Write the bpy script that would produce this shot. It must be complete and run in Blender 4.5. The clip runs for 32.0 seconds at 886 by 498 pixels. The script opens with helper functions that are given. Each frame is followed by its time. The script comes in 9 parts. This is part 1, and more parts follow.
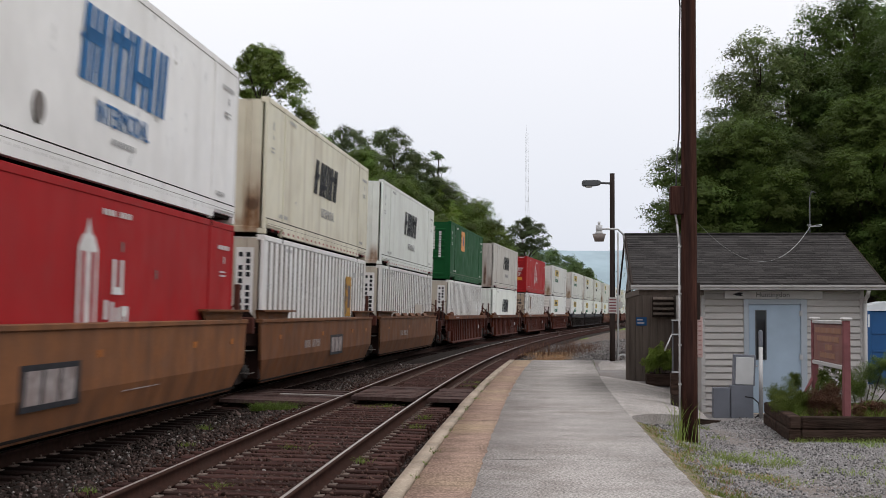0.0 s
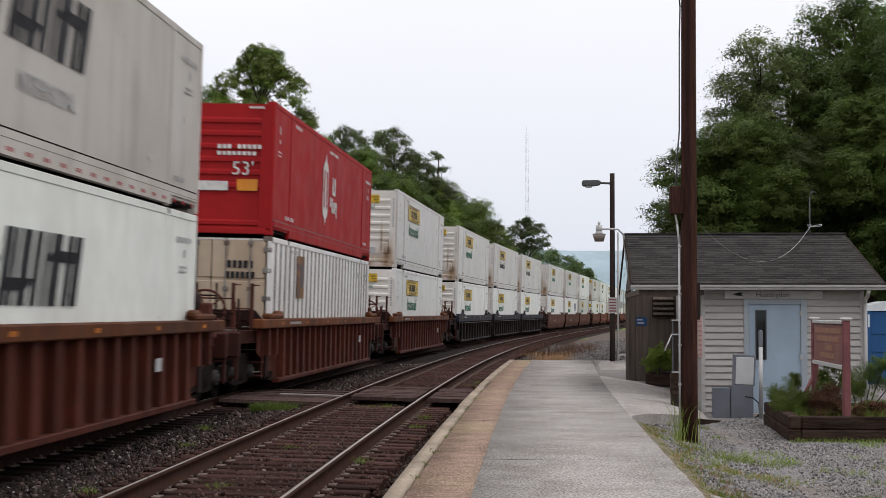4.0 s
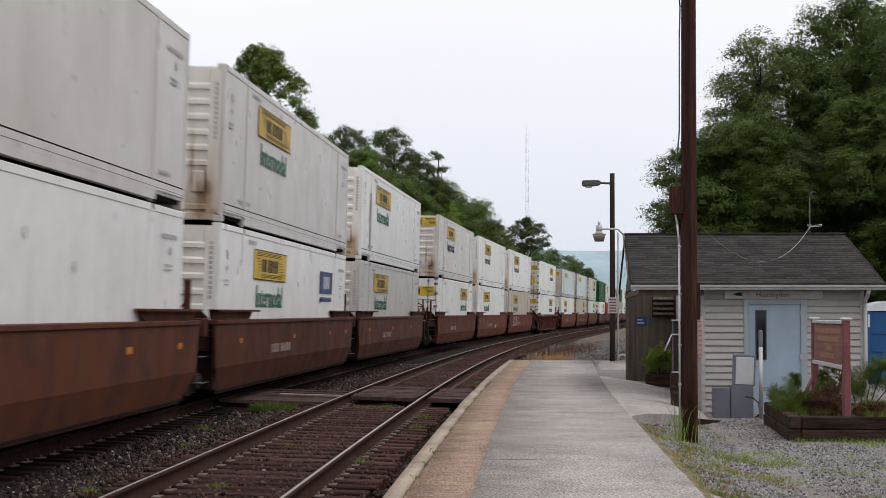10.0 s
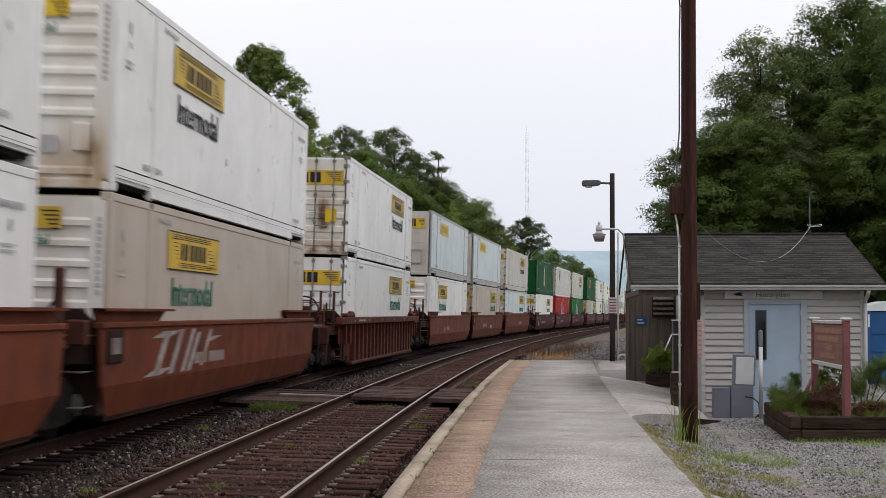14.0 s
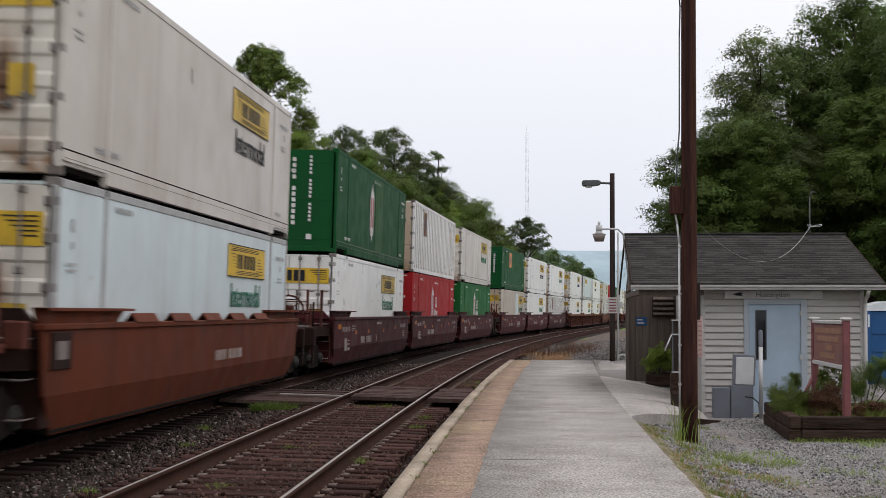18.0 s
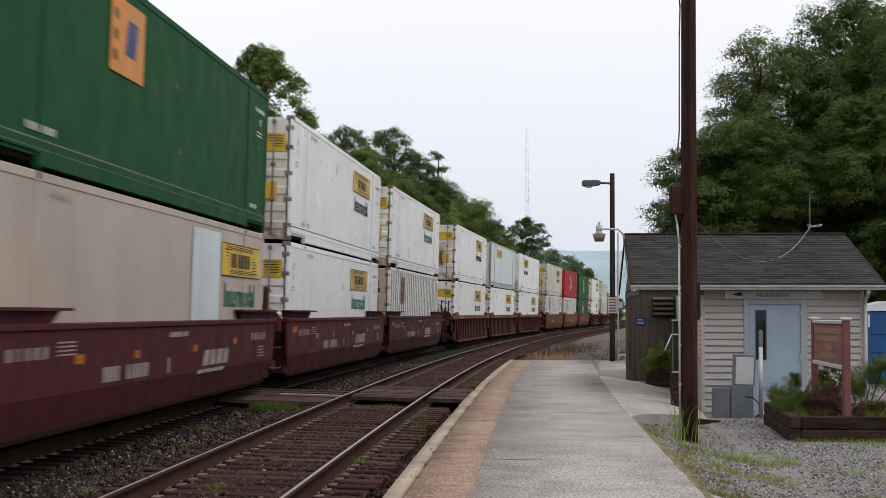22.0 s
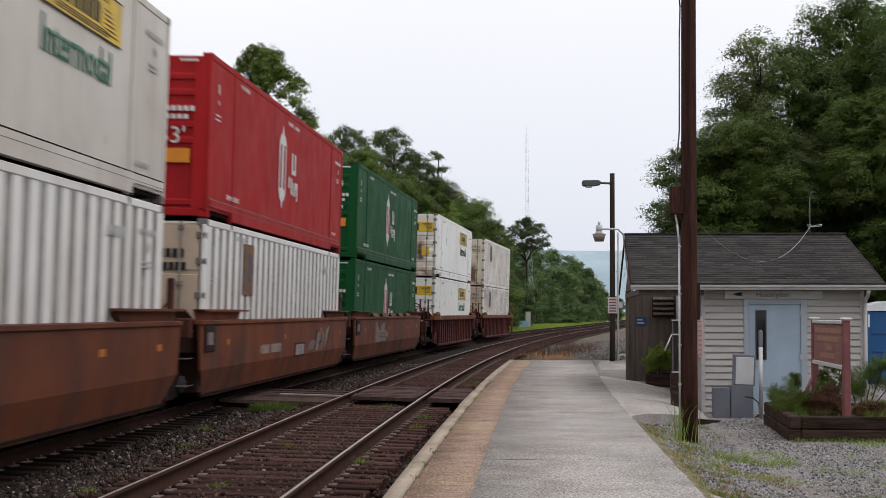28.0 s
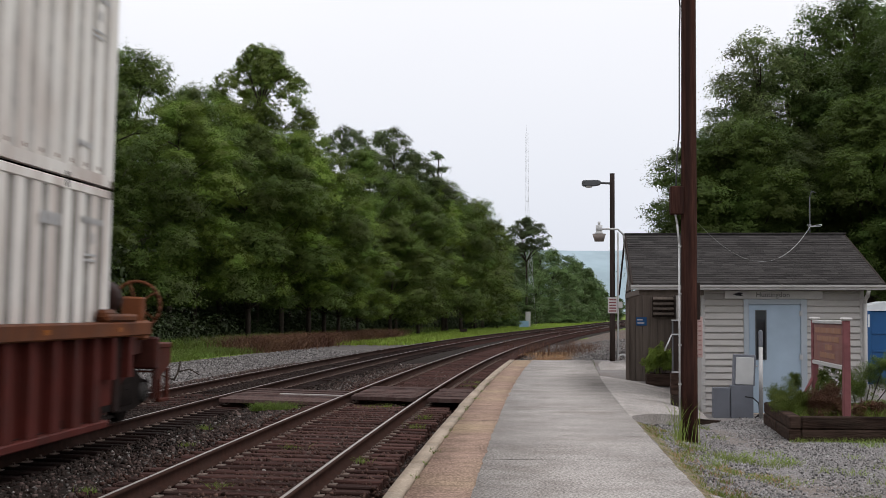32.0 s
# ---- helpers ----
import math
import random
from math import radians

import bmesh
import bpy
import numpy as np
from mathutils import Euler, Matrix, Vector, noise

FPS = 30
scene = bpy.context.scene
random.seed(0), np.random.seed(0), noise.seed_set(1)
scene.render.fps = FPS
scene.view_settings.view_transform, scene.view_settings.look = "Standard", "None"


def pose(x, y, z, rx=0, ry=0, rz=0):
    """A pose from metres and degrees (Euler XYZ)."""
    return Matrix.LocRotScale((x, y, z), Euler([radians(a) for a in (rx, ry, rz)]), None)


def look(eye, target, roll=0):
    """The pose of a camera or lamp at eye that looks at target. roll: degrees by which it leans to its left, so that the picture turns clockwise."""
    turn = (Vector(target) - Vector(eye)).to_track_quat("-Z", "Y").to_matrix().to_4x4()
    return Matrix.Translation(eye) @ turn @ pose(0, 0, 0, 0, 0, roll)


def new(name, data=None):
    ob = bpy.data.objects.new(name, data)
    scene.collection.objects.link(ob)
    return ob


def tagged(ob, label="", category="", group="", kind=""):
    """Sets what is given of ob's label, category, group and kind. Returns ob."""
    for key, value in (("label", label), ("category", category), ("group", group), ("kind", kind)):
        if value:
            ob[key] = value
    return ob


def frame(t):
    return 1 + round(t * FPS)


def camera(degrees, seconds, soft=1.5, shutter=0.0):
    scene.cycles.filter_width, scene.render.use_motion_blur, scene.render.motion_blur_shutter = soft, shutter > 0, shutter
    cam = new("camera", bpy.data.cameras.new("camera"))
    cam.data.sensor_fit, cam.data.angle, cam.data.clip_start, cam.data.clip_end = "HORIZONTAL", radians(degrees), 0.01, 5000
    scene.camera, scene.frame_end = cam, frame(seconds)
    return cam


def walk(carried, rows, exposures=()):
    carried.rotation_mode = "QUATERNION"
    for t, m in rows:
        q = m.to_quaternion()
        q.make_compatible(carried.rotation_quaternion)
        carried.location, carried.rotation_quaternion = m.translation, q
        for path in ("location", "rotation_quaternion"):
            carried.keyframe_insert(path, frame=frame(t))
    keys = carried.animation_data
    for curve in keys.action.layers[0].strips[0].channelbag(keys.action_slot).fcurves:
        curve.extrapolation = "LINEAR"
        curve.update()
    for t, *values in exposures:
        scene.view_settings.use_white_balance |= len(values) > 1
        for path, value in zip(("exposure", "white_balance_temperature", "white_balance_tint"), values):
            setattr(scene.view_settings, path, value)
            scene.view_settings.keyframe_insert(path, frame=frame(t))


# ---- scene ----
# camera: stands on the platform, eye 1.65 m above the rail, tilted up 2.4 degrees
cam = camera(32.83, 32.0, soft=0.85, shutter=0.35)
EYE = pose(0, 0, 1.651, 92.424, 0, 0) @ pose(0, 0, 0, 0, 0, 0.139)
walk(cam, [(0.0, EYE), (32.0, EYE)], exposures=[(0.0, 0.0, 6500, 12), (32.0, 0.0, 6500, 12)])

# overcast daylight: a veiled sky that is brightest overhead, and a very soft weak sun
SUN_ELEV, SUN_AZ = radians(58), radians(115)
world = bpy.data.worlds.new("overcast_sky")
scene.world = world
world.use_nodes = True
wn, wl = world.node_tree.nodes, world.node_tree.links
wn.clear()
w_out = wn.new("ShaderNodeOutputWorld")
w_bg = wn.new("ShaderNodeBackground")
w_sky = wn.new("ShaderNodeTexSky")
w_sky.sky_type = "NISHITA"
w_sky.sun_disc = False
w_sky.sun_elevation, w_sky.sun_rotation = SUN_ELEV, SUN_AZ
w_sky.dust_density = 4.0
w_co = wn.new("ShaderNodeTexCoord")
w_sep = wn.new("ShaderNodeSeparateXYZ")
w_ramp = wn.new("ShaderNodeValToRGB")
w_ramp.color_ramp.elements[0].position, w_ramp.color_ramp.elements[0].color = 0.0, (6.9, 7.4, 8.25, 1)
w_ramp.color_ramp.elements[1].position, w_ramp.color_ramp.elements[1].color = 1.0, (15.0, 15.0, 15.25, 1)
e = w_ramp.color_ramp.elements.new(0.06)
e.color = (7.7, 8.1, 8.8, 1)
e = w_ramp.color_ramp.elements.new(0.2)
e.color = (9.3, 9.45, 9.78, 1)
w_noise = wn.new("ShaderNodeTexNoise")
w_noise.inputs["Scale"].default_value, w_noise.inputs["Detail"].default_value = 2.2, 4.0
w_nr = wn.new("ShaderNodeMapRange")
w_nr.inputs["To Min"].default_value, w_nr.inputs["To Max"].default_value = 0.93, 1.07
w_mul = wn.new("ShaderNodeMix")
w_mul.data_type, w_mul.blend_type = "RGBA", "MULTIPLY"
w_mul.inputs["Factor"].default_value = 1.0
w_mix = wn.new("ShaderNodeMix")
w_mix.data_type = "RGBA"
w_mix.inputs["Factor"].default_value = 0.92
wl.new(w_co.outputs["Generated"], w_sep.inputs[0])
wl.new(w_co.outputs["Generated"], w_noise.inputs["Vector"])
wl.new(w_sep.outputs["Z"], w_ramp.inputs[0])
wl.new(w_noise.outputs["Fac"], w_nr.inputs["Value"])
wl.new(w_ramp.outputs[0], w_mul.inputs["A"])
wl.new(w_nr.outputs[0], w_mul.inputs["B"])
wl.new(w_sky.outputs[0], w_mix.inputs["A"])
wl.new(w_mul.outputs["Result"], w_mix.inputs["B"])
wl.new(w_mix.outputs["Result"], w_bg.inputs["Color"])
w_bg.inputs["Strength"].default_value = 0.11
wl.new(w_bg.outputs[0], w_out.inputs[0])

sun = new("sun", bpy.data.lights.new("sun", "SUN"))
sun.data.energy, sun.data.angle, sun.data.color = 0.32, radians(25), (1.0, 0.97, 0.92)
sun.matrix_world = look((0, 0, 60), (60 * math.cos(SUN_ELEV) * -math.sin(SUN_AZ), 60 * math.cos(SUN_ELEV) * -math.cos(SUN_AZ), 60 - 60 * math.sin(SUN_ELEV)))


# ---------------------------------------------------------------- materials
def mat(name, base, rough=0.7, var=0.15, scale=6.0, metal=0.0, bump=0.0, bscale=60.0, dirt=None, dirt_amt=0.35, dirt_scale=1.2,
        rand=0.0, streak=None, streak_amt=0.0, speck=0.0, dash=0.0, streak_lo=0.5, coords="Object", island=False, aniso=(1, 1, 1)):
    """A surface with fine grain, large stains, drips down its height and bump, all at real size."""
    m = bpy.data.materials.new(name)
    m.use_nodes = True
    nt = m.node_tree
    n, l = nt.nodes, nt.links
    bs = n["Principled BSDF"]
    bs.inputs["Roughness"].default_value = rough
    bs.inputs["Metallic"].default_value = metal
    bs.inputs["Specular IOR Level"].default_value = 0.5 if rough < 0.35 else 0.3 if rough < 0.6 else 0.1 if rough < 0.9 else 0.04
    co = n.new("ShaderNodeTexCoord")
    info = n.new("ShaderNodeObjectInfo")
    vec = n.new("ShaderNodeVectorMath")
    vec.operation = "MULTIPLY_ADD"
    vec.inputs[1].default_value = aniso
    shift = n.new("ShaderNodeVectorMath")
    shift.operation = "SCALE"
    shift.inputs[0].default_value = (37.0, 61.0, 23.0)
    l.new(info.outputs["Random"], shift.inputs["Scale"])
    l.new(co.outputs[coords], vec.inputs[0])
    l.new(shift.outputs[0], vec.inputs[2])
    P = vec.outputs[0]

    def noise_tex(sc, detail=5.0):
        t = n.new("ShaderNodeTexNoise")
        t.inputs["Scale"].default_value = sc
        t.inputs["Detail"].default_value = detail
        l.new(P, t.inputs["Vector"])
        return t.outputs["Fac"]

    def maprange(src, a, b, lo, hi):
        r = n.new("ShaderNodeMapRange")
        for key, v in zip(("From Min", "From Max", "To Min", "To Max"), (a, b, lo, hi)):
            r.inputs[key].default_value = v
        l.new(src, r.inputs["Value"])
        return r.outputs[0]

    def mix(kind, fac, a, b):
        x = n.new("ShaderNodeMix")
        x.data_type, x.blend_type = "RGBA", kind
        for key, v in (("Factor", fac), ("A", a), ("B", b)):
            if hasattr(v, "is_output"):
                l.new(v, x.inputs[key])
            elif key == "Factor":
                x.inputs[key].default_value = v
            else:
                x.inputs[key].default_value = (*v, 1)
        return x.outputs["Result"]

    g = maprange(noise_tex(scale), 0.3, 0.7, 1 - var, 1 + var)
    comb = n.new("ShaderNodeCombineColor")
    for key in ("Red", "Green", "Blue"):
        l.new(g, comb.inputs[key])
    col = mix("MULTIPLY", 1.0, base, comb.outputs[0])
    if rand or island:
        if island:
            geo = n.new("ShaderNodeNewGeometry")
            src = geo.outputs["Random Per Island"]
        else:
            src = info.outputs["Random"]
        r = maprange(src, 0, 1, 1 - rand, 1 + rand)
        c2 = n.new("ShaderNodeCombineColor")
        for key in ("Red", "Green", "Blue"):
            l.new(r, c2.inputs[key])
        col = mix("MULTIPLY", 1.0, col, c2.outputs[0])
    if dirt:
        f = maprange(noise_tex(dirt_scale, 8.0), 0.45, 0.75, 0.0, dirt_amt)
        col = mix("MIX", f, col, dirt)
    if speck:
        f = maprange(noise_tex(42.0, 3.0), 0.4, 0.62, 1 - speck, 1 + speck)
        c3 = n.new("ShaderNodeCombineColor")
        for key in ("Red", "Green", "Blue"):
            l.new(f, c3.inputs[key])
        col = mix("MULTIPLY", 1.0, col, c3.outputs[0])
    if dash:
        dv = n.new("ShaderNodeVectorMath")
        dv.operation = "MULTIPLY"
        dv.inputs[1].default_value = (5.5, 9.0, 1.0)
        l.new(co.outputs[coords], dv.inputs[0])
        dn = n.new("ShaderNodeTexNoise")
        dn.inputs["Scale"].default_value, dn.inputs["Detail"].default_value = 1.0, 5.0
        l.new(dv.outputs[0], dn.inputs["Vector"])
        f = maprange(dn.outputs["Fac"], 0.53, 0.66, 1.0, 1 - dash)
        c4 = n.new("ShaderNodeCombineColor")
        for key in ("Red", "Green", "Blue"):
            l.new(f, c4.inputs[key])
        col = mix("MULTIPLY", 1.0, col, c4.outputs[0])
    if streak:
        t = n.new("ShaderNodeTexNoise")
        t.inputs["Scale"].default_value = 1.0
        t.inputs["Detail"].default_value = 6.0
        sv = n.new("ShaderNodeVectorMath")
        sv.operation = "MULTIPLY"
        sv.inputs[1].default_value = (1.7, 1.7, 0.16)
        l.new(P, sv.inputs[0])
        l.new(sv.outputs[0], t.inputs["Vector"])
        f = maprange(t.outputs["Fac"], streak_lo, streak_lo + 0.26, 0.0, streak_amt)
        col = mix("MIX", f, col, streak)
    l.new(col, bs.inputs["Base Color"])
    rr = maprange(noise_tex(scale * 0.5), 0.3, 0.7, max(rough - 0.1, 0.02), min(rough + 0.1, 1))
    l.new(rr, bs.inputs["Roughness"])
    if bump:
        b = n.new("ShaderNodeBump")
        b.inputs["Strength"].default_value = 0.6
        b.inputs["Distance"].default_value = bump
        l.new(noise_tex(bscale, 6.0), b.inputs["Height"])
        l.new(b.outputs[0], bs.inputs["Normal"])
    return m


# ---------------------------------------------------------------- mesh helpers
def box(bm, x0, x1, y0, y1, z0, z1):
    v = [bm.verts.new(c) for c in ((x0, y0, z0), (x1, y0, z0), (x1, y1, z0), (x0, y1, z0), (x0, y0, z1), (x1, y0, z1), (x1, y1, z1), (x0, y1, z1))]
    for f in ((3, 2, 1, 0), (4, 5, 6, 7), (0, 1, 5, 4), (1, 2, 6, 5), (2, 3, 7, 6), (3, 0, 4, 7)):
        bm.faces.new([v[i] for i in f])
    return v


def bevel_box(bm, x0, x1, y0, y1, z0, z1, b=0.01, seg=1):
    t = bmesh.new()
    box(t, x0, x1, y0, y1, z0, z1)
    bmesh.ops.bevel(t, geom=t.edges[:], offset=b, segments=seg, profile=0.7, affect="EDGES")
    me = bpy.data.meshes.new("tmp")
    t.to_mesh(me)
    t.free()
    bm.from_mesh(me)
    bpy.data.meshes.remove(me)


def prism(bm, pts, axis, a, b):
    """A closed outline of two-dimensional points, drawn out along an axis from a to b."""
    def at(p, q):
        return {"x": (q, p[0], p[1]), "y": (p[0], q, p[1]), "z": (p[0], p[1], q)}[axis]
    va = [bm.verts.new(at(p, a)) for p in pts]
    vb = [bm.verts.new(at(p, b)) for p in pts]
    k = len(pts)
    bm.faces.new(va[::-1])
    bm.faces.new(vb)
    for i in range(k):
        bm.faces.new((va[i], va[(i + 1) % k], vb[(i + 1) % k], vb[i]))
    bmesh.ops.recalc_face_normals(bm, faces=bm.faces[:])


def tube(bm, p, q, r0, r1=None, sides=10):
    p, q = Vector(p), Vector(q)
    r1 = r0 if r1 is None else r1
    m = (q - p).to_track_quat("Z", "Y").to_matrix()
    rings = []
    for c, r in ((p, r0), (q, r1)):
        rings.append([bm.verts.new(c + m @ Vector((r * math.cos(a), r * math.sin(a), 0))) for a in [2 * math.pi * i / sides for i in range(sides)]])
    for i in range(sides):
        f = bm.faces.new((rings[0][i], rings[0][(i + 1) % sides], rings[1][(i + 1) % sides], rings[1][i]))
        f.smooth = True
    bm.faces.new(rings[0][::-1])
    bm.faces.new(rings[1])


def loft(bm, pts, radii, sides=16):
    """One tapered round shaft through points."""
    rings = []
    for p, r in zip(pts, radii):
        rings.append([bm.verts.new((p[0] + r * math.cos(2 * math.pi * i / sides), p[1] + r * math.sin(2 * math.pi * i / sides), p[2])) for i in range(sides)])
    for ra, rb in zip(rings[:-1], rings[1:]):
        for i in range(sides):
            bm.faces.new((ra[i], ra[(i + 1) % sides], rb[(i + 1) % sides], rb[i])).smooth = True
    bm.faces.new(rings[0][::-1])
    bm.faces.new(rings[-1])


def pipe(bm, pts, r, sides=8):
    for a, b in zip(pts[:-1], pts[1:]):
        tube(bm, a, b, r, r, sides)


def mesh_of(bm, name, material):
    me = bpy.data.meshes.new(name)
    bm.to_mesh(me)
    bm.free()
    me.materials.append(material)
    return me


def part(name, bm, material, parent=None, label="", m=None):
    """Links a bmesh, or a mesh that other pieces share, as one mesh object under a thing or a part."""
    me = bm if isinstance(bm, bpy.types.Mesh) else mesh_of(bm, name, material)
    ob = new(name, me)
    if parent is not None:
        ob.parent = parent
    if m is not None:
        ob.matrix_basis = m
    if label:
        tagged(ob, label)
    return ob


def boxpart(name, dims, material, parent=None, label="", b=0.0, m=None):
    bm = bmesh.new()
    if b:
        bevel_box(bm, *dims, b=b)
    else:
        box(bm, *dims)
    return part(name, bm, material, parent, label, m)


def thing(name, label, category, m=None, group="", kind=""):
    ob = new(name)
    ob.empty_display_size = 0.2
    if m is not None:
        ob.matrix_basis = m
    return tagged(ob, label, category, group, kind)


def fast_mesh(name, verts, faces, material, smooth=False):
    """A mesh from arrays; all its faces have the same number of corners."""
    verts = np.asarray(verts, dtype=np.float32)
    faces = np.asarray(faces, dtype=np.int32)
    me = bpy.data.meshes.new(name)
    k = faces.shape[1]
    me.vertices.add(len(verts))
    me.vertices.foreach_set("co", verts.ravel())
    me.loops.add(faces.size)
    me.loops.foreach_set("vertex_index", faces.ravel())
    me.polygons.add(len(faces))
    me.polygons.foreach_set("loop_start", np.arange(0, faces.size, k, dtype=np.int32))
    me.polygons.foreach_set("loop_total", np.full(len(faces), k, dtype=np.int32))
    if smooth:
        me.polygons.foreach_set("use_smooth", np.ones(len(faces), dtype=bool))
    me.update(calc_edges=True)
    me.materials.append(material)
    return me


def text_mesh(word, size, material, depth=0.004):
    cu = bpy.data.curves.new("word", "FONT")
    cu.body, cu.size, cu.extrude = word, size, depth
    cu.align_x, cu.align_y = "CENTER", "CENTER"
    cu.resolution_u = 2
    ob = new("word", cu)
    bpy.context.view_layer.update()
    me = bpy.data.meshes.new_from_object(ob.evaluated_get(bpy.context.evaluated_depsgraph_get()))
    bpy.data.objects.remove(ob)
    bpy.data.curves.remove(cu)
    me.materials.clear()
    me.materials.append(material)
    return me


# ---------------------------------------------------------------- the line of the railway
# curvature along the far track, from the camera's level onward; it runs straight behind and beyond
KNOT_S = (-10.0, 40.0, 100.0, 180.0, 230.0, 700.0)
KNOT_K = (0.000264, 0.001053, 0.000887, -0.000230, 0.0, 0.0)
CANT = 1.494
STEP = 0.5
LINE_S = np.arange(-800.0, 1200.0, STEP)
_k = np.interp(LINE_S, KNOT_S, KNOT_K)
_k[LINE_S < -10] = 0.0
_h = np.concatenate([[0], np.cumsum((_k[1:] + _k[:-1]) / 2 * STEP)])
_i0 = int(800 / STEP)
LINE_H = _h - _h[_i0] + 0.0514
_m = (LINE_H[1:] + LINE_H[:-1]) / 2
LINE_X = np.concatenate([[0], np.cumsum(np.sin(_m) * STEP)])
LINE_Y = np.concatenate([[0], np.cumsum(np.cos(_m) * STEP)])
LINE_X += -7.018 - LINE_X[_i0]
LINE_Y -= LINE_Y[_i0]
NEAR_OFF = 4.098
EDGE_OFF = 5.80
PLAT_W = 2.75


def on_line(s, off=0.0):
    x, y, h = (float(np.interp(s, LINE_S, a)) for a in (LINE_X, LINE_Y, LINE_H))
    return x + off * math.cos(h), y - off * math.sin(h), h


def offset_of(x, y):
    """How far a place lies to the right of the far track's middle."""
    s = float(np.interp(y, LINE_Y, LINE_S))
    px, py, h = on_line(s)
    return (x - px) * math.cos(h) - (y - py) * math.sin(h)


def smooth(t):
    t = min(max(t, 0.0), 1.0)
    return t * t * (3 - 2 * t)


def ground_z(x, y):
    """The height of the bare ground."""
    o = offset_of(x, y)
    if o > EDGE_OFF + PLAT_W - 0.1:
        q = o - (EDGE_OFF + PLAT_W)
        if y > 51.5:
            return -0.27 + 0.3 * smooth((o - 6.5) / 3.0)
        low = 0.05 - 0.37 * min(1.0, max(q, 0.0) / 1.5) ** 0.6
        rise = smooth((y - 33.0) / 8.0) * (1 - smooth((q - 2.8) / 2.5))
        return low + (0.06 - low) * rise
    if o > 6.2:
        return -0.27 + 0.3 * smooth((o - 6.5) / 3.0) if y > 51.5 else -0.3
    if o > -2.6:
        return -0.33
    return -0.33 - 0.22 * smooth((-2.6 - o) / 1.6)


# ---------------------------------------------------------------- materials of the place
M_grass = mat("meadow", (0.135, 0.195, 0.04), 0.95, 0.35, 0.8, bump=0.05, bscale=9, dirt=(0.13, 0.11, 0.05), dirt_amt=0.5, dirt_scale=0.12)
M_ballast = mat("ballast", (0.024, 0.019, 0.0165), 0.95, 0.5, 26, bump=0.05, bscale=22, dirt=(0.022, 0.014, 0.012), dirt_amt=0.7, dirt_scale=0.7)
M_fill = mat("rust_stained_fines", (0.034, 0.019, 0.016), 0.95, 0.5, 20, bump=0.05, bscale=20, dirt=(0.021, 0.012, 0.01), dirt_amt=0.8, dirt_scale=0.9)
# oily fines, darkened further to stand in for shade under the train
M_oil = mat("oil_shade_dark_fines", (0.026, 0.016, 0.013), 0.95, 0.5, 20, bump=0.05, bscale=20, dirt=(0.014, 0.009, 0.008), dirt_amt=0.8, dirt_scale=0.9)
M_dull = mat("dull_rail_head", (0.25, 0.21, 0.19), 0.42, 0.15, 3, metal=0.8)
M_stone = mat("ballast_stone", (0.07, 0.051, 0.046), 0.9, 0.25, 14, rand=0.75, island=True, dirt=(0.07, 0.045, 0.035), dirt_amt=0.7, dirt_scale=0.8)
M_gravel = mat("grey_gravel", (0.2, 0.188, 0.182), 0.95, 0.45, 22, bump=0.03, bscale=30, dirt=(0.14, 0.095, 0.068), dirt_amt=0.6, dirt_scale=0.6)
M_gravel_stone = mat("gravel_stone", (0.208, 0.2, 0.196), 0.9, 0.2, 20, rand=0.75, island=True)
M_verge = mat("brown_grey_gravel", (0.125, 0.105, 0.095), 0.95, 0.5, 18, bump=0.05, bscale=22, dirt=(0.12, 0.075, 0.05), dirt_amt=0.7, dirt_scale=0.35)
M_road = mat("dirty_road_gravel", (0.12, 0.11, 0.105), 0.95, 0.5, 16, bump=0.05, bscale=22, dirt=(0.075, 0.06, 0.05), dirt_amt=0.7, dirt_scale=0.4)
M_road_stone = mat("mixed_road_stone", (0.16, 0.15, 0.145), 0.95, 0.2, 14, rand=0.7, island=True)
# floor colour carries the shade under the trees
M_floor = mat("shade_dark_forest_floor", (0.026, 0.026, 0.013), 0.97, 0.5, 1.5, dirt=(0.03, 0.045, 0.012), dirt_amt=0.7, dirt_scale=0.3)
M_chip = mat("pale_grey_broken_stone", (0.165, 0.152, 0.143), 0.9, 0.25, 14, rand=0.6, island=True)
M_rust_stone = mat("rust_stained_stone", (0.07, 0.042, 0.034), 0.95, 0.25, 14, rand=0.7, island=True, dirt=(0.05, 0.022, 0.017), dirt_amt=0.7, dirt_scale=1.1)
M_concrete = mat("worn_concrete", (0.342, 0.318, 0.298), 0.92, 0.12, 1.1, bump=0.02, bscale=45, speck=0.42, dash=0.1, dirt=(0.2, 0.175, 0.155), dirt_amt=0.6, dirt_scale=1.6)
M_strip = mat("worn_bare_steel", (0.3, 0.27, 0.26), 0.55, 0.2, 6, dirt=(0.12, 0.08, 0.07), dirt_amt=0.4)
M_base = mat("dark_stained_concrete", (0.085, 0.068, 0.055), 0.95, 0.3, 3, bump=0.02, bscale=20, dirt=(0.04, 0.03, 0.025), dirt_amt=0.7)
M_curb = mat("pale_concrete", (0.37, 0.305, 0.24), 0.92, 0.12, 2, speck=0.15, bump=0.012, bscale=30, dirt=(0.2, 0.165, 0.13), dirt_amt=0.5, dirt_scale=1.6, rand=0.1)
M_paver = mat("faded_red_brown_strip", (0.285, 0.198, 0.155), 0.93, 0.2, 2.5, bump=0.02, bscale=38, speck=0.38, dash=0.28, dirt=(0.36, 0.275, 0.18), dirt_amt=0.95, dirt_scale=0.35)
M_rust = mat("rusty_steel", (0.04, 0.0195, 0.0145), 0.93, 0.3, 8, bump=0.004, bscale=60, dirt=(0.04, 0.024, 0.018), dirt_amt=0.6, dirt_scale=2)
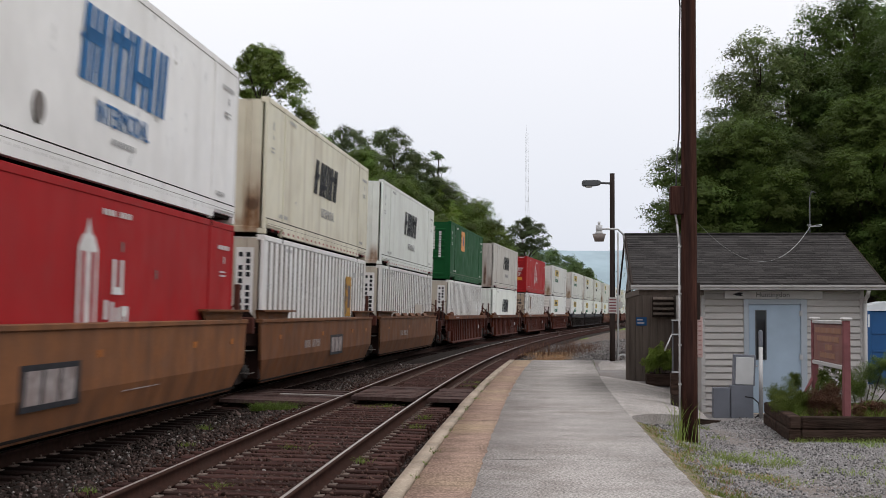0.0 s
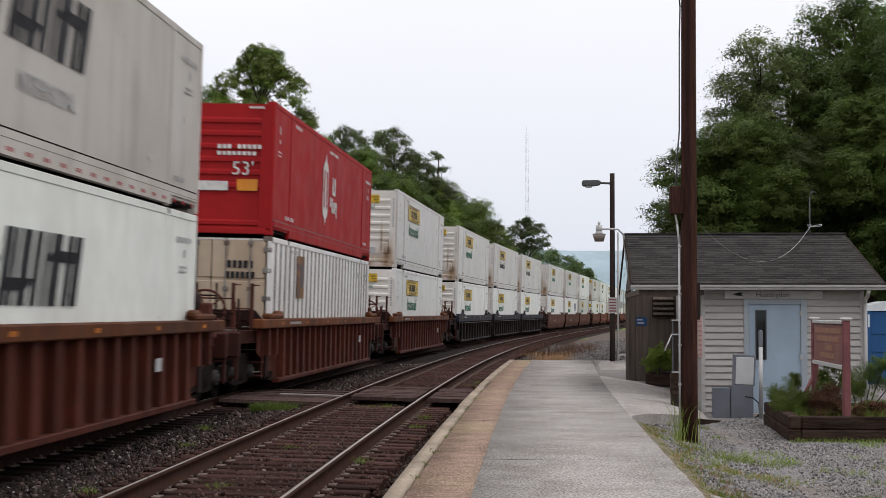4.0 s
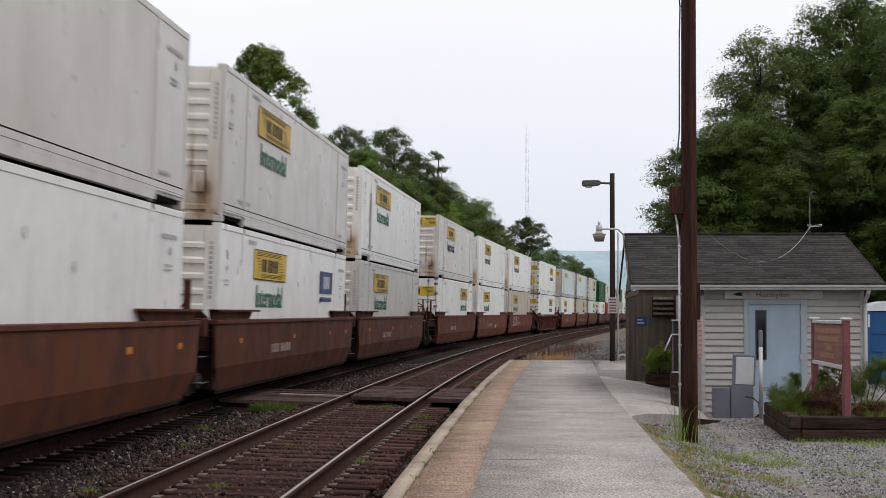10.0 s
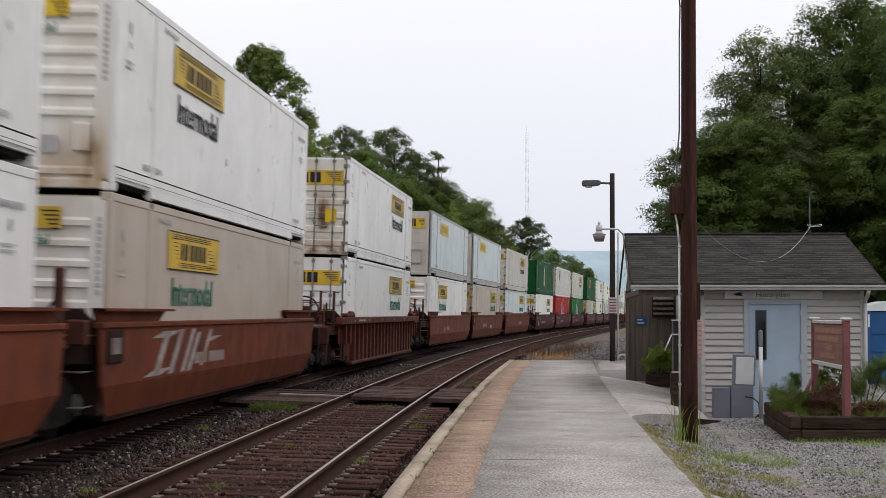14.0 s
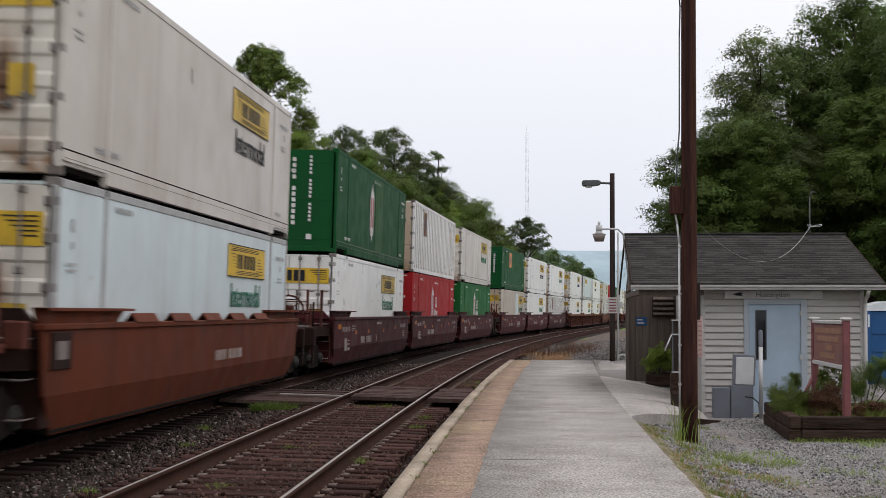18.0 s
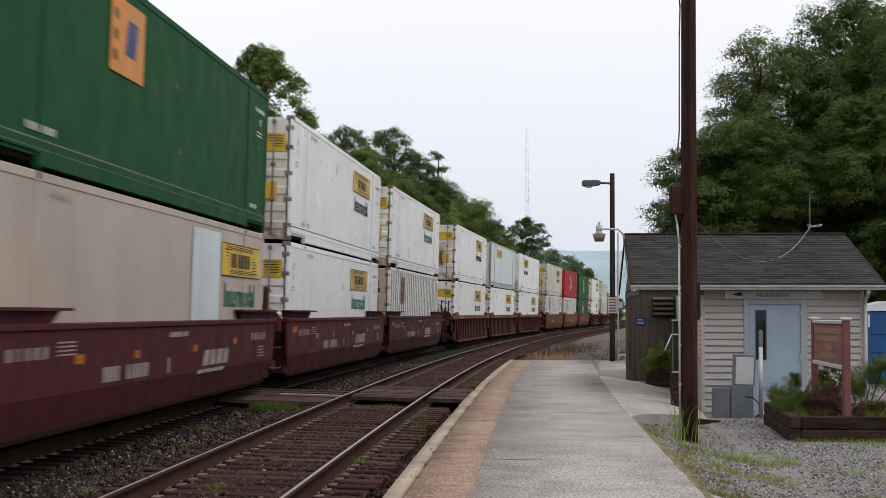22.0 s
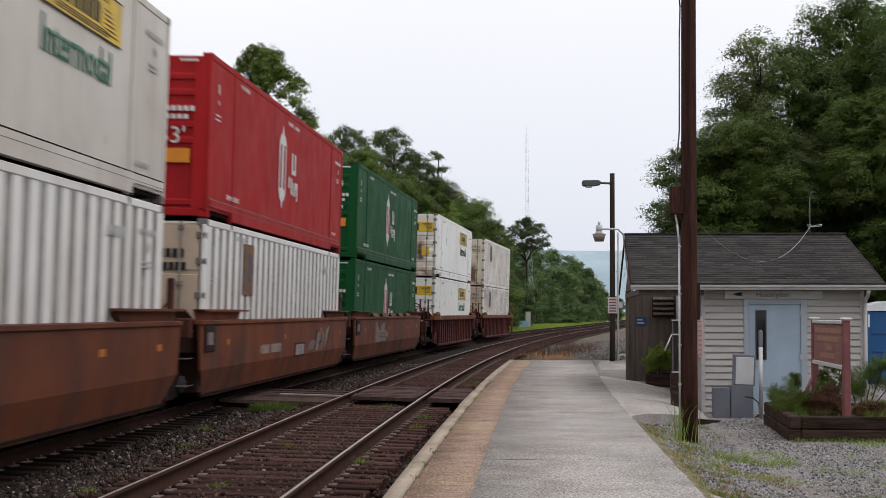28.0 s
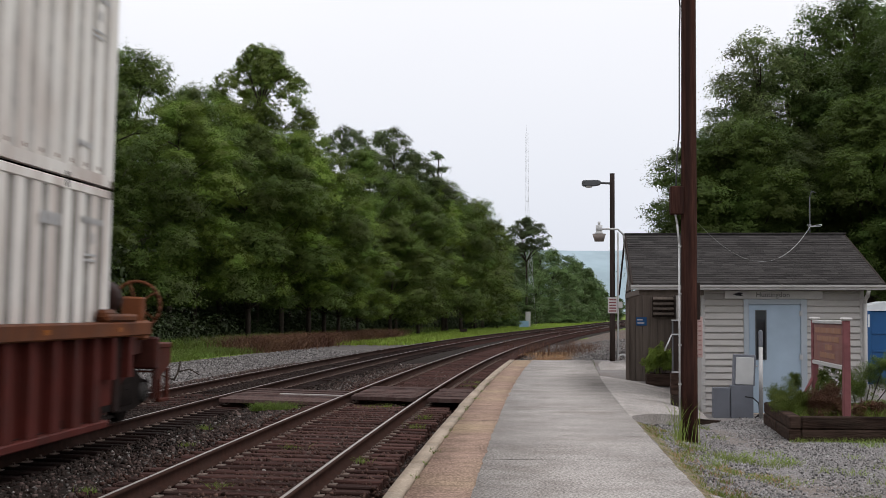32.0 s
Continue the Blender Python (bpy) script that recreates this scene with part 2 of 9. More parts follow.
M_plate = mat("worn_tie_plate", (0.15, 0.112, 0.094), 0.75, 0.35, 6, dirt=(0.05, 0.028, 0.02), dirt_amt=0.7, dirt_scale=2.5)
M_shine = mat("polished_rail_head", (0.29, 0.26, 0.24), 0.48, 0.1, 3, metal=1.0)
M_tie = mat("creosoted_tie", (0.054, 0.027, 0.023), 0.93, 0.45, 5, bump=0.02, bscale=22, rand=0.45, dirt=(0.066, 0.05, 0.045), dirt_amt=0.4, dirt_scale=2.0, aniso=(0.4, 4, 1))
# main-track steel, ties and stones: oily, with under-train shade in the colour
M_rust_oil = mat("oily_shade_dark_rusty_steel", (0.034, 0.018, 0.014), 0.9, 0.3, 8, dirt=(0.024, 0.015, 0.012), dirt_amt=0.6, dirt_scale=2)
M_tie_oil = mat("oily_shade_dark_tie", (0.015, 0.009, 0.0078), 0.93, 0.4, 5, bump=0.02, bscale=22, rand=0.35, dirt=(0.018, 0.012, 0.01), dirt_amt=0.4, dirt_scale=2.0, aniso=(0.4, 4, 1))
M_stone_oil = mat("oily_shade_dark_stone", (0.03, 0.023, 0.02), 0.9, 0.25, 14, rand=0.75, island=True, dirt=(0.03, 0.02, 0.016), dirt_amt=0.7, dirt_scale=0.8)
M_plank = mat("crossing_timber", (0.07, 0.043, 0.038), 0.9, 0.3, 4, bump=0.012, bscale=20, rand=0.25, dirt=(0.1, 0.08, 0.075), dirt_amt=0.5, aniso=(6, 0.5, 1))
# ridge colour already holds the haze of distance
M_hill = mat("haze_coloured_ridge", (0.3, 0.38, 0.42), 1.0, 0.15, 0.014, dirt=(0.22, 0.3, 0.32), dirt_amt=0.5, dirt_scale=0.006)

M_tag = mat("faded_grey_spray_paint", (0.2, 0.165, 0.155), 0.75, 0.25, 5, dirt=(0.1, 0.05, 0.035), dirt_amt=0.7, dirt_scale=1.6)
M_cast = mat("worn_steel_fitting", (0.17, 0.155, 0.145), 0.7, 0.3, 10, dirt=(0.1, 0.05, 0.03), dirt_amt=0.6)
M_dark = mat("blackened_steel", (0.014, 0.011, 0.01), 0.95, 0.3, 6, dirt=(0.022, 0.015, 0.012), dirt_amt=0.6)
M_bearing = mat("greasy_grey_steel", (0.045, 0.042, 0.04), 0.6, 0.3, 8, dirt=(0.02, 0.015, 0.012), dirt_amt=0.7)
M_alu = mat("grey_aluminium_rail", (0.36, 0.36, 0.36), 0.5, 0.15, 8, dirt=(0.2, 0.17, 0.15), dirt_amt=0.5)
M_yellow = mat("faded_yellow_sign", (0.58, 0.375, 0.024), 0.5, 0.12, 6, dirt=(0.3, 0.2, 0.06), dirt_amt=0.6, rand=0.1)
M_orange = mat("orange_sign", (0.62, 0.22, 0.02), 0.5, 0.08, 6, dirt=(0.35, 0.2, 0.1), dirt_amt=0.4)
M_black = mat("black_lettering", (0.022, 0.022, 0.026), 0.6, 0.1, 10)
M_greentext = mat("green_lettering", (0.015, 0.13, 0.075), 0.6, 0.25, 6, dirt=(0.2, 0.28, 0.25), dirt_amt=0.5)
M_bluetext = mat("blue_lettering", (0.02, 0.12, 0.30), 0.6, 0.15, 6)
M_navy = mat("navy_sign", (0.018, 0.035, 0.14), 0.5, 0.1, 6)
M_whitemark = mat("white_marking", (0.62, 0.61, 0.6), 0.6, 0.15, 8, dirt=(0.35, 0.3, 0.27), dirt_amt=0.5)
M_redmark = mat("red_marking", (0.3, 0.03, 0.035), 0.6, 0.1, 8)
M_carmark = mat("worn_white_car_stencil", (0.30, 0.26, 0.25), 0.7, 0.3, 8, dirt=(0.12, 0.06, 0.045), dirt_amt=0.7, dirt_scale=3)
M_reflect = mat("grimy_orange_reflector", (0.40, 0.13, 0.018), 0.6, 0.3, 5, rand=0.3, dirt=(0.16, 0.06, 0.03), dirt_amt=0.8, dirt_scale=2)
M_greymark = mat("grey_small_print", (0.4, 0.395, 0.395), 0.7, 0.15, 8)
M_ochre = mat("faded_ochre_placard", (0.4, 0.22, 0.045), 0.7, 0.25, 5, dirt=(0.2, 0.1, 0.04), dirt_amt=0.6, dirt_scale=3)
M_faded_navy = mat("faded_navy_marking", (0.1, 0.09, 0.11), 0.7, 0.25, 6, dirt=(0.16, 0.09, 0.06), dirt_amt=0.6, dirt_scale=3)
M_brownmark = mat("brown_faded_placard", (0.2, 0.11, 0.06), 0.7, 0.3, 5, dirt=(0.08, 0.05, 0.06), dirt_amt=0.7, dirt_scale=3)

# ---------------------------------------------------------------- ground and railway


def on_track(s, o, z, centre=0.0, lift=0.0):
    """A place o metres right of a canted track's middle and z above its rails."""
    x, y, h = on_line(s)
    c, k = math.cos(radians(CANT)), math.sin(radians(CANT))
    oo, zz = centre + o * c + z * k, lift + z * c - o * k
    return x + oo * math.cos(h), y - oo * math.sin(h), zz


def strip(name, offs, s_list, material, label, wav=0.0, kind="structure", zf=None):
    """A sheet along the line; offs: pairs of offset and height across it."""
    verts, faces = [], []
    k = len(offs)
    for s in s_list:
        for o, z in offs:
            x, y, h = on_line(s, o)
            zz = zf(x, y) + z if zf else z
            verts.append((x, y, zz + wav * noise.noise((x * 0.8, y * 0.8, 0))))
    for i in range(len(s_list) - 1):
        for j in range(k - 1):
            a = i * k + j
            faces.append((a, a + 1, a + 1 + k, a + k))
    me = fast_mesh(name, verts, faces, material)
    ob = new(name, me)
    return tagged(ob, label, name.replace("_", " "), kind=kind)


# the ground: one sheet, fine near the camera and coarse out to the horizon
gx = sorted(set([-4000, -2000, -900, -400, -200, -120, -80, -60, -45, -35, -28, -22, -18, -15] + [round(-14 + 0.5 * i, 2) for i in range(60)] + [17, 19, 22, 26, 32, 40, 55, 80, 130, 220, 400, 900, 2000, 4000]))
gy = sorted(set([-1500, -600, -200, -80, -30, -10] + [0.5 * i for i in range(0, 130)] + [65 + 3 * i for i in range(0, 40)] + [190, 205, 225, 250, 290, 340, 400, 500, 700, 1000, 1500, 2500, 4200]))
verts = []
for y in gy:
    for x in gx:
        far = max(0.0, y - 300)
        verts.append((x, y, ground_z(x, y) - 0.02 if abs(x) < 400 and -30 < y < 300 else -0.57))
nx = len(gx)
faces = [(j * nx + i, j * nx + i + 1, (j + 1) * nx + i + 1, (j + 1) * nx + i) for j in range(len(gy) - 1) for i in range(nx - 1)]
ground = tagged(new("ground", fast_mesh("ground", verts, faces, M_grass)), "flat grassy ground with patches of bare earth", "ground", kind="structure")

far_s = [-780, -500, -300, -120, -60, -30, -10] + [2 * i for i in range(-4, 60)] + [120 + 8 * i for i in range(40)] + [450, 520, 640, 800]
strip("ballast_bed", [(-3.1, -0.36), (-2.4, -0.23), (-1.35, -0.225), (-1.2, -0.24), (1.2, -0.275), (1.4, -0.23), (2.05, -0.235), (2.6, -0.2), (2.8, -0.24), (5.3, -0.3), (5.85, -0.3), (6.9, -0.3)], far_s, M_ballast,
      "dark brown-grey crushed stone ballast under two tracks", wav=0.02)
strip("fines", [(-0.62, -0.2), (-0.3, -0.188), (0.3, -0.2), (0.62, -0.215)], far_s, M_oil, "oily fines between the rails, darkened for the train's shade", wav=0.02)
strip("fines", [(NEAR_OFF - 0.66, -0.172), (NEAR_OFF - 0.3, -0.162), (NEAR_OFF + 0.3, -0.178), (NEAR_OFF + 0.62, -0.198)], far_s, M_fill, "rust-stained fines between the rails", wav=0.025)
# sheet under the wood with the tree shade in its colour
strip("forest_floor", [(-60, 0.02), (-30, 0.03), (-18, 0.03), (-13.5, 0.03), (-12.2, 0.012)], [20 + 6 * i for i in range(60)], M_floor, "leaf-littered forest floor, coloured dark for the shade of the trees", wav=0.1, zf=ground_z)
strip("gravel_verge", [(6.0, 0.0), (7.0, 0.02), (8.4, 0.02), (9, 0.02), (12, 0.02), (17, 0.02), (26, 0.02)], [52 + 4 * i for i in range(36)], M_verge, "grey gravel verge beyond the platform's end", wav=0.03, zf=ground_z)
strip("gravel_track", [(-9.6, 0.012), (-8.5, 0.03), (-6, 0.03), (-4.4, 0.03), (-3.0, 0.012)], [-60, -20] + [3 * i for i in range(60)], M_road,
      "light grey gravel service road beside the railway", wav=0.03, zf=ground_z)

# rails
RAIL = [(-0.075, -0.172), (0.075, -0.172), (0.075, -0.155), (0.014, -0.13), (0.011, -0.05), (0.036, -0.034), (0.036, -0.004), (0.028, -0.001), (-0.028, -0.001), (-0.036, -0.004), (-0.036, -0.034), (-0.011, -0.05), (-0.014, -0.13), (-0.075, -0.155)]
rail_s = [-780, -500, -300, -150, -60, -20] + [2 * i for i in range(-4, 130)] + [262 + 6 * i for i in range(60)] + [640, 700, 800]


def sweep(name, outline, o, centre, lift, material, closed=True):
    verts, faces, k = [], [], len(outline)
    for s in rail_s:
        verts += [on_track(s, o + p, q, centre, lift) for p, q in outline]
    for i in range(len(rail_s) - 1):
        for j in range(k if closed else k - 1):
            b = (j + 1) % k
            faces.append((i * k + j, i * k + b, (i + 1) * k + b, (i + 1) * k + j))
    return fast_mesh(name, verts, faces, material)


TRACKS = []
for label, centre, lift in (("main track with rusty rails on old wooden ties", 0.0, 0.0), ("nearer track with bright worn rail heads on old wooden ties", NEAR_OFF, 0.028)):
    tr = thing("railway_track", label, "railway track", kind="structure")
    TRACKS.append(tr)
    for o in (-0.7525, 0.7525):
        r = part("rail", sweep("rail", RAIL, o, centre, lift, M_rust if centre else M_rust_oil), M_rust, tr, "rusty steel rail")
        part("rail_head", sweep("rail_head", [(-0.017, 0.001), (0.017, 0.001)], o, centre, lift, M_shine if centre else M_dull, False), M_shine, r, "polished running surface")

# crossover rails between the two tracks, far along
SW = [104 + 2.0 * i for i in range(31)]
for o in (-0.7525, 0.7525):
    verts, faces, k = [], [], len(RAIL)
    for s in SW:
        cen = NEAR_OFF * (1 - smooth((s - 104) / 60))
        verts += [on_track(s, o + p, q + 0.002, cen, 0.028 * cen / NEAR_OFF) for p, q in RAIL]
    for i in range(len(SW) - 1):
        for j in range(k):
            q = (j + 1) % k
            faces.append((i * k + j, i * k + q, (i + 1) * k + q, (i + 1) * k + j))
    part("crossover_rail", fast_mesh("crossover_rail", verts, faces, M_rust), M_rust, TRACKS[1], "rusty crossover rail")

# the timber crossing between the tracks and the platform
crossing = thing("timber_crossing", "worn timber planks laid level across the tracks", "crossing", kind="structure")
for o0, o1, centre, lift in ((0.86, 3.2, 0.0, 0.0), (-0.64, 0.64, NEAR_OFF, 0.028), (0.86, 1.66, NEAR_OFF, 0.028)):
    for i in range(14):
        bm = bmesh.new()
        a, b = o0 + random.uniform(-0.02, 0.02), o1 + random.uniform(-0.02, 0.02)
        sa, sb = 29.6 + 0.295 * i, 29.6 + 0.295 * i + 0.28
        top = -0.012 + random.uniform(-0.012, 0.008)
        vs = [bm.verts.new(on_track(s, o, z, centre, lift)) for z in (-0.085, top) for s, o in ((sa, a), (sa, b), (sb, b), (sb, a))]
        for f in ((3, 2, 1, 0), (4, 5, 6, 7), (0, 1, 5, 4), (1, 2, 6, 5), (2, 3, 7, 6), (3, 0, 4, 7)):
            bm.faces.new([vs[q] for q in f])
        part("plank", bm, M_plank, crossing)
    for a in (o0 + 0.12, o1 - 0.3):
        bm = bmesh.new()
        vs = [bm.verts.new(on_track(s, o, z, centre, lift)) for z in (-0.32, -0.086) for s, o in ((30.1, a), (30.1, a + 0.18), (33.5, a + 0.18), (33.5, a))]
        for f in ((3, 2, 1, 0), (4, 5, 6, 7), (0, 1, 5, 4), (1, 2, 6, 5), (2, 3, 7, 6), (3, 0, 4, 7)):
            bm.faces.new([vs[q] for q in f])
        part("bearer", bm, M_tie, crossing)

bm = bmesh.new()
vs = [bm.verts.new(on_track(s, o, z, 0.0, 0.0)) for z in (-0.01, 0.008) for s, o in ((31.54, 1.72), (31.54, 3.08), (31.7, 3.08), (31.7, 1.72))]
for f in ((3, 2, 1, 0), (4, 5, 6, 7), (0, 1, 5, 4), (1, 2, 6, 5), (2, 3, 7, 6), (3, 0, 4, 7)):
    bm.faces.new([vs[q] for q in f])
part("steel_strip", bm, M_strip, crossing, "pale worn steel strip")

# platform
platform = thing("platform", "low weathered concrete station platform with a pale kerb", "platform", kind="structure")


def slab(name, o0, o1, z0, z1, s_list, material, label="", wob=(0.0, 0.0), seed=(0, 0)):
    """A slab along the kerb; wob: how far its two long edges wander."""
    verts, faces = [], []
    for s in s_list:
        a = o0 + wob[0] * (noise.noise((s * 1.3, seed[0], 0)) + 0.6 * noise.noise((s * 4.1, seed[0], 5)))
        b = o1 + wob[1] * (noise.noise((s * 1.3, seed[1], 0)) + 0.6 * noise.noise((s * 4.1, seed[1], 5)))
        for o, z in ((a, z0), (a, z1), (b, z1), (b, z0)):
            x, y, h = on_line(s, o)
            verts.append((x, y, z))
    n4 = len(s_list)
    for i in range(n4 - 1):
        for j in range(4):
            b = (j + 1) % 4
            faces.append((i * 4 + j, (i + 1) * 4 + j, (i + 1) * 4 + b, i * 4 + b))
    faces += [(0, 1, 2, 3), (4 * n4 - 1, 4 * n4 - 2, 4 * n4 - 3, 4 * n4 - 4)]
    return part(name, fast_mesh(name, verts, faces, material), material, platform, label)


fine_s = [-8.0 + 0.2 * i for i in range(291)] + [50.3]
slab("paving", EDGE_OFF + 0.75, EDGE_OFF + PLAT_W - 0.02, -0.4, 0.1, fine_s, M_concrete, "grey worn concrete paving", (0.04, 0.018), (3, 8))
slab("warning_strip", EDGE_OFF + 0.19, EDGE_OFF + 0.84, -0.4, 0.096, fine_s, M_paver, "faded red-brown strip along the kerb", (0.012, 0.0), (6, 3))
slab("kerb_base", EDGE_OFF + 0.03, EDGE_OFF + 0.185, -0.38, -0.034, fine_s, M_base, "dark stained concrete footing")
ks = -8.0
while ks < 50:
    ln = 2.4 + random.uniform(-0.1, 0.1)
    e1 = min(ks + ln, 50.3)
    jig = random.uniform(-0.006, 0.006)
    slab("kerb", EDGE_OFF + 0.012 + jig, EDGE_OFF + 0.162, -0.03, 0.112 + random.uniform(-0.006, 0.006), [ks + 0.008, (ks + e1) / 2, e1 - 0.008], M_curb)
    ks = e1
# joints right across the slab, and shorter cracks: place along it, first and last part of its width, half width
for s, u0, u1, w in ((16.45, 0, 1, 0.009), (24.8, 0, 1, 0.009), (37.6, 0, 1, 0.012), (14.6, 0.3, 0.95, 0.004), (17.9, 0.25, 0.6, 0.004), (19.6, 0.45, 1, 0.005), (21.3, 0.2, 0.75, 0.006), (22.2, 0.0, 0.22, 0.01), (23.3, 0.5, 0.9, 0.005), (27.2, 0.2, 0.8, 0.006), (29.5, 0.4, 1, 0.006), (32.4, 0.2, 0.7, 0.008), (44.0, 0.2, 1, 0.012)):
    bm = bmesh.new()
    prev = None
    for i in range(31):
        o = EDGE_OFF + 0.22 + (u0 + (u1 - u0) * i / 30) * (PLAT_W - 0.34)
        x, y, h = on_line(s + 0.09 * noise.noise((o * 2.1, s, 0)), o)
        wide = max(0.0015, 2 * w * (0.8 + 1.4 * noise.noise((o * 3, s, 3))))
        pair = [bm.verts.new((x, y - w, 0.102)), bm.verts.new((x, y - w + wide, 0.102))]
        if prev:
            bm.faces.new((prev[0], pair[0], pair[1], prev[1]))
        prev = pair
    part("joint" if u1 - u0 == 1 else "crack", bm, M_oil, platform, "dark cracked joint" if u1 - u0 == 1 else "thin dark crack")


# ---------------------------------------------------------------- platform surroundings
M_siding = mat("white_vinyl_siding", (0.43, 0.41, 0.39), 0.55, 0.06, 3, dirt=(0.27, 0.245, 0.22), dirt_amt=0.35, dirt_scale=0.9, rand=0.03)
M_brownwall = mat("dark_brown_boards", (0.112, 0.091, 0.077), 0.8, 0.2, 4, dirt=(0.09, 0.072, 0.062), dirt_amt=0.5, aniso=(4, 4, 0.3), rand=0.06)
M_shingle = mat("grey_asphalt_shingle", (0.037, 0.034, 0.033), 0.95, 0.5, 14, rand=0.34, bump=0.01, bscale=50, dirt=(0.064, 0.06, 0.057), dirt_amt=0.6, dirt_scale=2.2, aniso=(0.35, 3, 3))
M_white = mat("white_painted_metal", (0.43, 0.42, 0.41), 0.45, 0.06, 5, dirt=(0.34, 0.31, 0.28), dirt_amt=0.4, dirt_scale=1.5)
M_bluedoor = mat("light_blue_door_paint", (0.33, 0.415, 0.5), 0.5, 0.05, 3, dirt=(0.22, 0.27, 0.33), dirt_amt=0.35, dirt_scale=1.2)
M_frame = mat("pale_door_frame_paint", (0.34, 0.38, 0.42), 0.5, 0.05, 3, dirt=(0.25, 0.26, 0.27), dirt_amt=0.35)
M_glass = mat("dark_window_glass", (0.012, 0.014, 0.018), 0.08, 0.05, 3)
M_signgrey = mat("grey_name_board", (0.50, 0.49, 0.475), 0.6, 0.08, 4)
M_cabinet = mat("blue_grey_cabinet_paint", (0.15, 0.162, 0.19), 0.5, 0.08, 4, dirt=(0.1, 0.1, 0.11), dirt_amt=0.4, dirt_scale=1.5)
M_panel = mat("pale_grey_panel", (0.52, 0.53, 0.53), 0.5, 0.06, 4)
M_timber = mat("dark_landscape_timber", (0.036, 0.023, 0.018), 0.93, 0.55, 6, bump=0.04, bscale=14, rand=0.2, dirt=(0.06, 0.046, 0.037), dirt_amt=0.4, dirt_scale=2, aniso=(0.5, 0.5, 3))
M_soil = mat("planter_soil", (0.05, 0.038, 0.027), 0.97, 0.35, 12, bump=0.03, bscale=20)
M_maroon = mat("maroon_painted_post", (0.19, 0.075, 0.078), 0.7, 0.15, 6, dirt=(0.09, 0.04, 0.045), dirt_amt=0.4)
M_board = mat("faded_brown_notice_board", (0.195, 0.095, 0.082), 0.6, 0.12, 4)
M_pink = mat("faded_pink_print", (0.3, 0.17, 0.16), 0.6, 0.1, 6)
M_fadeword = mat("faded_dark_lettering", (0.09, 0.09, 0.088), 0.6, 0.2, 9)
M_gold = mat("faded_gold_bars", (0.26, 0.14, 0.092), 0.6, 0.15, 6)
M_pole = mat("reddish_creosoted_pole", (0.055, 0.025, 0.019), 0.9, 0.45, 7, bump=0.02, bscale=18, streak=(0.02, 0.012, 0.011), streak_amt=0.85, streak_lo=0.44, dirt=(0.035, 0.02, 0.018), dirt_amt=0.6, dirt_scale=1.4, aniso=(5, 5, 0.4))
M_darkpole = mat("dark_weathered_pole", (0.032, 0.024, 0.021), 0.9, 0.3, 5, bump=0.01, bscale=18, dirt=(0.06, 0.045, 0.04), dirt_amt=0.4, aniso=(5, 5, 0.4))
M_conduit = mat("grey_plastic_conduit", (0.45, 0.45, 0.45), 0.5, 0.1, 5)
M_lampgrey = mat("dark_grey_lamp_housing", (0.075, 0.078, 0.083), 0.5, 0.1, 6)
M_lampglass = mat("frosted_lamp_glass", (0.35, 0.34, 0.31), 0.3, 0.1, 6)
M_bluetoilet = mat("blue_plastic", (0.01, 0.068, 0.19), 0.45, 0.08, 3)
M_cloud = mat("whitish_plastic", (0.55, 0.58, 0.6), 0.5, 0.05, 3)
M_cable = mat("black_cable", (0.02, 0.02, 0.02), 0.6, 0.1, 5)
M_silver = mat("galvanised_steel", (0.42, 0.42, 0.42), 0.45, 0.12, 8, metal=0.6)

# gravel lot, and the sheets of concrete laid in it


def sheet(name, corner, material, label, lift=0.02, nu=24, nv=24, cat="", thick=0.0, wob=0.0):
    """A sheet between four corners that follows the ground."""
    a, b, c, d = [Vector((*p, 0)) for p in corner]
    verts, faces = [], []
    for j in range(nv + 1):
        for i in range(nu + 1):
            u, v = i / nu, j / nv
            p = (a * (1 - u) + b * u) * (1 - v) + (d * (1 - u) + c * u) * v
            edge = min(u, 1 - u, v, 1 - v)
            z = ground_z(p.x, p.y) + (lift if edge > 0 else -thick)
            if wob and edge == 0:
                p = p + Vector((noise.noise((p.x * 1.7, p.y * 1.7, 2)), noise.noise((p.x * 1.7, p.y * 1.7, 7)), 0)) * wob
            verts.append((p.x, p.y, z))
    for j in range(nv):
        for i in range(nu):
            q = j * (nu + 1) + i
            faces.append((q, q + 1, q + nu + 2, q + nu + 1))
    return tagged(new(name, fast_mesh(name, verts, faces, material)), label, cat or name.replace("_", " "), kind="structure")


def lot():
    verts, faces = [], []
    rows = [-8 + 0.75 * i for i in range(85)]
    for y in rows:
        s = float(np.interp(y, LINE_Y, LINE_S))
        for q in [0.0, 0.15, 0.4, 0.7, 1.0, 1.4, 1.9, 2.6, 3.5, 4.5, 6, 8, 11, 15, 20]:
            x, yy, h = on_line(s, EDGE_OFF + PLAT_W + 0.004 + q)
            verts.append((x, yy, ground_z(x, yy) + 0.012 + 0.012 * noise.noise((x * 1.3, yy * 1.3, 0))))
    for i in range(len(rows) - 1):
        for j in range(14):
            faces.append((i * 15 + j, i * 15 + j + 1, (i + 1) * 15 + j + 1, (i + 1) * 15 + j))
    tagged(new("gravel_lot", fast_mesh("gravel_lot", verts, faces, M_gravel)), "grey gravel lot beside the platform with grassy edges", "gravel lot", kind="structure")


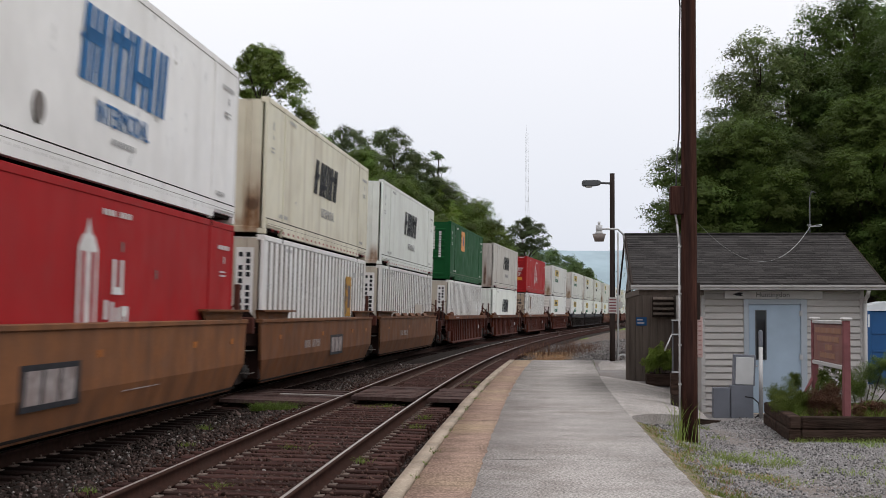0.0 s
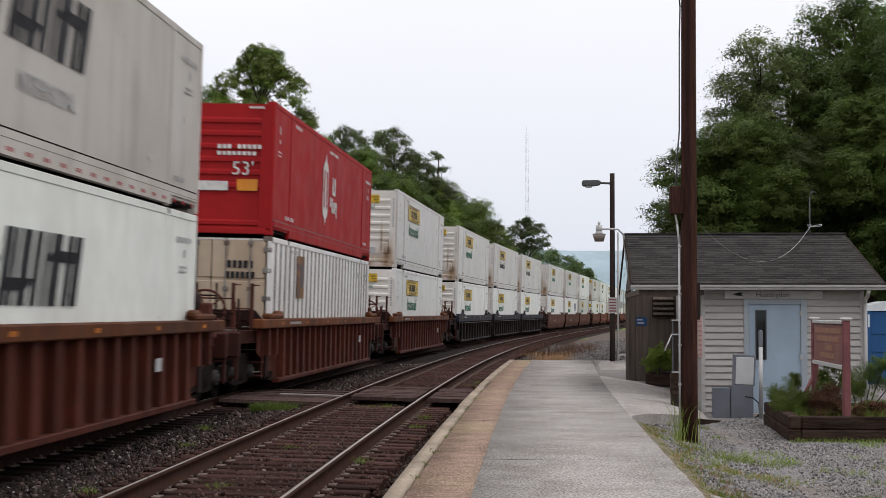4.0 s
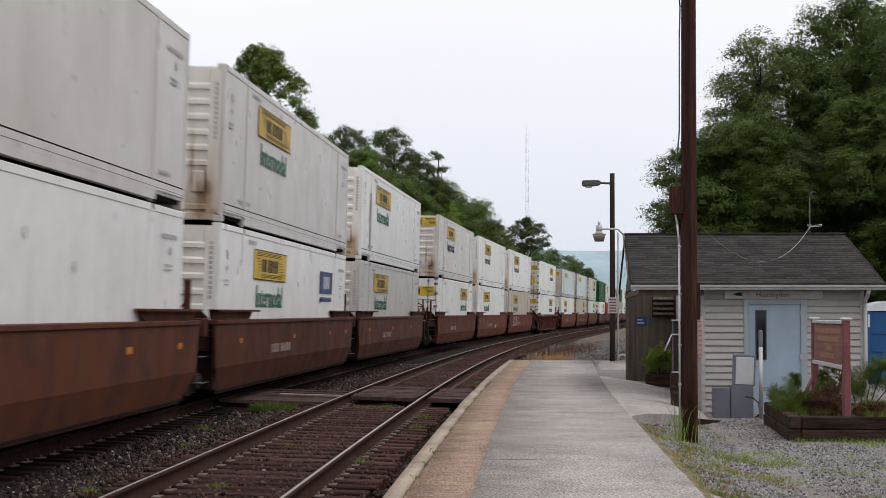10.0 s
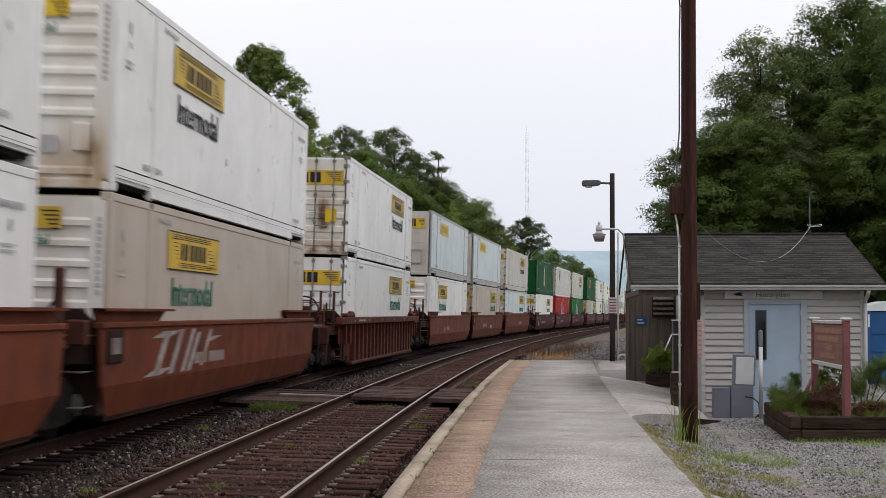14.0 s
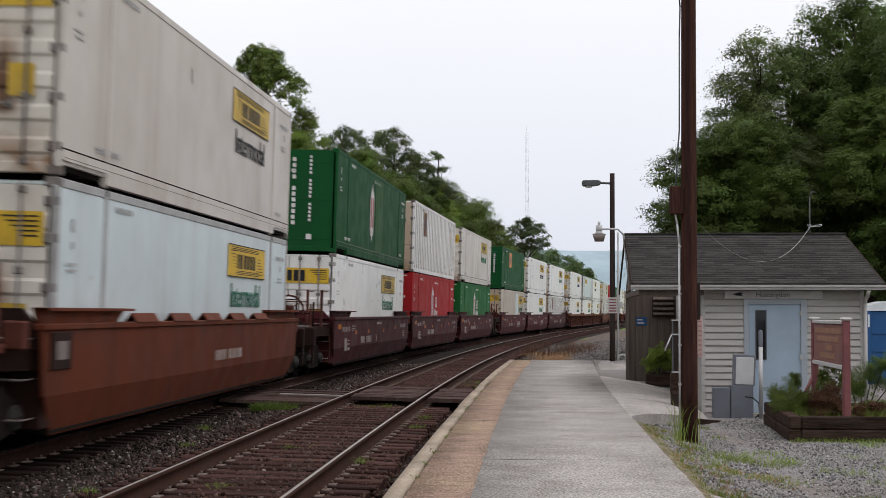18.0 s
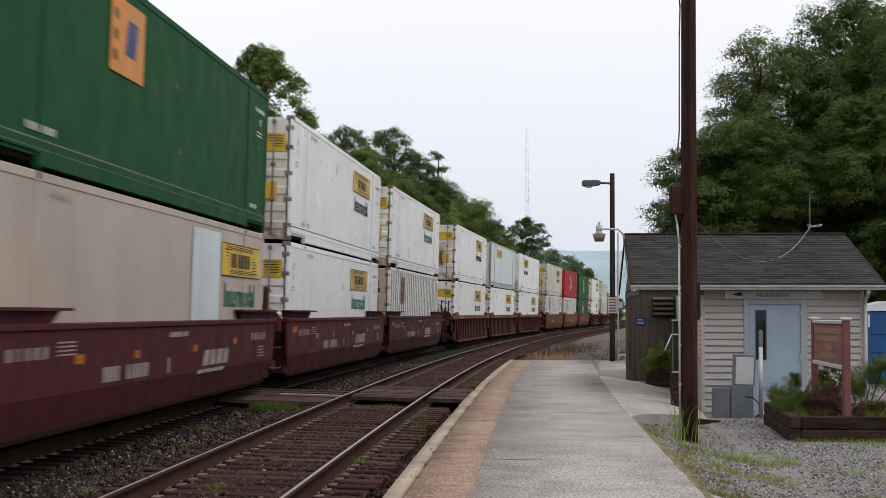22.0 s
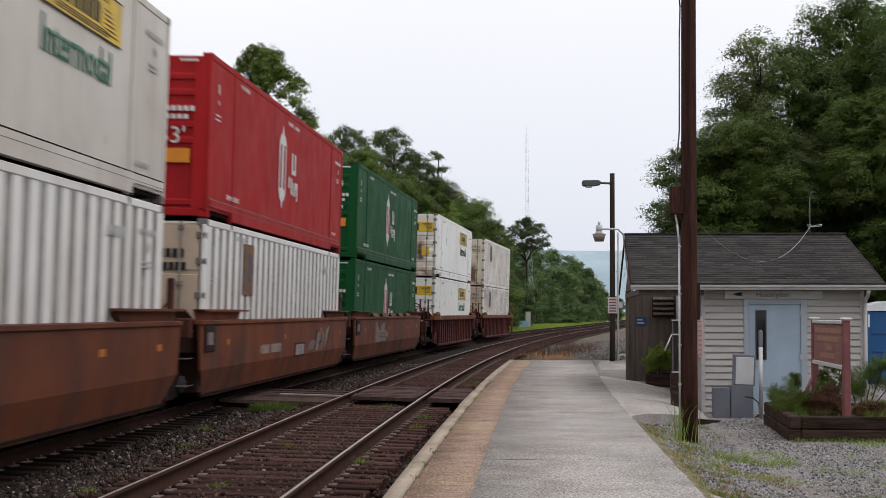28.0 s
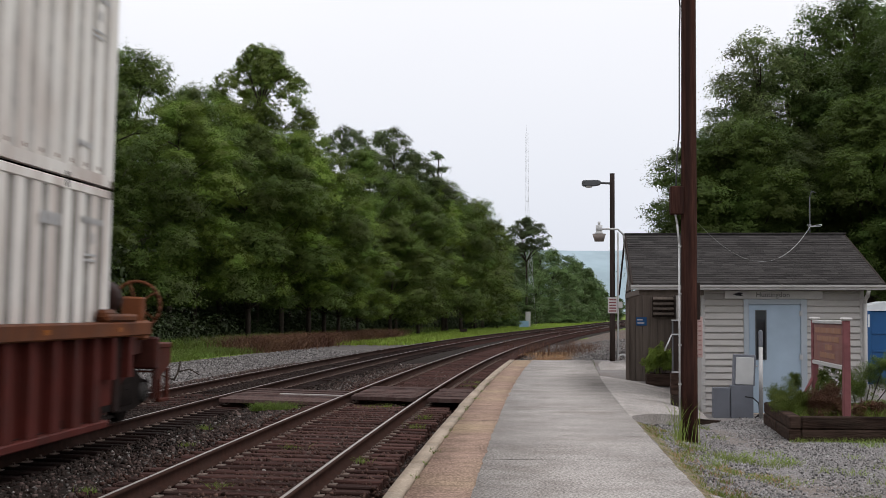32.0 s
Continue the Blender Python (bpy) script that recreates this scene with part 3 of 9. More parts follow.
lot()
ap = bmesh.new()
NU, NV = 12, 26
inner0, inner1 = float(np.interp(23.3, LINE_Y, LINE_S)), float(np.interp(37.8, LINE_Y, LINE_S))
out0, out1 = Vector((4.76, 26.9, -0.25)), Vector((5.3, 33.2, -0.14))
grid = []
for j in range(NV + 1):
    x, y, h = on_line(inner0 + (inner1 - inner0) * j / NV, EDGE_OFF + PLAT_W - 0.04)
    p, q = Vector((x, y, 0.1014)), out0.lerp(out1, j / NV)
    row = []
    for i in range(NU + 1):
        u = i / NU
        c = p.lerp(q, u)
        c.z = p.z + (q.z - p.z) * u ** (1.6 + 0.4 * min(1.0, 3.0 * j / NV))
        row.append(ap.verts.new(c))
    grid.append(row)
for j in range(NV):
    for i in range(NU):
        f = ap.faces.new((grid[j][i], grid[j][i + 1], grid[j + 1][i + 1], grid[j + 1][i]))
        f.smooth = True
left = {r[0] for r in grid}
border = [e for e in ap.edges if e.is_boundary and not (e.verts[0] in left and e.verts[1] in left)]
for e in border:
    e.smooth = False
rim = bmesh.ops.extrude_edge_only(ap, edges=border)
for v in rim["geom"]:
    if isinstance(v, bmesh.types.BMVert):
        v.co.z -= 0.25
tagged(part("concrete_apron", ap, M_concrete), "sloping worn concrete apron from the platform to the shelter", "apron", kind="structure")
tm = bmesh.new()
bevel_box(tm, 0, 3.7, -0.06, -0.008, -0.22, 0.0, 0.01)
tagged(part("edging_board", tm, M_timber, m=pose(3.2, 24.02, 0.036, 0, 4.9, 61.2)), "dark timber edging along the apron", "edging board", kind="structure")
sheet("pavement", ((2.2, 6.5), (10.0, 6.5), (10.0, 20.4), (2.32, 13.8)), M_concrete, "worn concrete path at the platform's end", 0.04, 60, 60, thick=0.05)
sheet("lamp_pad", ((4.2, 41.2), (5.5, 40.8), (6.6, 47.6), (4.75, 48.2)), M_concrete, "pale concrete pad around the lamp post", 0.09, 6, 6, thick=0.1)

# ---------------------------------------------------------------- shelter
SH = pose(3.69, 29.4, 0, 0, 0, -5.0)
LEN, EAVE, RIDGE, RUN = 4.86, 2.2, 3.385, 4.35
shelter = thing("station_shelter", "small white-sided station shelter with grey shingled gable roof", "shelter", SH)


def sh_box(name, dims, material, label="", b=0.006, parent=None):
    return boxpart(name, dims, material, shelter if parent is None else parent, label, b)


# walls of the room
sh_box("wall", (1.40, 4.48, 0.42, 0.5, -0.4, 2.2), M_siding, "white siding wall", 0)
sh_box("wall", (1.40, 1.48, 0.5, 8.3, -0.4, 2.2), M_siding, "", 0)
sh_box("wall", (4.40, 4.48, 0.5, 8.3, -0.4, 2.2), M_siding, "", 0)
sh_box("wall", (0.22, 4.48, 8.3, 8.4, -0.1, 2.2), M_brownwall, "dark brown board wall behind the open porch", 0)
for i in range(7):
    x = 0.23 + 0.18 * i
    sh_box("board", (x, x + 0.172, 8.275, 8.298, -0.05, 2.18), M_brownwall)
sh_box("corner_post", (0.16, 0.24, 8.2, 8.4, -0.1, 2.2), M_brownwall)
# clapboards
z = -0.3
lap = bmesh.new()
prism(lap, [(0.42, 0.012), (0.374, 0.012), (0.402, 0.112), (0.418, 0.13), (0.42, 0.13)], "x", 0.0, 1.0)
lap = mesh_of(lap, "clapboard", M_siding)
while z < 2.1:
    for x0, x1 in (((1.4, 2.2), (3.42, 4.48)) if z < 1.86 else ((1.4, 4.48),)):
        part("clapboard", lap, M_siding, shelter, m=Matrix.Translation((x0, 0, z)) @ Matrix.Diagonal((x1 - x0, 1, 1, 1)))
    z += 0.131
sh_box("corner_trim", (1.37, 1.45, 0.38, 0.46, -0.36, 2.2), M_white)
sh_box("corner_trim", (4.44, 4.52, 0.38, 0.46, -0.36, 2.2), M_white)
sh_box("base_trim", (1.37, 4.5, 0.36, 0.44, -0.42, -0.30), M_curb, "concrete footing")
# door
door = sh_box("door", (2.30, 3.30, 0.385, 0.43, -0.30, 1.83), M_bluedoor, "light blue steel door")
for d in ((2.2, 2.3, 0.35, 0.45, -0.3, 1.93), (3.3, 3.42, 0.35, 0.45, -0.3, 1.93), (2.3, 3.3, 0.35, 0.45, 1.83, 1.93)):
    sh_box("door_frame", d, M_frame, "pale blue-grey frame", parent=door)
sh_box("door_window", (2.44, 2.62, 0.378, 0.386, 0.76, 1.70), M_glass, "narrow dark glass slot", 0, door)
for d in ((2.42, 2.44, 0.37, 0.386, 0.74, 1.72), (2.62, 2.64, 0.37, 0.386, 0.74, 1.72), (2.44, 2.62, 0.37, 0.386, 1.70, 1.72), (2.44, 2.62, 0.37, 0.386, 0.74, 0.76)):
    sh_box("window_frame", d, M_lampgrey, "", 0, door)
for zz in (-0.05, 0.75, 1.6):
    sh_box("hinge", (3.27, 3.33, 0.345, 0.36, zz, zz + 0.1), M_silver, "", 0, door)
tb = bmesh.new()
tube(tb, (2.36, 0.385, 0.62), (2.36, 0.33, 0.62), 0.03)
tube(tb, (2.36, 0.33, 0.62), (2.46, 0.32, 0.62), 0.014)
part("door_handle", tb, M_silver, door, "steel lever handle")
sh_box("threshold", (2.15, 3.45, 0.2, 0.42, -0.36, -0.3), M_curb, "concrete step")
# name board
nb = sh_box("name_board", (1.83, 3.72, 0.33, 0.36, 1.94, 2.10), M_signgrey, "grey board with the station name")
part("lettering", text_mesh("Huntingdon", 0.138, M_fadeword), M_fadeword, nb, "faded dark lettering", pose(2.76, 0.326, 2.015, 90, 0, 0))
ab = bmesh.new()
prism(ab, [(1.98, 2.02), (2.1, 2.06), (2.2, 2.05), (2.14, 2.02), (2.2, 1.99), (2.06, 2.0)], "y", 0.322, 0.329)
part("arrow_mark", ab, M_black, nb)
# roof with its slopes, rake boards, gutter and gables
rp = bmesh.new()
prism(rp, [(-0.02, EAVE - 0.03), (-0.02, EAVE + 0.03), (RUN, RIDGE + 0.03), (RUN, RIDGE - 0.04)], "x", 0.02, LEN - 0.02)
roof = part("roof", rp, M_shingle, shelter, "worn grey asphalt shingle roof")
# slope stops short of the porch so sky light reaches its wall
rp = bmesh.new()
prism(rp, [(RUN, RIDGE - 0.04), (RUN, RIDGE + 0.03), (2 * RUN + 0.02, EAVE + 0.03), (2 * RUN + 0.02, EAVE - 0.03)], "x", 1.38, LEN - 0.02)
part("back_slope", rp, M_shingle, roof, "back slope, cut short to let light onto the porch wall")
for x in (0.0, LEN - 0.03):
    rb = bmesh.new()
    prism(rb, [(-0.03, EAVE - 0.1), (-0.03, EAVE + 0.035), (RUN, RIDGE + 0.035), (2 * RUN + 0.03, EAVE + 0.035), (2 * RUN + 0.03, EAVE - 0.1), (RUN, RIDGE - 0.1)], "x", x, x + 0.03)
    part("rake_board", rb, M_darkpole, roof, "dark brown rake board")
gb = bmesh.new()
prism(gb, [(0.42, EAVE - 0.02), (8.3, EAVE - 0.02), (RUN, RIDGE - 0.07)], "x", 0.16, 0.22)
part("gable", gb, M_brownwall, shelter, "dark brown gable boards")
gb = bmesh.new()
prism(gb, [(0.42, EAVE - 0.02), (8.3, EAVE - 0.02), (RUN, RIDGE - 0.07)], "x", 4.38, 4.44)
part("gable", gb, M_siding, shelter)
sh_box("porch_beam", (0.15, 1.4, 0.08, 0.2, 2.0, 2.13), M_brownwall, "dark beam under the eave")
sh_box("porch_beam", (0.15, 0.25, 0.2, 8.3, 2.02, 2.13), M_brownwall)
for i in range(5):
    sh_box("rafter_end", (0.2 + 0.24 * i, 0.3 + 0.24 * i, 0.0, 0.1, 2.08, 2.17), M_brownwall)
sh_box("soffit", (1.4, LEN - 0.03, 0.0, 0.42, 2.13, 2.155), M_brownwall)
sh_box("fascia", (1.4, LEN - 0.03, -0.005, 0.02, 2.1, 2.19), M_brownwall)
gt = bmesh.new()
prism(gt, [(-0.14, 2.2), (-0.135, 2.165), (-0.1, 2.15), (-0.09, 2.11), (-0.01, 2.11), (-0.01, 2.2), (-0.02, 2.2), (-0.02, 2.12), (-0.082, 2.12), (-0.09, 2.158), (-0.122, 2.172), (-0.125, 2.2)], "x", -0.02, LEN + 0.02)
gutter = part("gutter", gt, M_white, shelter, "white aluminium gutter")
for i in range(6):
    sh_box("gutter_strap", (0.1 + 0.92 * i, 0.13 + 0.92 * i, -0.146, 0.0, 2.19, 2.206), M_white, parent=gutter)
sh_box("gutter_end", (LEN + 0.015, LEN + 0.025, -0.14, 0.0, 2.09, 2.205), M_white, parent=gutter, b=0)
dp = bmesh.new()
pipe(dp, [(4.53, -0.06, 2.1), (4.53, 0.05, 2.0), (4.53, 0.3, 1.93), (4.53, 0.33, 1.85), (4.53, 0.33, -0.25)], 0.04, 10)
part("downspout", dp, M_white, shelter, "white downspout")
# shingle courses
NSH = 25
slope = math.hypot(RUN, RIDGE - EAVE)
ang = math.degrees(math.atan2(RIDGE - EAVE, RUN))
sg = []
for w in (0.26, 0.31, 0.36):
    t = bmesh.new()
    prism(t, [(0.0, 0.012), (0.2, 0.003), (0.2, 0.0), (0.0, 0.0)], "x", 0.004, w - 0.004)
    sg.append((w, mesh_of(t, "shingle", M_shingle)))
for r in range(NSH):
    base = r * slope / NSH
    x = 0.03
    rnd = random.Random(50 + r)
    while x < LEN - 0.12:
        w, me = rnd.choice(sg)
        w = min(w, LEN - 0.05 - x)
        m = Matrix.Translation((0, -0.02, EAVE + 0.031)) @ Matrix.Rotation(radians(ang), 4, "X") @ Matrix.Translation((x, base, 0))
        part("shingle", me, M_shingle, roof, m=m @ Matrix.Diagonal((w / {sg[0][1]: 0.26, sg[1][1]: 0.31, sg[2][1]: 0.36}[me], 1, 1, 1)))
        x += w
sh_box("ridge_cap", (0.0, LEN, RUN - 0.14, RUN + 0.14, RIDGE + 0.02, RIDGE + 0.055), M_shingle, parent=roof)
# louvre and sign on the brown wall
lv = sh_box("louvre", (0.82, 1.36, 8.2, 8.27, 1.55, 2.06), M_darkpole, "dark louvred vent", parent=shelter)
for i in range(4):
    s_ = bmesh.new()
    prism(s_, [(8.15, 1.6 + 0.125 * i), (8.2, 1.66 + 0.125 * i), (8.2, 1.68 + 0.125 * i), (8.14, 1.62 + 0.125 * i)], "x", 0.84, 1.34)
    part("slat", s_, M_brownwall, lv)
bs = sh_box("wall_sign", (0.42, 0.68, 8.255, 8.27, 1.34, 1.55), M_bluetoilet, "small blue sign with white bars")
sh_box("sign_bar", (0.45, 0.58, 8.25, 8.254, 1.47, 1.5), M_white, "", 0, bs)
sh_box("sign_bar", (0.45, 0.62, 8.25, 8.254, 1.39, 1.42), M_white, "", 0, bs)
# mast for the service cable, on the roof
ms = bmesh.new()
pipe(ms, [(4.2, 5.0, 3.0), (4.2, 5.0, 4.3), (4.24, 4.95, 4.42), (4.32, 4.95, 4.38)], 0.013, 8)
part("service_mast", ms, M_lampgrey, shelter, "grey service mast")

# ---------------------------------------------------------------- things around the shelter
cab = thing("electrical_cabinet", "blue-grey metal cabinets with a pale panel, standing on gravel", "cabinet", pose(5.08, 28.3, ground_z(5.08, 28.3), 0, 0, -4))
boxpart("cabinet_body", (0.0, 0.32, 0, 0.3, 0, 0.58), M_cabinet, cab, b=0.012)
boxpart("cabinet_body", (0.325, 0.74, -0.02, 0.3, 0, 0.62), M_cabinet, cab, b=0.012)
boxpart("upper_box", (0.35, 0.75, 0.02, 0.3, 0.635, 1.22), M_cabinet, cab, b=0.012, m=pose(0, 0, 0, 0, 2.2, 0))
boxpart("panel", (0.385, 0.715, 0.0, 0.018, 0.66, 1.17), M_panel, cab, "pale grey panel", b=0.006, m=pose(0, 0, 0, 0, 2.2, 0))
boxpart("seam", (0.318, 0.327, -0.01, 0.29, 0.01, 0.57), M_lampgrey, cab)

post = thing("meter_post", "galvanised post with a small grey head", "post", pose(5.93, 28.1, ground_z(5.93, 28.1)))
pb = bmesh.new()
tube(pb, (0, 0, 0), (0, 0, 1.35), 0.04, sides=14)
part("post_tube", pb, M_silver, post)
boxpart("post_head", (-0.035, 0.035, -0.04, 0.04, 1.35, 1.66), M_cabinet, post, b=0.02)
pb = bmesh.new()
pipe(pb, [(-0.3, 0, 0.42), (-0.15, 0, 0.4), (-0.04, 0, 0.3), (-0.03, 0, 0.1), (-0.12, 0, 0.02)], 0.012, 6)
part("cable_loop", pb, M_cable, post, "black cable")

stand = thing("information_stand", "dark upright stand with a silver-framed glass case", "information stand", pose(4.2, 27.65, -0.27, 0, 0, -5))
boxpart("base", (0, 0.4, 0, 0.4, 0, 0.42), M_darkpole, stand, b=0.015)
boxpart("base_cap", (-0.01, 0.41, -0.01, 0.41, 0.42, 0.82), M_timber, stand, "dark panelled upper box", b=0.02)
cs = boxpart("case", (0.02, 0.38, 0.04, 0.34, 0.82, 1.78), M_darkpole, stand, "dark glass case", b=0.01)
for x in (0.01, 0.365):
    boxpart("frame_post", (x, x + 0.025, 0.015, 0.04, 0.82, 1.8), M_lampgrey, cs, "grey metal frame")
for z in (0.83, 1.52, 1.78):
    boxpart("frame_rail", (0.0, 0.4, 0.01, 0.04, z, z + 0.025), M_silver, cs, "silver metal rail")
pb = bmesh.new()
tube(pb, (0.0, 0.02, 1.52), (-0.13, -0.1, 1.24), 0.014, sides=8)
part("bracket", pb, M_silver, stand, "thin silver bracket")

# ---------------------------------------------------------------- planter with the notice board
PL = pose(5.30, 23.1, ground_z(5.6, 23.6), 0, 0, -6.2)
planter = thing("planter", "raised bed of dark weathered timbers on gravel", "planter", PL)
for i, z in enumerate((0.0, 0.2)):
    o = 0.012 * i
    for k in range(2):
        boxpart("timber", (0.19 + 2.2 * k + o, 2.38 + 2.2 * k, 0.0 + o, 0.18 + o, z + 0.003, z + 0.196), M_timber, planter, b=0.018)
        boxpart("timber", (0.0 + o, 0.18 + o, 0.0 + 1.9 * k + o, 1.88 + 1.9 * k, z + 0.003, z + 0.196), M_timber, planter, b=0.018)
        boxpart("timber", (0.19 + 2.2 * k, 2.38 + 2.2 * k, 3.6, 3.78, z + 0.003, z + 0.196), M_timber, planter, b=0.018)
    boxpart("timber", (4.42, 4.6, 0.19, 3.59, z + 0.003, z + 0.196), M_timber, planter, b=0.018)
boxpart("soil", (0.17, 4.43, 0.17, 3.61, 0.0, 0.3), M_soil, planter, "dark soil")

nbd = thing("notice_board", "faded maroon notice board between two painted posts", "sign", pose(6.36, 23.75, ground_z(6.36, 23.75) + 0.28))
bx, by = 0.32, 3.3
for x, y in ((0, 0), (bx, by)):
    pb = boxpart("post", (x - 0.056, x + 0.056, y - 0.056, y + 0.056, 0, 1.58), M_maroon, nbd, b=0.012)
    boxpart("post_cap", (x - 0.085, x + 0.085, y - 0.085, y + 0.085, 1.58, 1.63), M_white, pb, "white cap", b=0.02)
hd = math.degrees(math.atan2(bx, by))
bl = math.hypot(bx, by)
BM = pose(0, 0, 0, 0, 0, -hd)
brd = boxpart("board", (-0.03, 0.03, 0.09, bl - 0.09, 0.87, 1.52), M_board, nbd, "faded red-brown board", b=0.008, m=BM)
boxpart("board_rail", (-0.06, 0.06, 0.09, bl - 0.09, 0.8, 0.87), M_white, nbd, "white lower rail", b=0.01, m=BM)
boxpart("board_rail", (-0.06, 0.06, 0.09, bl - 0.09, 1.52, 1.58), M_white, nbd, "white upper rail", b=0.01, m=BM)
for z0, a, b in ((1.36, 0.3, 3.0), (1.22, 0.5, 2.8), (1.08, 1.2, 1.9), (0.94, 0.9, 2.5)):
    boxpart("text_bar", (-0.036, -0.031, a, b, z0, z0 + 0.09), M_gold, brd, "faded gold bar")
pb = bmesh.new()
tube(pb, (bx, by, 0.62), (bx - 0.35, by - 0.1, 0.0), 0.03)
tube(pb, (bx, by, 0.62), (bx + 0.42, by - 0.1, 0.0), 0.03)
part("brace", pb, M_maroon, nbd)

# ---------------------------------------------------------------- utility pole
up = thing("utility_pole", "tall reddish-brown wooden utility pole with box and conduit", "utility pole", pose(3.51, 21.47, ground_z(3.51, 21.47) - 0.02) @ Matrix.Diagonal((1.12, 1.12, 1.12, 1)))
pb = bmesh.new()
loft(pb, [(0.002 * i, 0, i * 0.95) for i in range(11)], [0.107 - 0.0022 * i for i in range(11)], 20)
part("pole_shaft", pb, M_pole, up)
boxpart("junction_box", (-0.235, -0.07, -0.09, 0.07, 2.92, 3.28), M_pole, up, "rust-brown metal box", b=0.012)
pb = bmesh.new()
pipe(pb, [(-0.125, -0.03, 0.3), (-0.125, -0.03, 2.55), (-0.15, -0.03, 2.8), (-0.17, -0.02, 2.92)], 0.013, 8)
part("conduit", pb, M_conduit, up, "pale plastic conduit")
pb = bmesh.new()
pipe(pb, [(-0.16, -0.02, 3.28), (-0.15, -0.02, 3.6), (-0.115, -0.02, 4.0), (-0.11, -0.02, 5.2), (-0.1, -0.02, 5.6), (-0.17, -0.02, 6.4)], 0.011, 6)
part("cable", pb, M_lampgrey, up, "grey cable up the pole")
for z in (0.75, 1.25, 1.9, 2.5):
    boxpart("strap", (-0.142, -0.1, -0.048, -0.012, z, z + 0.02), M_silver, up)
sg_ = boxpart("pole_sign", (0.1, 0.17, -0.02, 0.0, 1.1, 1.62), mat("pinkish_faded_sign", (0.42, 0.3, 0.28), 0.6, 0.1, 6), up, "narrow white sign with red bars", b=0.004)
for i in range(8):
    boxpart("sign_bar", (0.115, 0.155, -0.025, -0.021, 1.13 + 0.06 * i, 1.148 + 0.06 * i), M_pink, sg_)
boxpart("pole_batten", (0.1, 0.14, -0.03, 0.02, 1.58, 2.05), M_darkpole, up)
pb = bmesh.new()
pipe(pb, [(0.05, 0.02, 6.6), (0.6, 3.5, 4.1)], 0.006, 5)
part("stay_wire", pb, M_cable, up, "thin wire")

# service cable from the mast to the pole
pb = bmesh.new()
a, b = SH @ Vector((4.2, 4.95, 3.62)), Vector((3.6, 21.5, 3.0))
pts = [a.lerp(b, i / 24) - Vector((0, 0, 0.7 * 4 * (i / 24) * (1 - i / 24))) for i in range(25)]
coil = [a + Vector((0.17 * math.cos(0.6 * i) + 0.1, 0.1 * math.sin(0.6 * i), 0.03 * math.sin(1.3 * i) + 0.02)) for i in range(20)]
pipe(pb, coil + pts[:10], 0.0045, 6)
pipe(pb, pts[9:], 0.0015, 5)
tagged(part("service_cable", pb, M_conduit), "pale service cable sagging from the shelter roof", "cable")

# ---------------------------------------------------------------- lamp post
lp = thing("lamp_post", "dark wooden lamp post with a grey street light", "street lamp", pose(5.14, 45.6, ground_z(5.14, 45.48) + 0.135))
pb = bmesh.new()
loft(pb, [(0, 0, i * 0.95) for i in range(7)], [0.085 - 0.002 * i for i in range(7)], 14)
part("post_shaft", pb, M_darkpole, lp)
pb = bmesh.new()
tube(pb, (0, 0, 5.39), (-0.36, -0.02, 5.41), 0.035)
part("arm", pb, M_lampgrey, lp)
pb = bmesh.new()
prism(pb, [(-0.92, 5.30), (-0.92, 5.48), (-0.42, 5.49), (-0.34, 5.44), (-0.34, 5.36), (-0.48, 5.31)], "y", -0.14, 0.1)
bmesh.ops.bevel(pb, geom=pb.edges[:], offset=0.03, segments=2, affect="EDGES")
part("lamp_head", pb, M_lampgrey, lp, "grey street light head")
pb = bmesh.new()
tube(pb, (-0.72, -0.02, 5.31), (-0.72, -0.02, 5.265), 0.13, 0.09, 14)
part("lamp_glass", pb, M_lampglass, lp)
pb = bmesh.new()
tube(pb, (0.17, 0.0, 0), (0.17, 0.0, 3.9), 0.03, sides=8)
part("conduit", pb, M_conduit, lp, "grey conduit beside the post")
pb = bmesh.new()
pipe(pb, [(0.17, -0.02, 0.05), (0.17, -0.06, 0.16), (0.26, -0.08, 0.2), (0.36, -0.08, 0.2), (0.4, -0.08, 0.12), (0.4, -0.08, 0.02)], 0.028, 8)
part("conduit_elbow", pb, M_conduit, lp, "pale conduit elbow at the foot")
ps = boxpart("post_sign", (-0.15, 0.14, -0.105, -0.095, 1.45, 1.93), M_white, lp, "white sign with red bars", b=0.004)
for i in range(5):
    boxpart("sign_bar", (-0.11, 0.1, -0.11, -0.1055, 1.5 + 0.085 * i, 1.54 + 0.085 * i), M_maroon, ps)
boxpart("post_sign", (0.15, 0.3, -0.05, -0.03, 1.6, 1.8), M_white, lp, "small white box", b=0.01)

yl = thing("yard_light", "grey barn light on a bent conduit arm from the shelter gable", "yard light", pose(3.45, 33.2, -0.03))
pb = bmesh.new()
pipe(pb, [(0.75, 0.6, 2.2), (0.6, 0.3, 3.15), (0.55, 0.1, 3.42), (0.42, 0.0, 3.53), (0.15, 0, 3.54), (0.03, 0, 3.53)], 0.02, 8)
part("arm", pb, M_conduit, yl)
pb = bmesh.new()
tube(pb, (0, 0, 3.48), (0, 0, 3.62), 0.07, 0.075, 14)
tube(pb, (0, 0, 3.62), (0, 0, 3.7), 0.03, 0.03, 10)
tube(pb, (0, 0, 3.43), (0, 0, 3.48), 0.09, 0.07, 14)
part("lamp_head", pb, M_conduit, yl)
pb = bmesh.new()
tube(pb, (0, 0, 3.43), (0, 0, 3.26), 0.15, 0.1, 18)
part("lamp_glass", pb, mat("brownish_lamp_bowl", (0.17, 0.14, 0.125), 0.4, 0.15, 6), yl, "brownish ribbed lamp bowl")

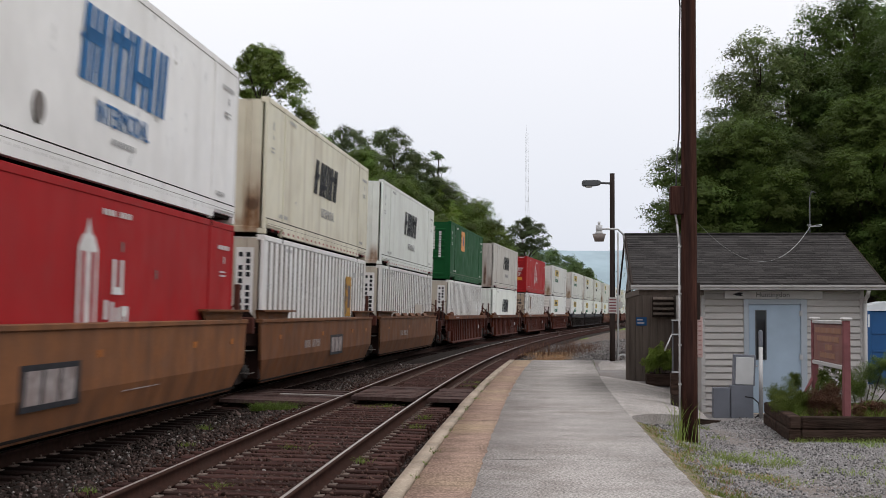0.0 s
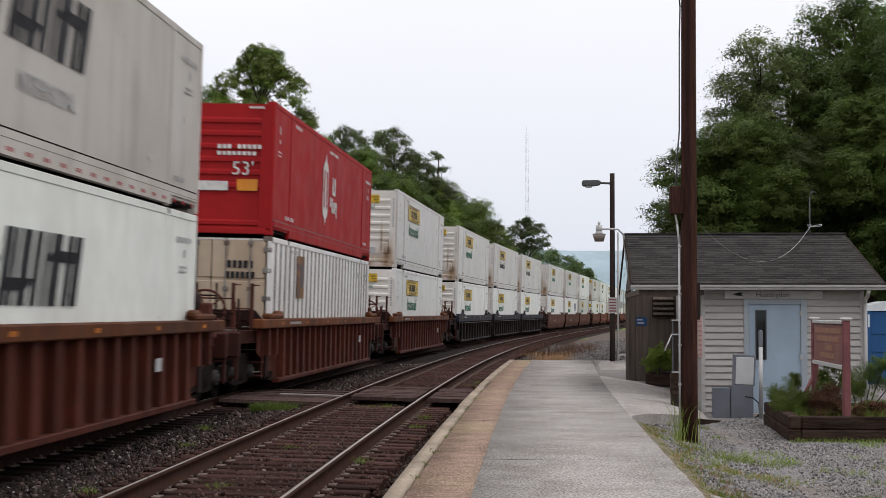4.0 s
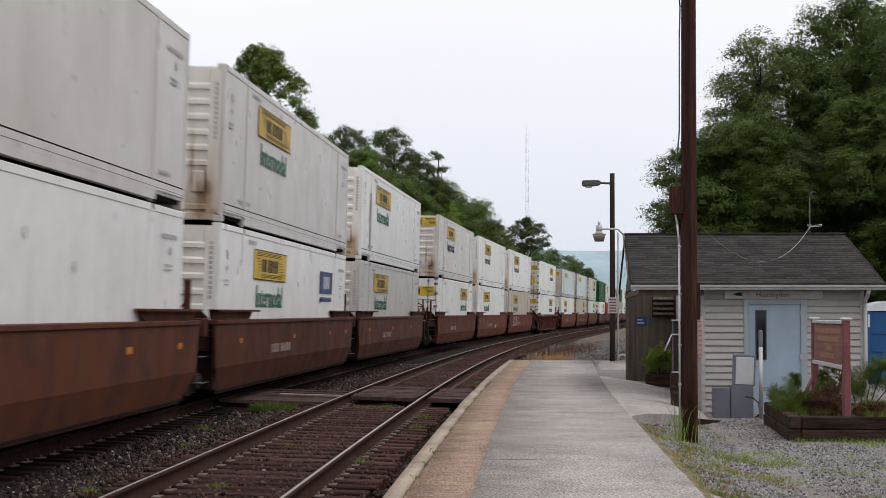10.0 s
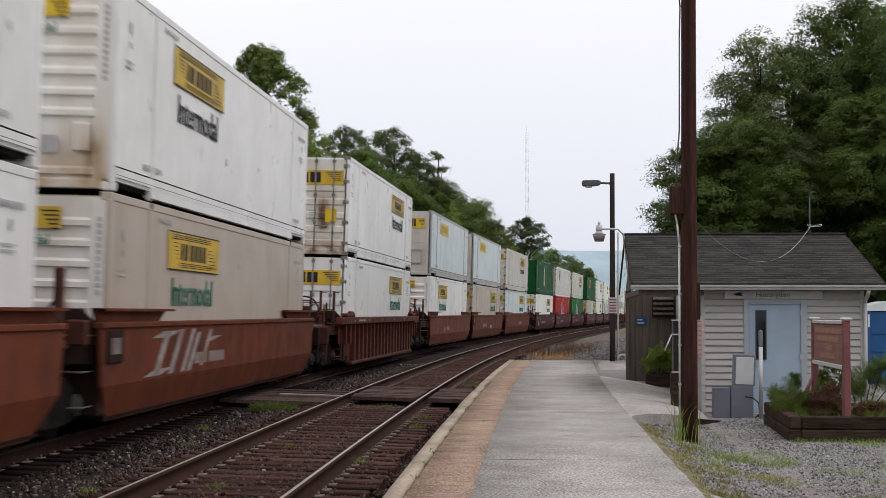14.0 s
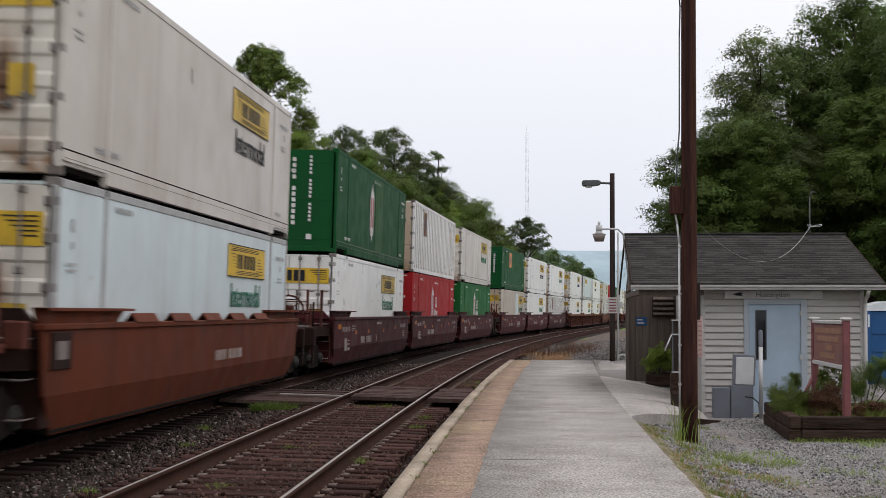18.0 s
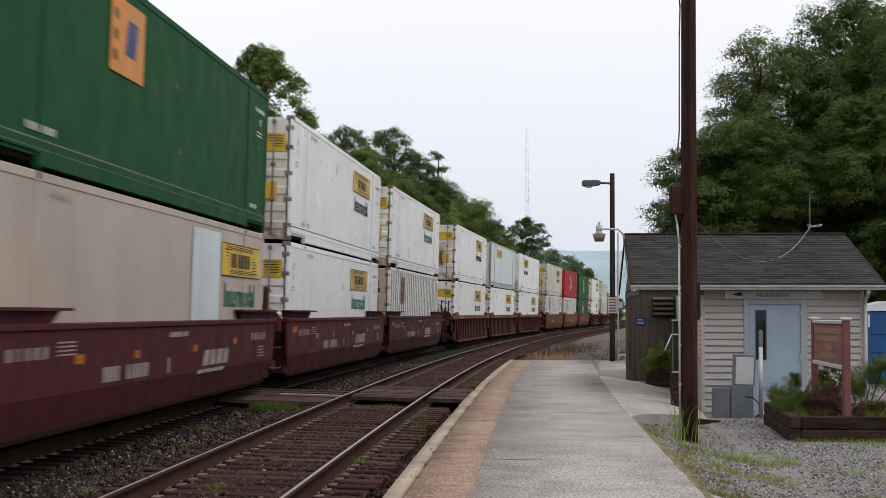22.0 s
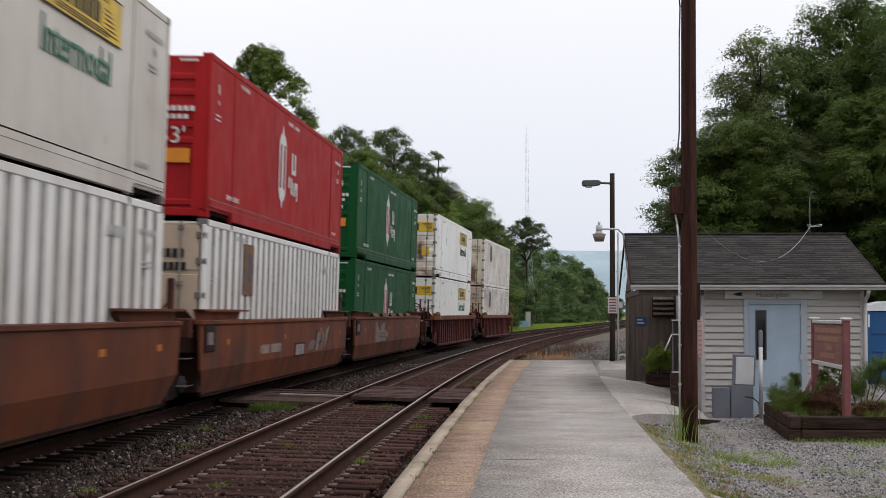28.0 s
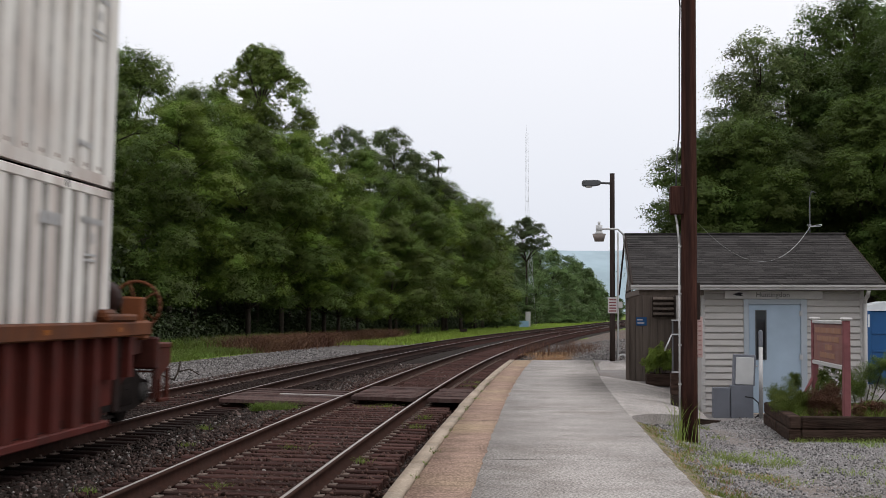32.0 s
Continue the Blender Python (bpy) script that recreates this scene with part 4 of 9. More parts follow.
# ---------------------------------------------------------------- portable toilet behind the shelter
pt = thing("portable_toilet", "blue plastic portable toilet with pale roof", "toilet cabin", pose(11.85, 42.0, ground_z(11.85, 42.0)))
boxpart("cabin", (0, 1.12, 0, 1.12, 0.0, 2.05), M_bluetoilet, pt, b=0.03)
for z in (0.4, 0.9, 1.4):
    boxpart("ledge", (0.1, 1.02, -0.02, 0.0, z, z + 0.04), M_bluetoilet, pt, b=0.005)
boxpart("corner_post", (-0.02, 0.1, -0.03, 0.08, 0, 2.1), M_bluetoilet, pt, b=0.02)
pb = bmesh.new()
prism(pb, [(-0.05, 2.05), (1.17, 2.05), (1.1, 2.2), (0.56, 2.32), (0.02, 2.2)], "y", -0.05, 1.17)
part("roof", pb, M_cloud, pt, "pale translucent roof")
boxpart("label_plate", (0.0, 0.05, -0.04, -0.032, 1.6, 1.95), M_cloud, pt, "white upright label")

# ---------------------------------------------------------------- signal mast and cabinets far along the line
ca2 = thing("signal_cabinet", "white and pale blue trackside equipment cabinets", "equipment cabinet", pose(11.2, 205, -0.5))
boxpart("cabinet_body", (-0.75, 0.5, 0, 1.0, 0, 1.05), mat("pale_blue_cabinet", (0.22, 0.36, 0.48), 0.5, 0.06, 3), ca2, "pale blue low cabinet", b=0.03)
boxpart("cabinet_body", (0.1, 0.75, 0.1, 0.9, 1.05, 2.3), M_white, ca2, "white upper cabinet", b=0.03)
boxpart("stand", (0.5, 0.75, 0.2, 0.8, 0, 1.05), M_white, ca2)
M_mast = mat("pale_grey_mast", (0.5, 0.5, 0.51), 0.5, 0.1, 5)
tw = thing("radio_mast", "tall thin lattice radio mast", "mast", pose(12.6, 222, -0.5))
pb = bmesh.new()
legs = [[Vector((-0.37, 0.0, z)), Vector((-0.37 + g, -0.3 * g, z)), Vector((-0.37 + 0.5 * g, 0.8 * g, z))] for z, g in ((1.435 * i, 0.32 + 0.012 * (20 - i) + 0.96 * max(0.0, 1 - i / 13) ** 1.1) for i in range(21))]
for i in range(20):
    for a in range(3):
        tube(pb, legs[i][a], legs[i + 1][a], 0.021, sides=5)
        if i < 8:
            tube(pb, legs[i][a], legs[i + 1][(a + 1) % 3], 0.024, sides=4)
        if i < 8 or i == 12:
            tube(pb, legs[i + 1][a], legs[i + 1][(a + 1) % 3], 0.022, sides=4)
part("lattice", pb, M_mast, tw)
pb = bmesh.new()
tube(pb, (-0.33, 0, 28.6), (-0.2, 0, 30.2), 0.03, 0.014, 6)
part("aerial", pb, M_mast, tw)

mk = thing("track_marker", "small dark trackside marker on a short stake", "marker", pose(2.0, 147.0, -0.55))
boxpart("marker_head", (-0.35, 0.35, -0.1, 0.1, 0.35, 0.62), M_darkpole, mk, b=0.03)
boxpart("stake", (-0.06, 0.06, -0.06, 0.06, 0, 0.35), M_darkpole, mk)


# ---------------------------------------------------------------- trees
def leaf_mat(name, base, var, trans=0.35):
    m = bpy.data.materials.new(name)
    m.use_nodes = True
    n, l = m.node_tree.nodes, m.node_tree.links
    bs = n["Principled BSDF"]
    bs.inputs["Roughness"].default_value = 0.6
    bs.inputs["Specular IOR Level"].default_value = 0.22
    geo = n.new("ShaderNodeNewGeometry")
    info = n.new("ShaderNodeObjectInfo")
    co = n.new("ShaderNodeTexCoord")
    nz = n.new("ShaderNodeTexNoise")
    nz.inputs["Scale"].default_value = 0.5
    nz.inputs["Detail"].default_value = 3
    l.new(co.outputs["Object"], nz.inputs["Vector"])
    hsv = n.new("ShaderNodeHueSaturation")
    hsv.inputs["Color"].default_value = (*base, 1)

    def rng(src, a, b, lo, hi):
        r = n.new("ShaderNodeMapRange")
        for key, v in zip(("From Min", "From Max", "To Min", "To Max"), (a, b, lo, hi)):
            r.inputs[key].default_value = v
        l.new(src, r.inputs["Value"])
        return r.outputs[0]
    isl = rng(geo.outputs["Random Per Island"], 0, 1, 1 - 0.6 * var, 1 + 0.6 * var)
    big = rng(nz.outputs["Fac"], 0.3, 0.7, 0.6, 1.4)
    ob = rng(info.outputs["Random"], 0, 1, 0.82, 1.18)
    m1 = n.new("ShaderNodeMath"); m1.operation = "MULTIPLY"
    m2 = n.new("ShaderNodeMath"); m2.operation = "MULTIPLY"
    l.new(isl, m1.inputs[0]); l.new(big, m1.inputs[1])
    l.new(m1.outputs[0], m2.inputs[0]); l.new(ob, m2.inputs[1])
    l.new(m2.outputs[0], hsv.inputs["Value"])
    l.new(rng(nz.outputs["Fac"], 0.3, 0.7, 0.48, 0.515), hsv.inputs["Hue"])
    l.new(hsv.outputs[0], bs.inputs["Base Color"])
    tr = n.new("ShaderNodeBsdfTranslucent")
    l.new(hsv.outputs[0], tr.inputs["Color"])
    mx = n.new("ShaderNodeMixShader")
    mx.inputs[0].default_value = trans
    l.new(bs.outputs[0], mx.inputs[1])
    l.new(tr.outputs[0], mx.inputs[2])
    l.new(mx.outputs[0], n["Material Output"].inputs["Surface"])
    return m


L_dark = leaf_mat("dark_green_leaves", (0.092, 0.14, 0.026), 0.12, 0.35)
L_mid = leaf_mat("mid_green_leaves", (0.096, 0.138, 0.026), 0.25)
L_light = leaf_mat("bright_green_leaves", (0.16, 0.235, 0.037), 0.12, 0.35)
L_meadow = leaf_mat("bright_meadow_grass", (0.2, 0.29, 0.04), 0.3, 0.3)
L_syc = leaf_mat("olive_green_broad_leaves", (0.125, 0.172, 0.036), 0.2, 0.4)
# leaves of the far trees, paler and bluer: haze put into the colour
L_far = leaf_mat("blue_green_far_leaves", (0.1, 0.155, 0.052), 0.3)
L_pine = leaf_mat("dark_open_crown_leaves", (0.07, 0.098, 0.032), 0.35, 0.25)
L_weed = leaf_mat("red_brown_weeds", (0.11, 0.055, 0.03), 0.5, 0.2)
L_dry = leaf_mat("dry_tan_weeds", (0.33, 0.19, 0.095), 0.45, 0.2)
L_reed = leaf_mat("fresh_grass_blades", (0.2, 0.27, 0.06), 0.3)
L_grass = leaf_mat("grass_blades", (0.125, 0.17, 0.03), 0.4)
M_bark = mat("grey_brown_bark", (0.045, 0.036, 0.029), 0.95, 0.35, 6, bump=0.03, bscale=9, aniso=(3, 3, 0.5))


def leaves(rng, centres, radii, count, size, droop=0.0, squash=0.8, flat=0.38):
    """Folded leaf pieces scattered through clumps: vertices and faces."""
    k = len(centres)
    pick = rng.integers(0, k, count)
    d = rng.normal(size=(count, 3))
    d /= np.linalg.norm(d, axis=1)[:, None]
    r = rng.random(count) ** 0.42
    p = centres[pick] + d * (r * radii[pick])[:, None] * np.array([1, 1, squash])
    nrm = d * 0.9 + rng.normal(size=(count, 3)) * flat + np.array([0, 0, 0.5])
    nrm /= np.linalg.norm(nrm, axis=1)[:, None]
    t = np.cross(nrm, rng.normal(size=(count, 3)))
    t /= np.linalg.norm(t, axis=1)[:, None]
    t[:, 2] -= droop
    t /= np.linalg.norm(t, axis=1)[:, None]
    b = np.cross(nrm, t)
    s = size * (0.6 + 0.8 * rng.random(count))[:, None]
    v = np.stack([p - t * s * 0.5, p + b * s * 0.28 + nrm * s * 0.1, p + t * s * 0.5, p - b * s * 0.28 + nrm * s * 0.1], 1).reshape(-1, 3)
    f = np.arange(count * 4).reshape(-1, 4)
    return v, f


def sprays(rng, centres, radii, count, size, twigs=10, droop=0.1, fuzz=0.17):
    """Small pointed leaves set along twigs that fan out of every clump: vertices and faces."""
    k = len(centres) * twigs
    home = np.repeat(np.arange(len(centres)), twigs)
    d = rng.normal(size=(k, 3)) + np.array([0, 0, 0.25])
    d /= np.linalg.norm(d, axis=1)[:, None]
    reach = radii[home] * (0.45 + 0.8 * rng.random(k))
    pick = rng.integers(0, k, count)
    u = rng.random(count) ** 0.6
    fz = rng.normal(size=(count, 3))
    fz *= (rng.random(count) ** 0.4 / np.linalg.norm(fz, axis=1))[:, None]
    p = centres[home[pick]] + d[pick] * (reach[pick] * u)[:, None] + fz * (1.9 * fuzz * radii[home[pick]] * (1.15 - 0.5 * u))[:, None]
    p[:, 2] -= droop * radii[home[pick]] * u ** 2
    nrm = rng.normal(size=(count, 3)) * 0.8 + d[pick] * 0.35 + np.array([0, 0, 0.7])
    nrm /= np.linalg.norm(nrm, axis=1)[:, None]
    t = np.cross(nrm, rng.normal(size=(count, 3)))
    t /= np.linalg.norm(t, axis=1)[:, None]
    b = np.cross(nrm, t)
    s = size * (0.6 + 0.8 * rng.random(count))[:, None]
    v = np.stack([p - t * s * 0.4 - b * s * 0.3, p - t * s * 0.4 + b * s * 0.3, p + t * s * 0.6], 1).reshape(-1, 3)
    return v, np.arange(count * 3).reshape(-1, 3)


def tufts(rng, lobes, radii, clusters, count, size, spread=0.42, squash=0.8, low=-0.5, fill=0.1, rough=0.24):
    """Leaves in tufts over the outside of a crown's lobes, with a thin scatter of leaves inside: vertices and faces."""
    w = radii ** 2 / np.sum(radii ** 2)
    home = rng.choice(len(lobes), clusters, p=w)
    d = rng.normal(size=(clusters, 3))
    d /= np.linalg.norm(d, axis=1)[:, None]
    d[:, 2] = np.where(d[:, 2] < low, -d[:, 2], d[:, 2])
    flatten = np.array([1, 1, squash])
    centre = lobes[home] + d * (radii[home] * (0.62 + 0.48 * rng.random(clusters)))[:, None] * flatten
    reach = spread * (0.5 + 0.9 * rng.random(clusters))
    pick = rng.integers(0, clusters, count)
    off = rng.normal(size=(count, 3)) * 0.55
    p = centre[pick] + off * reach[pick][:, None] * np.array([1, 1, 0.55])
    p[:, 2] -= 0.25 * reach[pick] * np.sum(off[:, :2] ** 2, axis=1)
    nrm = d[pick] * 0.75 + np.array([0, 0, 0.55]) + rng.normal(size=(count, 3)) * rough
    s = size * (0.55 + 0.9 * rng.random(count))
    inner = rng.random(count) < fill
    k = int(inner.sum())
    pick = rng.choice(len(lobes), k, p=w)
    di = rng.normal(size=(k, 3))
    di /= np.linalg.norm(di, axis=1)[:, None]
    p[inner] = lobes[pick] + di * (radii[pick] * 0.75 * rng.random(k) ** 0.5)[:, None] * flatten
    s[inner] *= 1.9
    nrm /= np.linalg.norm(nrm, axis=1)[:, None]
    t = np.cross(nrm, rng.normal(size=(count, 3)))
    t /= np.linalg.norm(t, axis=1)[:, None]
    b = np.cross(nrm, t)
    s = s[:, None]
    v = np.stack([p - t * s * 0.4 - b * s * 0.32, p - t * s * 0.4 + b * s * 0.32, p + t * s * 0.6], 1).reshape(-1, 3)
    return v, np.arange(count * 3).reshape(-1, 3)


def crown_lobes(rng, form, h, w, base, lobes, lobe_r):
    """Centres and radii of the lobes of a crown: broad, conical or tiered like a pine."""
    out, rad = [], []
    for i in range(lobes):
        u = (i + 0.3 + 0.4 * rng.random()) / lobes
        if form == "broad":
            env = w * max(0.12, 1 - abs((u - 0.38) / 0.66) ** 2.4)
        elif form == "cone":
            u = u ** 0.9
            env = w * (1.04 - u) ** 0.68 * min(1.0, 0.5 + 2.5 * u)
        else:
            u = round(u * 8) / 8 + rng.normal() * 0.014
            env = w * max(0.12, 1 - 0.75 * u) * (0.75 + 0.5 * rng.random())
        a = i * 2.399 + rng.random() * 1.2
        rr = env * (0.6 + 0.4 * rng.random()) if rng.random() < 0.8 else env * 0.3 * rng.random()
        r = lobe_r * (0.55 + 0.9 * rng.random()) * (1.0 if u < 0.7 else 1.25 - 0.5 * u)
        out.append((rr * math.cos(a), rr * math.sin(a), base + (h - base - 0.75 * lobe_r) * u))
        rad.append(r)
    return np.array(out), np.array(rad)


def tree_meshes(seed, form, h, w, base, lobes, lobe_r, clusters, count, size, leaf, spread=0.42, squash=0.8, fill=0.1, thick=0.22, limbs=18):
    rng = np.random.default_rng(seed)
    c, r = crown_lobes(rng, form, h, w, base, lobes, lobe_r)
    v, f = tufts(rng, c, r, clusters, count, size, spread, squash, fill=fill)
    crown = fast_mesh("crown", v, f, leaf)
    bm = bmesh.new()
    prev, pr = Vector((0, 0, -0.3)), thick
    zs = [h * 0.16, h * 0.36, h * 0.58, h * 0.78, h * 0.93]
    trunk = [prev]
    for i, z in enumerate(zs):
        q = Vector((rng.normal() * 0.12 * i, rng.normal() * 0.12 * i, z))
        nr = thick * (1 - 0.17 * (i + 1))
        tube(bm, prev, q, pr, nr, 9)
        prev, pr = q, nr
        trunk.append(q)
    for i in range(0, len(c), max(1, len(c) // limbs)):
        tgt = Vector(c[i])
        j = max([k for k in range(len(trunk)) if trunk[k].z < tgt.z - 0.6] or [1])
        st = trunk[max(j, 1)] if trunk[max(j, 1)].z < tgt.z else trunk[1]
        mid = st.lerp(tgt, 0.55) + Vector((0, 0, 0.25))
        tube(bm, st, mid, thick * 0.3, thick * 0.18, 6)
        tube(bm, mid, tgt, thick * 0.18, thick * 0.05, 6)
    return crown, mesh_of(bm, "trunk", M_bark), leaf


def plant_tree(meshes, x, y, rot, sc, label, name="tree", z=None, group="trees along the railway", sz=1.0):
    crown, trunk, leaf = meshes
    t = thing(name, label, "tree", pose(x, y, ground_z(x, y) if z is None else z, 0, 0, rot) @ Matrix.Diagonal((sc, sc, sc * sz, 1)), group)
    part("trunk", trunk, M_bark, t)
    part("crown", crown, leaf, t)
    return t


T_A = tree_meshes(11, "broad", 18.0, 4.8, 3.6, 38, 1.4, 1300, 108000, 0.13, L_light, 0.46, fill=0.05)
T_B = tree_meshes(12, "broad", 16.5, 5.0, 3.2, 36, 1.42, 1300, 108000, 0.13, L_dark, 0.46, fill=0.05)
T_S = tree_meshes(13, "cone", 20.0, 8.0, 7.0, 270, 0.68, 2700, 118000, 0.14, L_syc, 0.3, 0.85, 0.03, thick=0.16, limbs=60)
T_L = tree_meshes(16, "broad", 19.0, 4.3, 6.5, 110, 0.8, 1500, 60000, 0.13, L_pine, 0.36, 0.55, 0.04, thick=0.17, limbs=30)
T_P = tree_meshes(17, "tier", 18.0, 3.0, 5.0, 50, 0.7, 560, 22000, 0.14, L_pine, 0.32, 0.45, 0.05, limbs=40)
T_R = tree_meshes(18, "broad", 17.0, 3.6, 11.6, 40, 0.85, 460, 17000, 0.2, L_pine, 0.42, 0.5, 0.02)
T_D = tree_meshes(14, "broad", 15.0, 4.6, 2.2, 40, 1.6, 1000, 56000, 0.18, L_mid, 0.55)
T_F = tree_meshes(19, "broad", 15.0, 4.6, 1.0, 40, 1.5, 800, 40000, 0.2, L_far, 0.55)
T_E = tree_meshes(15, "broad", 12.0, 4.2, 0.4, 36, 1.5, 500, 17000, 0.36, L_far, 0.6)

# the wood on the far side of the line: place along it, distance from the main track, kind, height
WOOD = [(93, -21.1, T_B, 19.2), (90, -17.7, T_A, 15.8), (96, -18.0, T_B, 17.0), (100, -17.5, T_A, 17.1), (107, -16.8, T_S, 21.8), (99, -15.2, T_B, 15.0), (104, -14.2, T_A, 15.4), (108, -13.2, T_B, 14.4), (112, -13.0, T_A, 13.0), (113, -12.1, T_B, 11.4),
        (117, -11.5, T_A, 8.8), (136, -16.8, T_L, 19.6), (133, -14.1, T_B, 17.0), (148, -15.1, T_L, 21.0), (150, -13.2, T_L, 18.8), (164, -13.2, T_P, 20.2), (138, -12.5, T_B, 15.5), (150, -12.3, T_A, 16.0), (160, -11.7, T_B, 16.5), (172, -11.7, T_D, 16.9),
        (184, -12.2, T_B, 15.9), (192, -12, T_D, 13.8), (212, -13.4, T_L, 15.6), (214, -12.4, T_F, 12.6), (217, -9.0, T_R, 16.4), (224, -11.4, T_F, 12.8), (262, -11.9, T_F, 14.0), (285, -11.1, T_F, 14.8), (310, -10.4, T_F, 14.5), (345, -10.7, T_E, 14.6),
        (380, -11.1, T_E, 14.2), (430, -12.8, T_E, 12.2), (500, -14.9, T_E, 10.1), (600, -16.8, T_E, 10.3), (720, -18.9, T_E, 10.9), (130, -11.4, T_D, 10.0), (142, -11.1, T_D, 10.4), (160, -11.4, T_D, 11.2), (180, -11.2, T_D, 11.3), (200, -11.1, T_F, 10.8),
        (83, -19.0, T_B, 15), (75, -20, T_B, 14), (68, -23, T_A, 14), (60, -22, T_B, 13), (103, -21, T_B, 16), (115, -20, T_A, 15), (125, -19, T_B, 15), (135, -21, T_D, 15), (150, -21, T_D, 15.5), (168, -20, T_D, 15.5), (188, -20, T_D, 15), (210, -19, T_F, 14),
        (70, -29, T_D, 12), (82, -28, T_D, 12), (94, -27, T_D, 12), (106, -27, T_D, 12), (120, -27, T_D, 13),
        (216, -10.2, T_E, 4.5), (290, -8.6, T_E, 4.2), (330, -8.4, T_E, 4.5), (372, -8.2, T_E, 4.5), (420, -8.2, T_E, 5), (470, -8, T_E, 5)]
KIND_LABEL = {id(T_A): (18.0, "full leafy green broadleaf tree at the wood's edge"), id(T_B): (16.5, "dense dark green broadleaf tree"), id(T_S): (20.0, "tall conical tree with broad leaves and gaps of sky"), id(T_L): (19.0, "tall dark open-crowned tree with airy branches"),
              id(T_P): (18.0, "slender pine with tiers of branches"), id(T_R): (17.0, "round-headed open tree beside the radio mast"), id(T_D): (15.0, "dark green tree in the wood beyond the track"), id(T_F): (15.0, "pale hazy green tree farther along the line"), id(T_E): (12.0, "low green tree far along the line")}
for i, (s, o, meshes, ht) in enumerate(WOOD):
    x, y, h = on_line(s, o)
    tall, lab = KIND_LABEL[id(meshes)]
    k = ht / tall
    plant_tree(meshes, x, y, 67 * i, k ** 0.6, lab, z=-0.55, sz=k ** 0.4)

# trees behind the shelter: place, kind, height
# two tones of one leaf, with shaded and lit crowns put into the colour
L_near = leaf_mat("feathery_green_leaves", (0.06, 0.093, 0.019), 0.15, 0.42)
L_bright = leaf_mat("sunlit_green_leaves", (0.086, 0.128, 0.024), 0.15, 0.42)
L_airy = leaf_mat("pale_airy_leaves", (0.115, 0.15, 0.05), 0.35)
T_N1 = tree_meshes(21, "broad", 10.0, 2.5, 2.8, 40, 0.85, 1500, 120000, 0.075, L_bright, 0.27, 0.75, 0.06)
T_N4 = tree_meshes(24, "broad", 10.0, 2.5, 2.8, 40, 0.85, 1500, 110000, 0.078, L_near, 0.27, 0.75, 0.06)
T_N2 = tree_meshes(22, "broad", 12.5, 3.7, 3.6, 58, 1.05, 2100, 165000, 0.08, L_near, 0.3, 0.75, 0.08)
T_N3 = tree_meshes(23, "broad", 11.5, 1.9, 6.2, 50, 0.5, 700, 32000, 0.075, L_airy, 0.28, 0.9, 0.02, thick=0.12, limbs=12)
BEHIND = [(8.15, 47.0, T_N4, 7.6, "small feathery green tree behind the shelter"), (9.3, 46.4, T_N1, 8.2, "feathery green tree behind the shelter"), (10.7, 51.0, T_N3, 11.8, "airy pale-leaved tree behind the shelter"),
          (12.6, 52.0, T_N2, 11.4, "large leafy green tree behind the shelter"), (15.8, 56.5, T_N2, 14.2, "large leafy green tree behind the shelter"), (15.9, 49.5, T_N2, 13.0, "large leafy green tree beside the lot"),
          (10.9, 47.5, T_N4, 8.0, "feathery green tree behind the shelter"), (13.3, 46.8, T_N1, 9.1, "feathery green tree behind the shelter"), (14.2, 44.6, T_N4, 7.0, "leafy green tree beside the lot"), (17.6, 50.0, T_N2, 12.6, "large leafy green tree beside the lot"),
          (11.6, 58.0, T_N2, 8.4, "leafy green tree behind the shelter"), (18.6, 58.0, T_N2, 14.0, "large leafy green tree beside the lot")]
for i, (x, y, meshes, ht, lab) in enumerate(BEHIND):
    k = ht / {id(T_N1): 10.0, id(T_N4): 10.0, id(T_N2): 12.5, id(T_N3): 11.5}[id(meshes)]
    plant_tree(meshes, x, y, 50 * i, k ** 0.7, lab, group="trees behind the shelter", sz=k ** 0.3)

# the depth of the wood, closed by leaves coloured dark for its shade
rng = np.random.default_rng(31)
deep, low = [], []
for i in range(520):
    s, o = 30 + 420 * rng.random(), -28 - 12 * rng.random()
    x, y, h = on_line(s, o)
    deep.append((x, y, -0.3 + 9.5 * rng.random()))
for i in range(520):
    s, o = 40 + 200 * rng.random(), -17.5 - 10 * rng.random()
    x, y, h = on_line(s, o)
    deep.append((x, y, -0.2 + 6.2 * rng.random()))
for i in range(520):
    s = 60 + 300 * rng.random() ** 1.2
    x, y, h = on_line(s, (-12.6 if s > 118 else -15.5) - 4.0 * rng.random())
    low.append((x, y, -0.4 + (2.4 if s > 118 else 1.2) * rng.random()))
# same dark-coloured leaves, for the shade low behind the shelter's trees
for i in range(150):
    deep.append((13 + 11 * rng.random(), 51 + 7 * rng.random(), -0.2 + 4.6 * rng.random()))
# leaf colour lowered to stand in for shade inside the wood
L_under = leaf_mat("shade_coloured_leaves", (0.022, 0.034, 0.009), 0.3, 0.12)
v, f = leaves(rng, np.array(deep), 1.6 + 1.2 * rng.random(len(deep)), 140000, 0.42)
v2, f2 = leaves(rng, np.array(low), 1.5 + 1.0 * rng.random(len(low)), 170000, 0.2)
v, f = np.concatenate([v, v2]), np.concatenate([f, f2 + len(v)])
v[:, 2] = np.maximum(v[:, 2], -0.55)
tagged(new("woodland", fast_mesh("woodland", v, f, L_under)), "leaf mass deep in the wood, coloured dark for its shade", "woodland", kind="stuff")


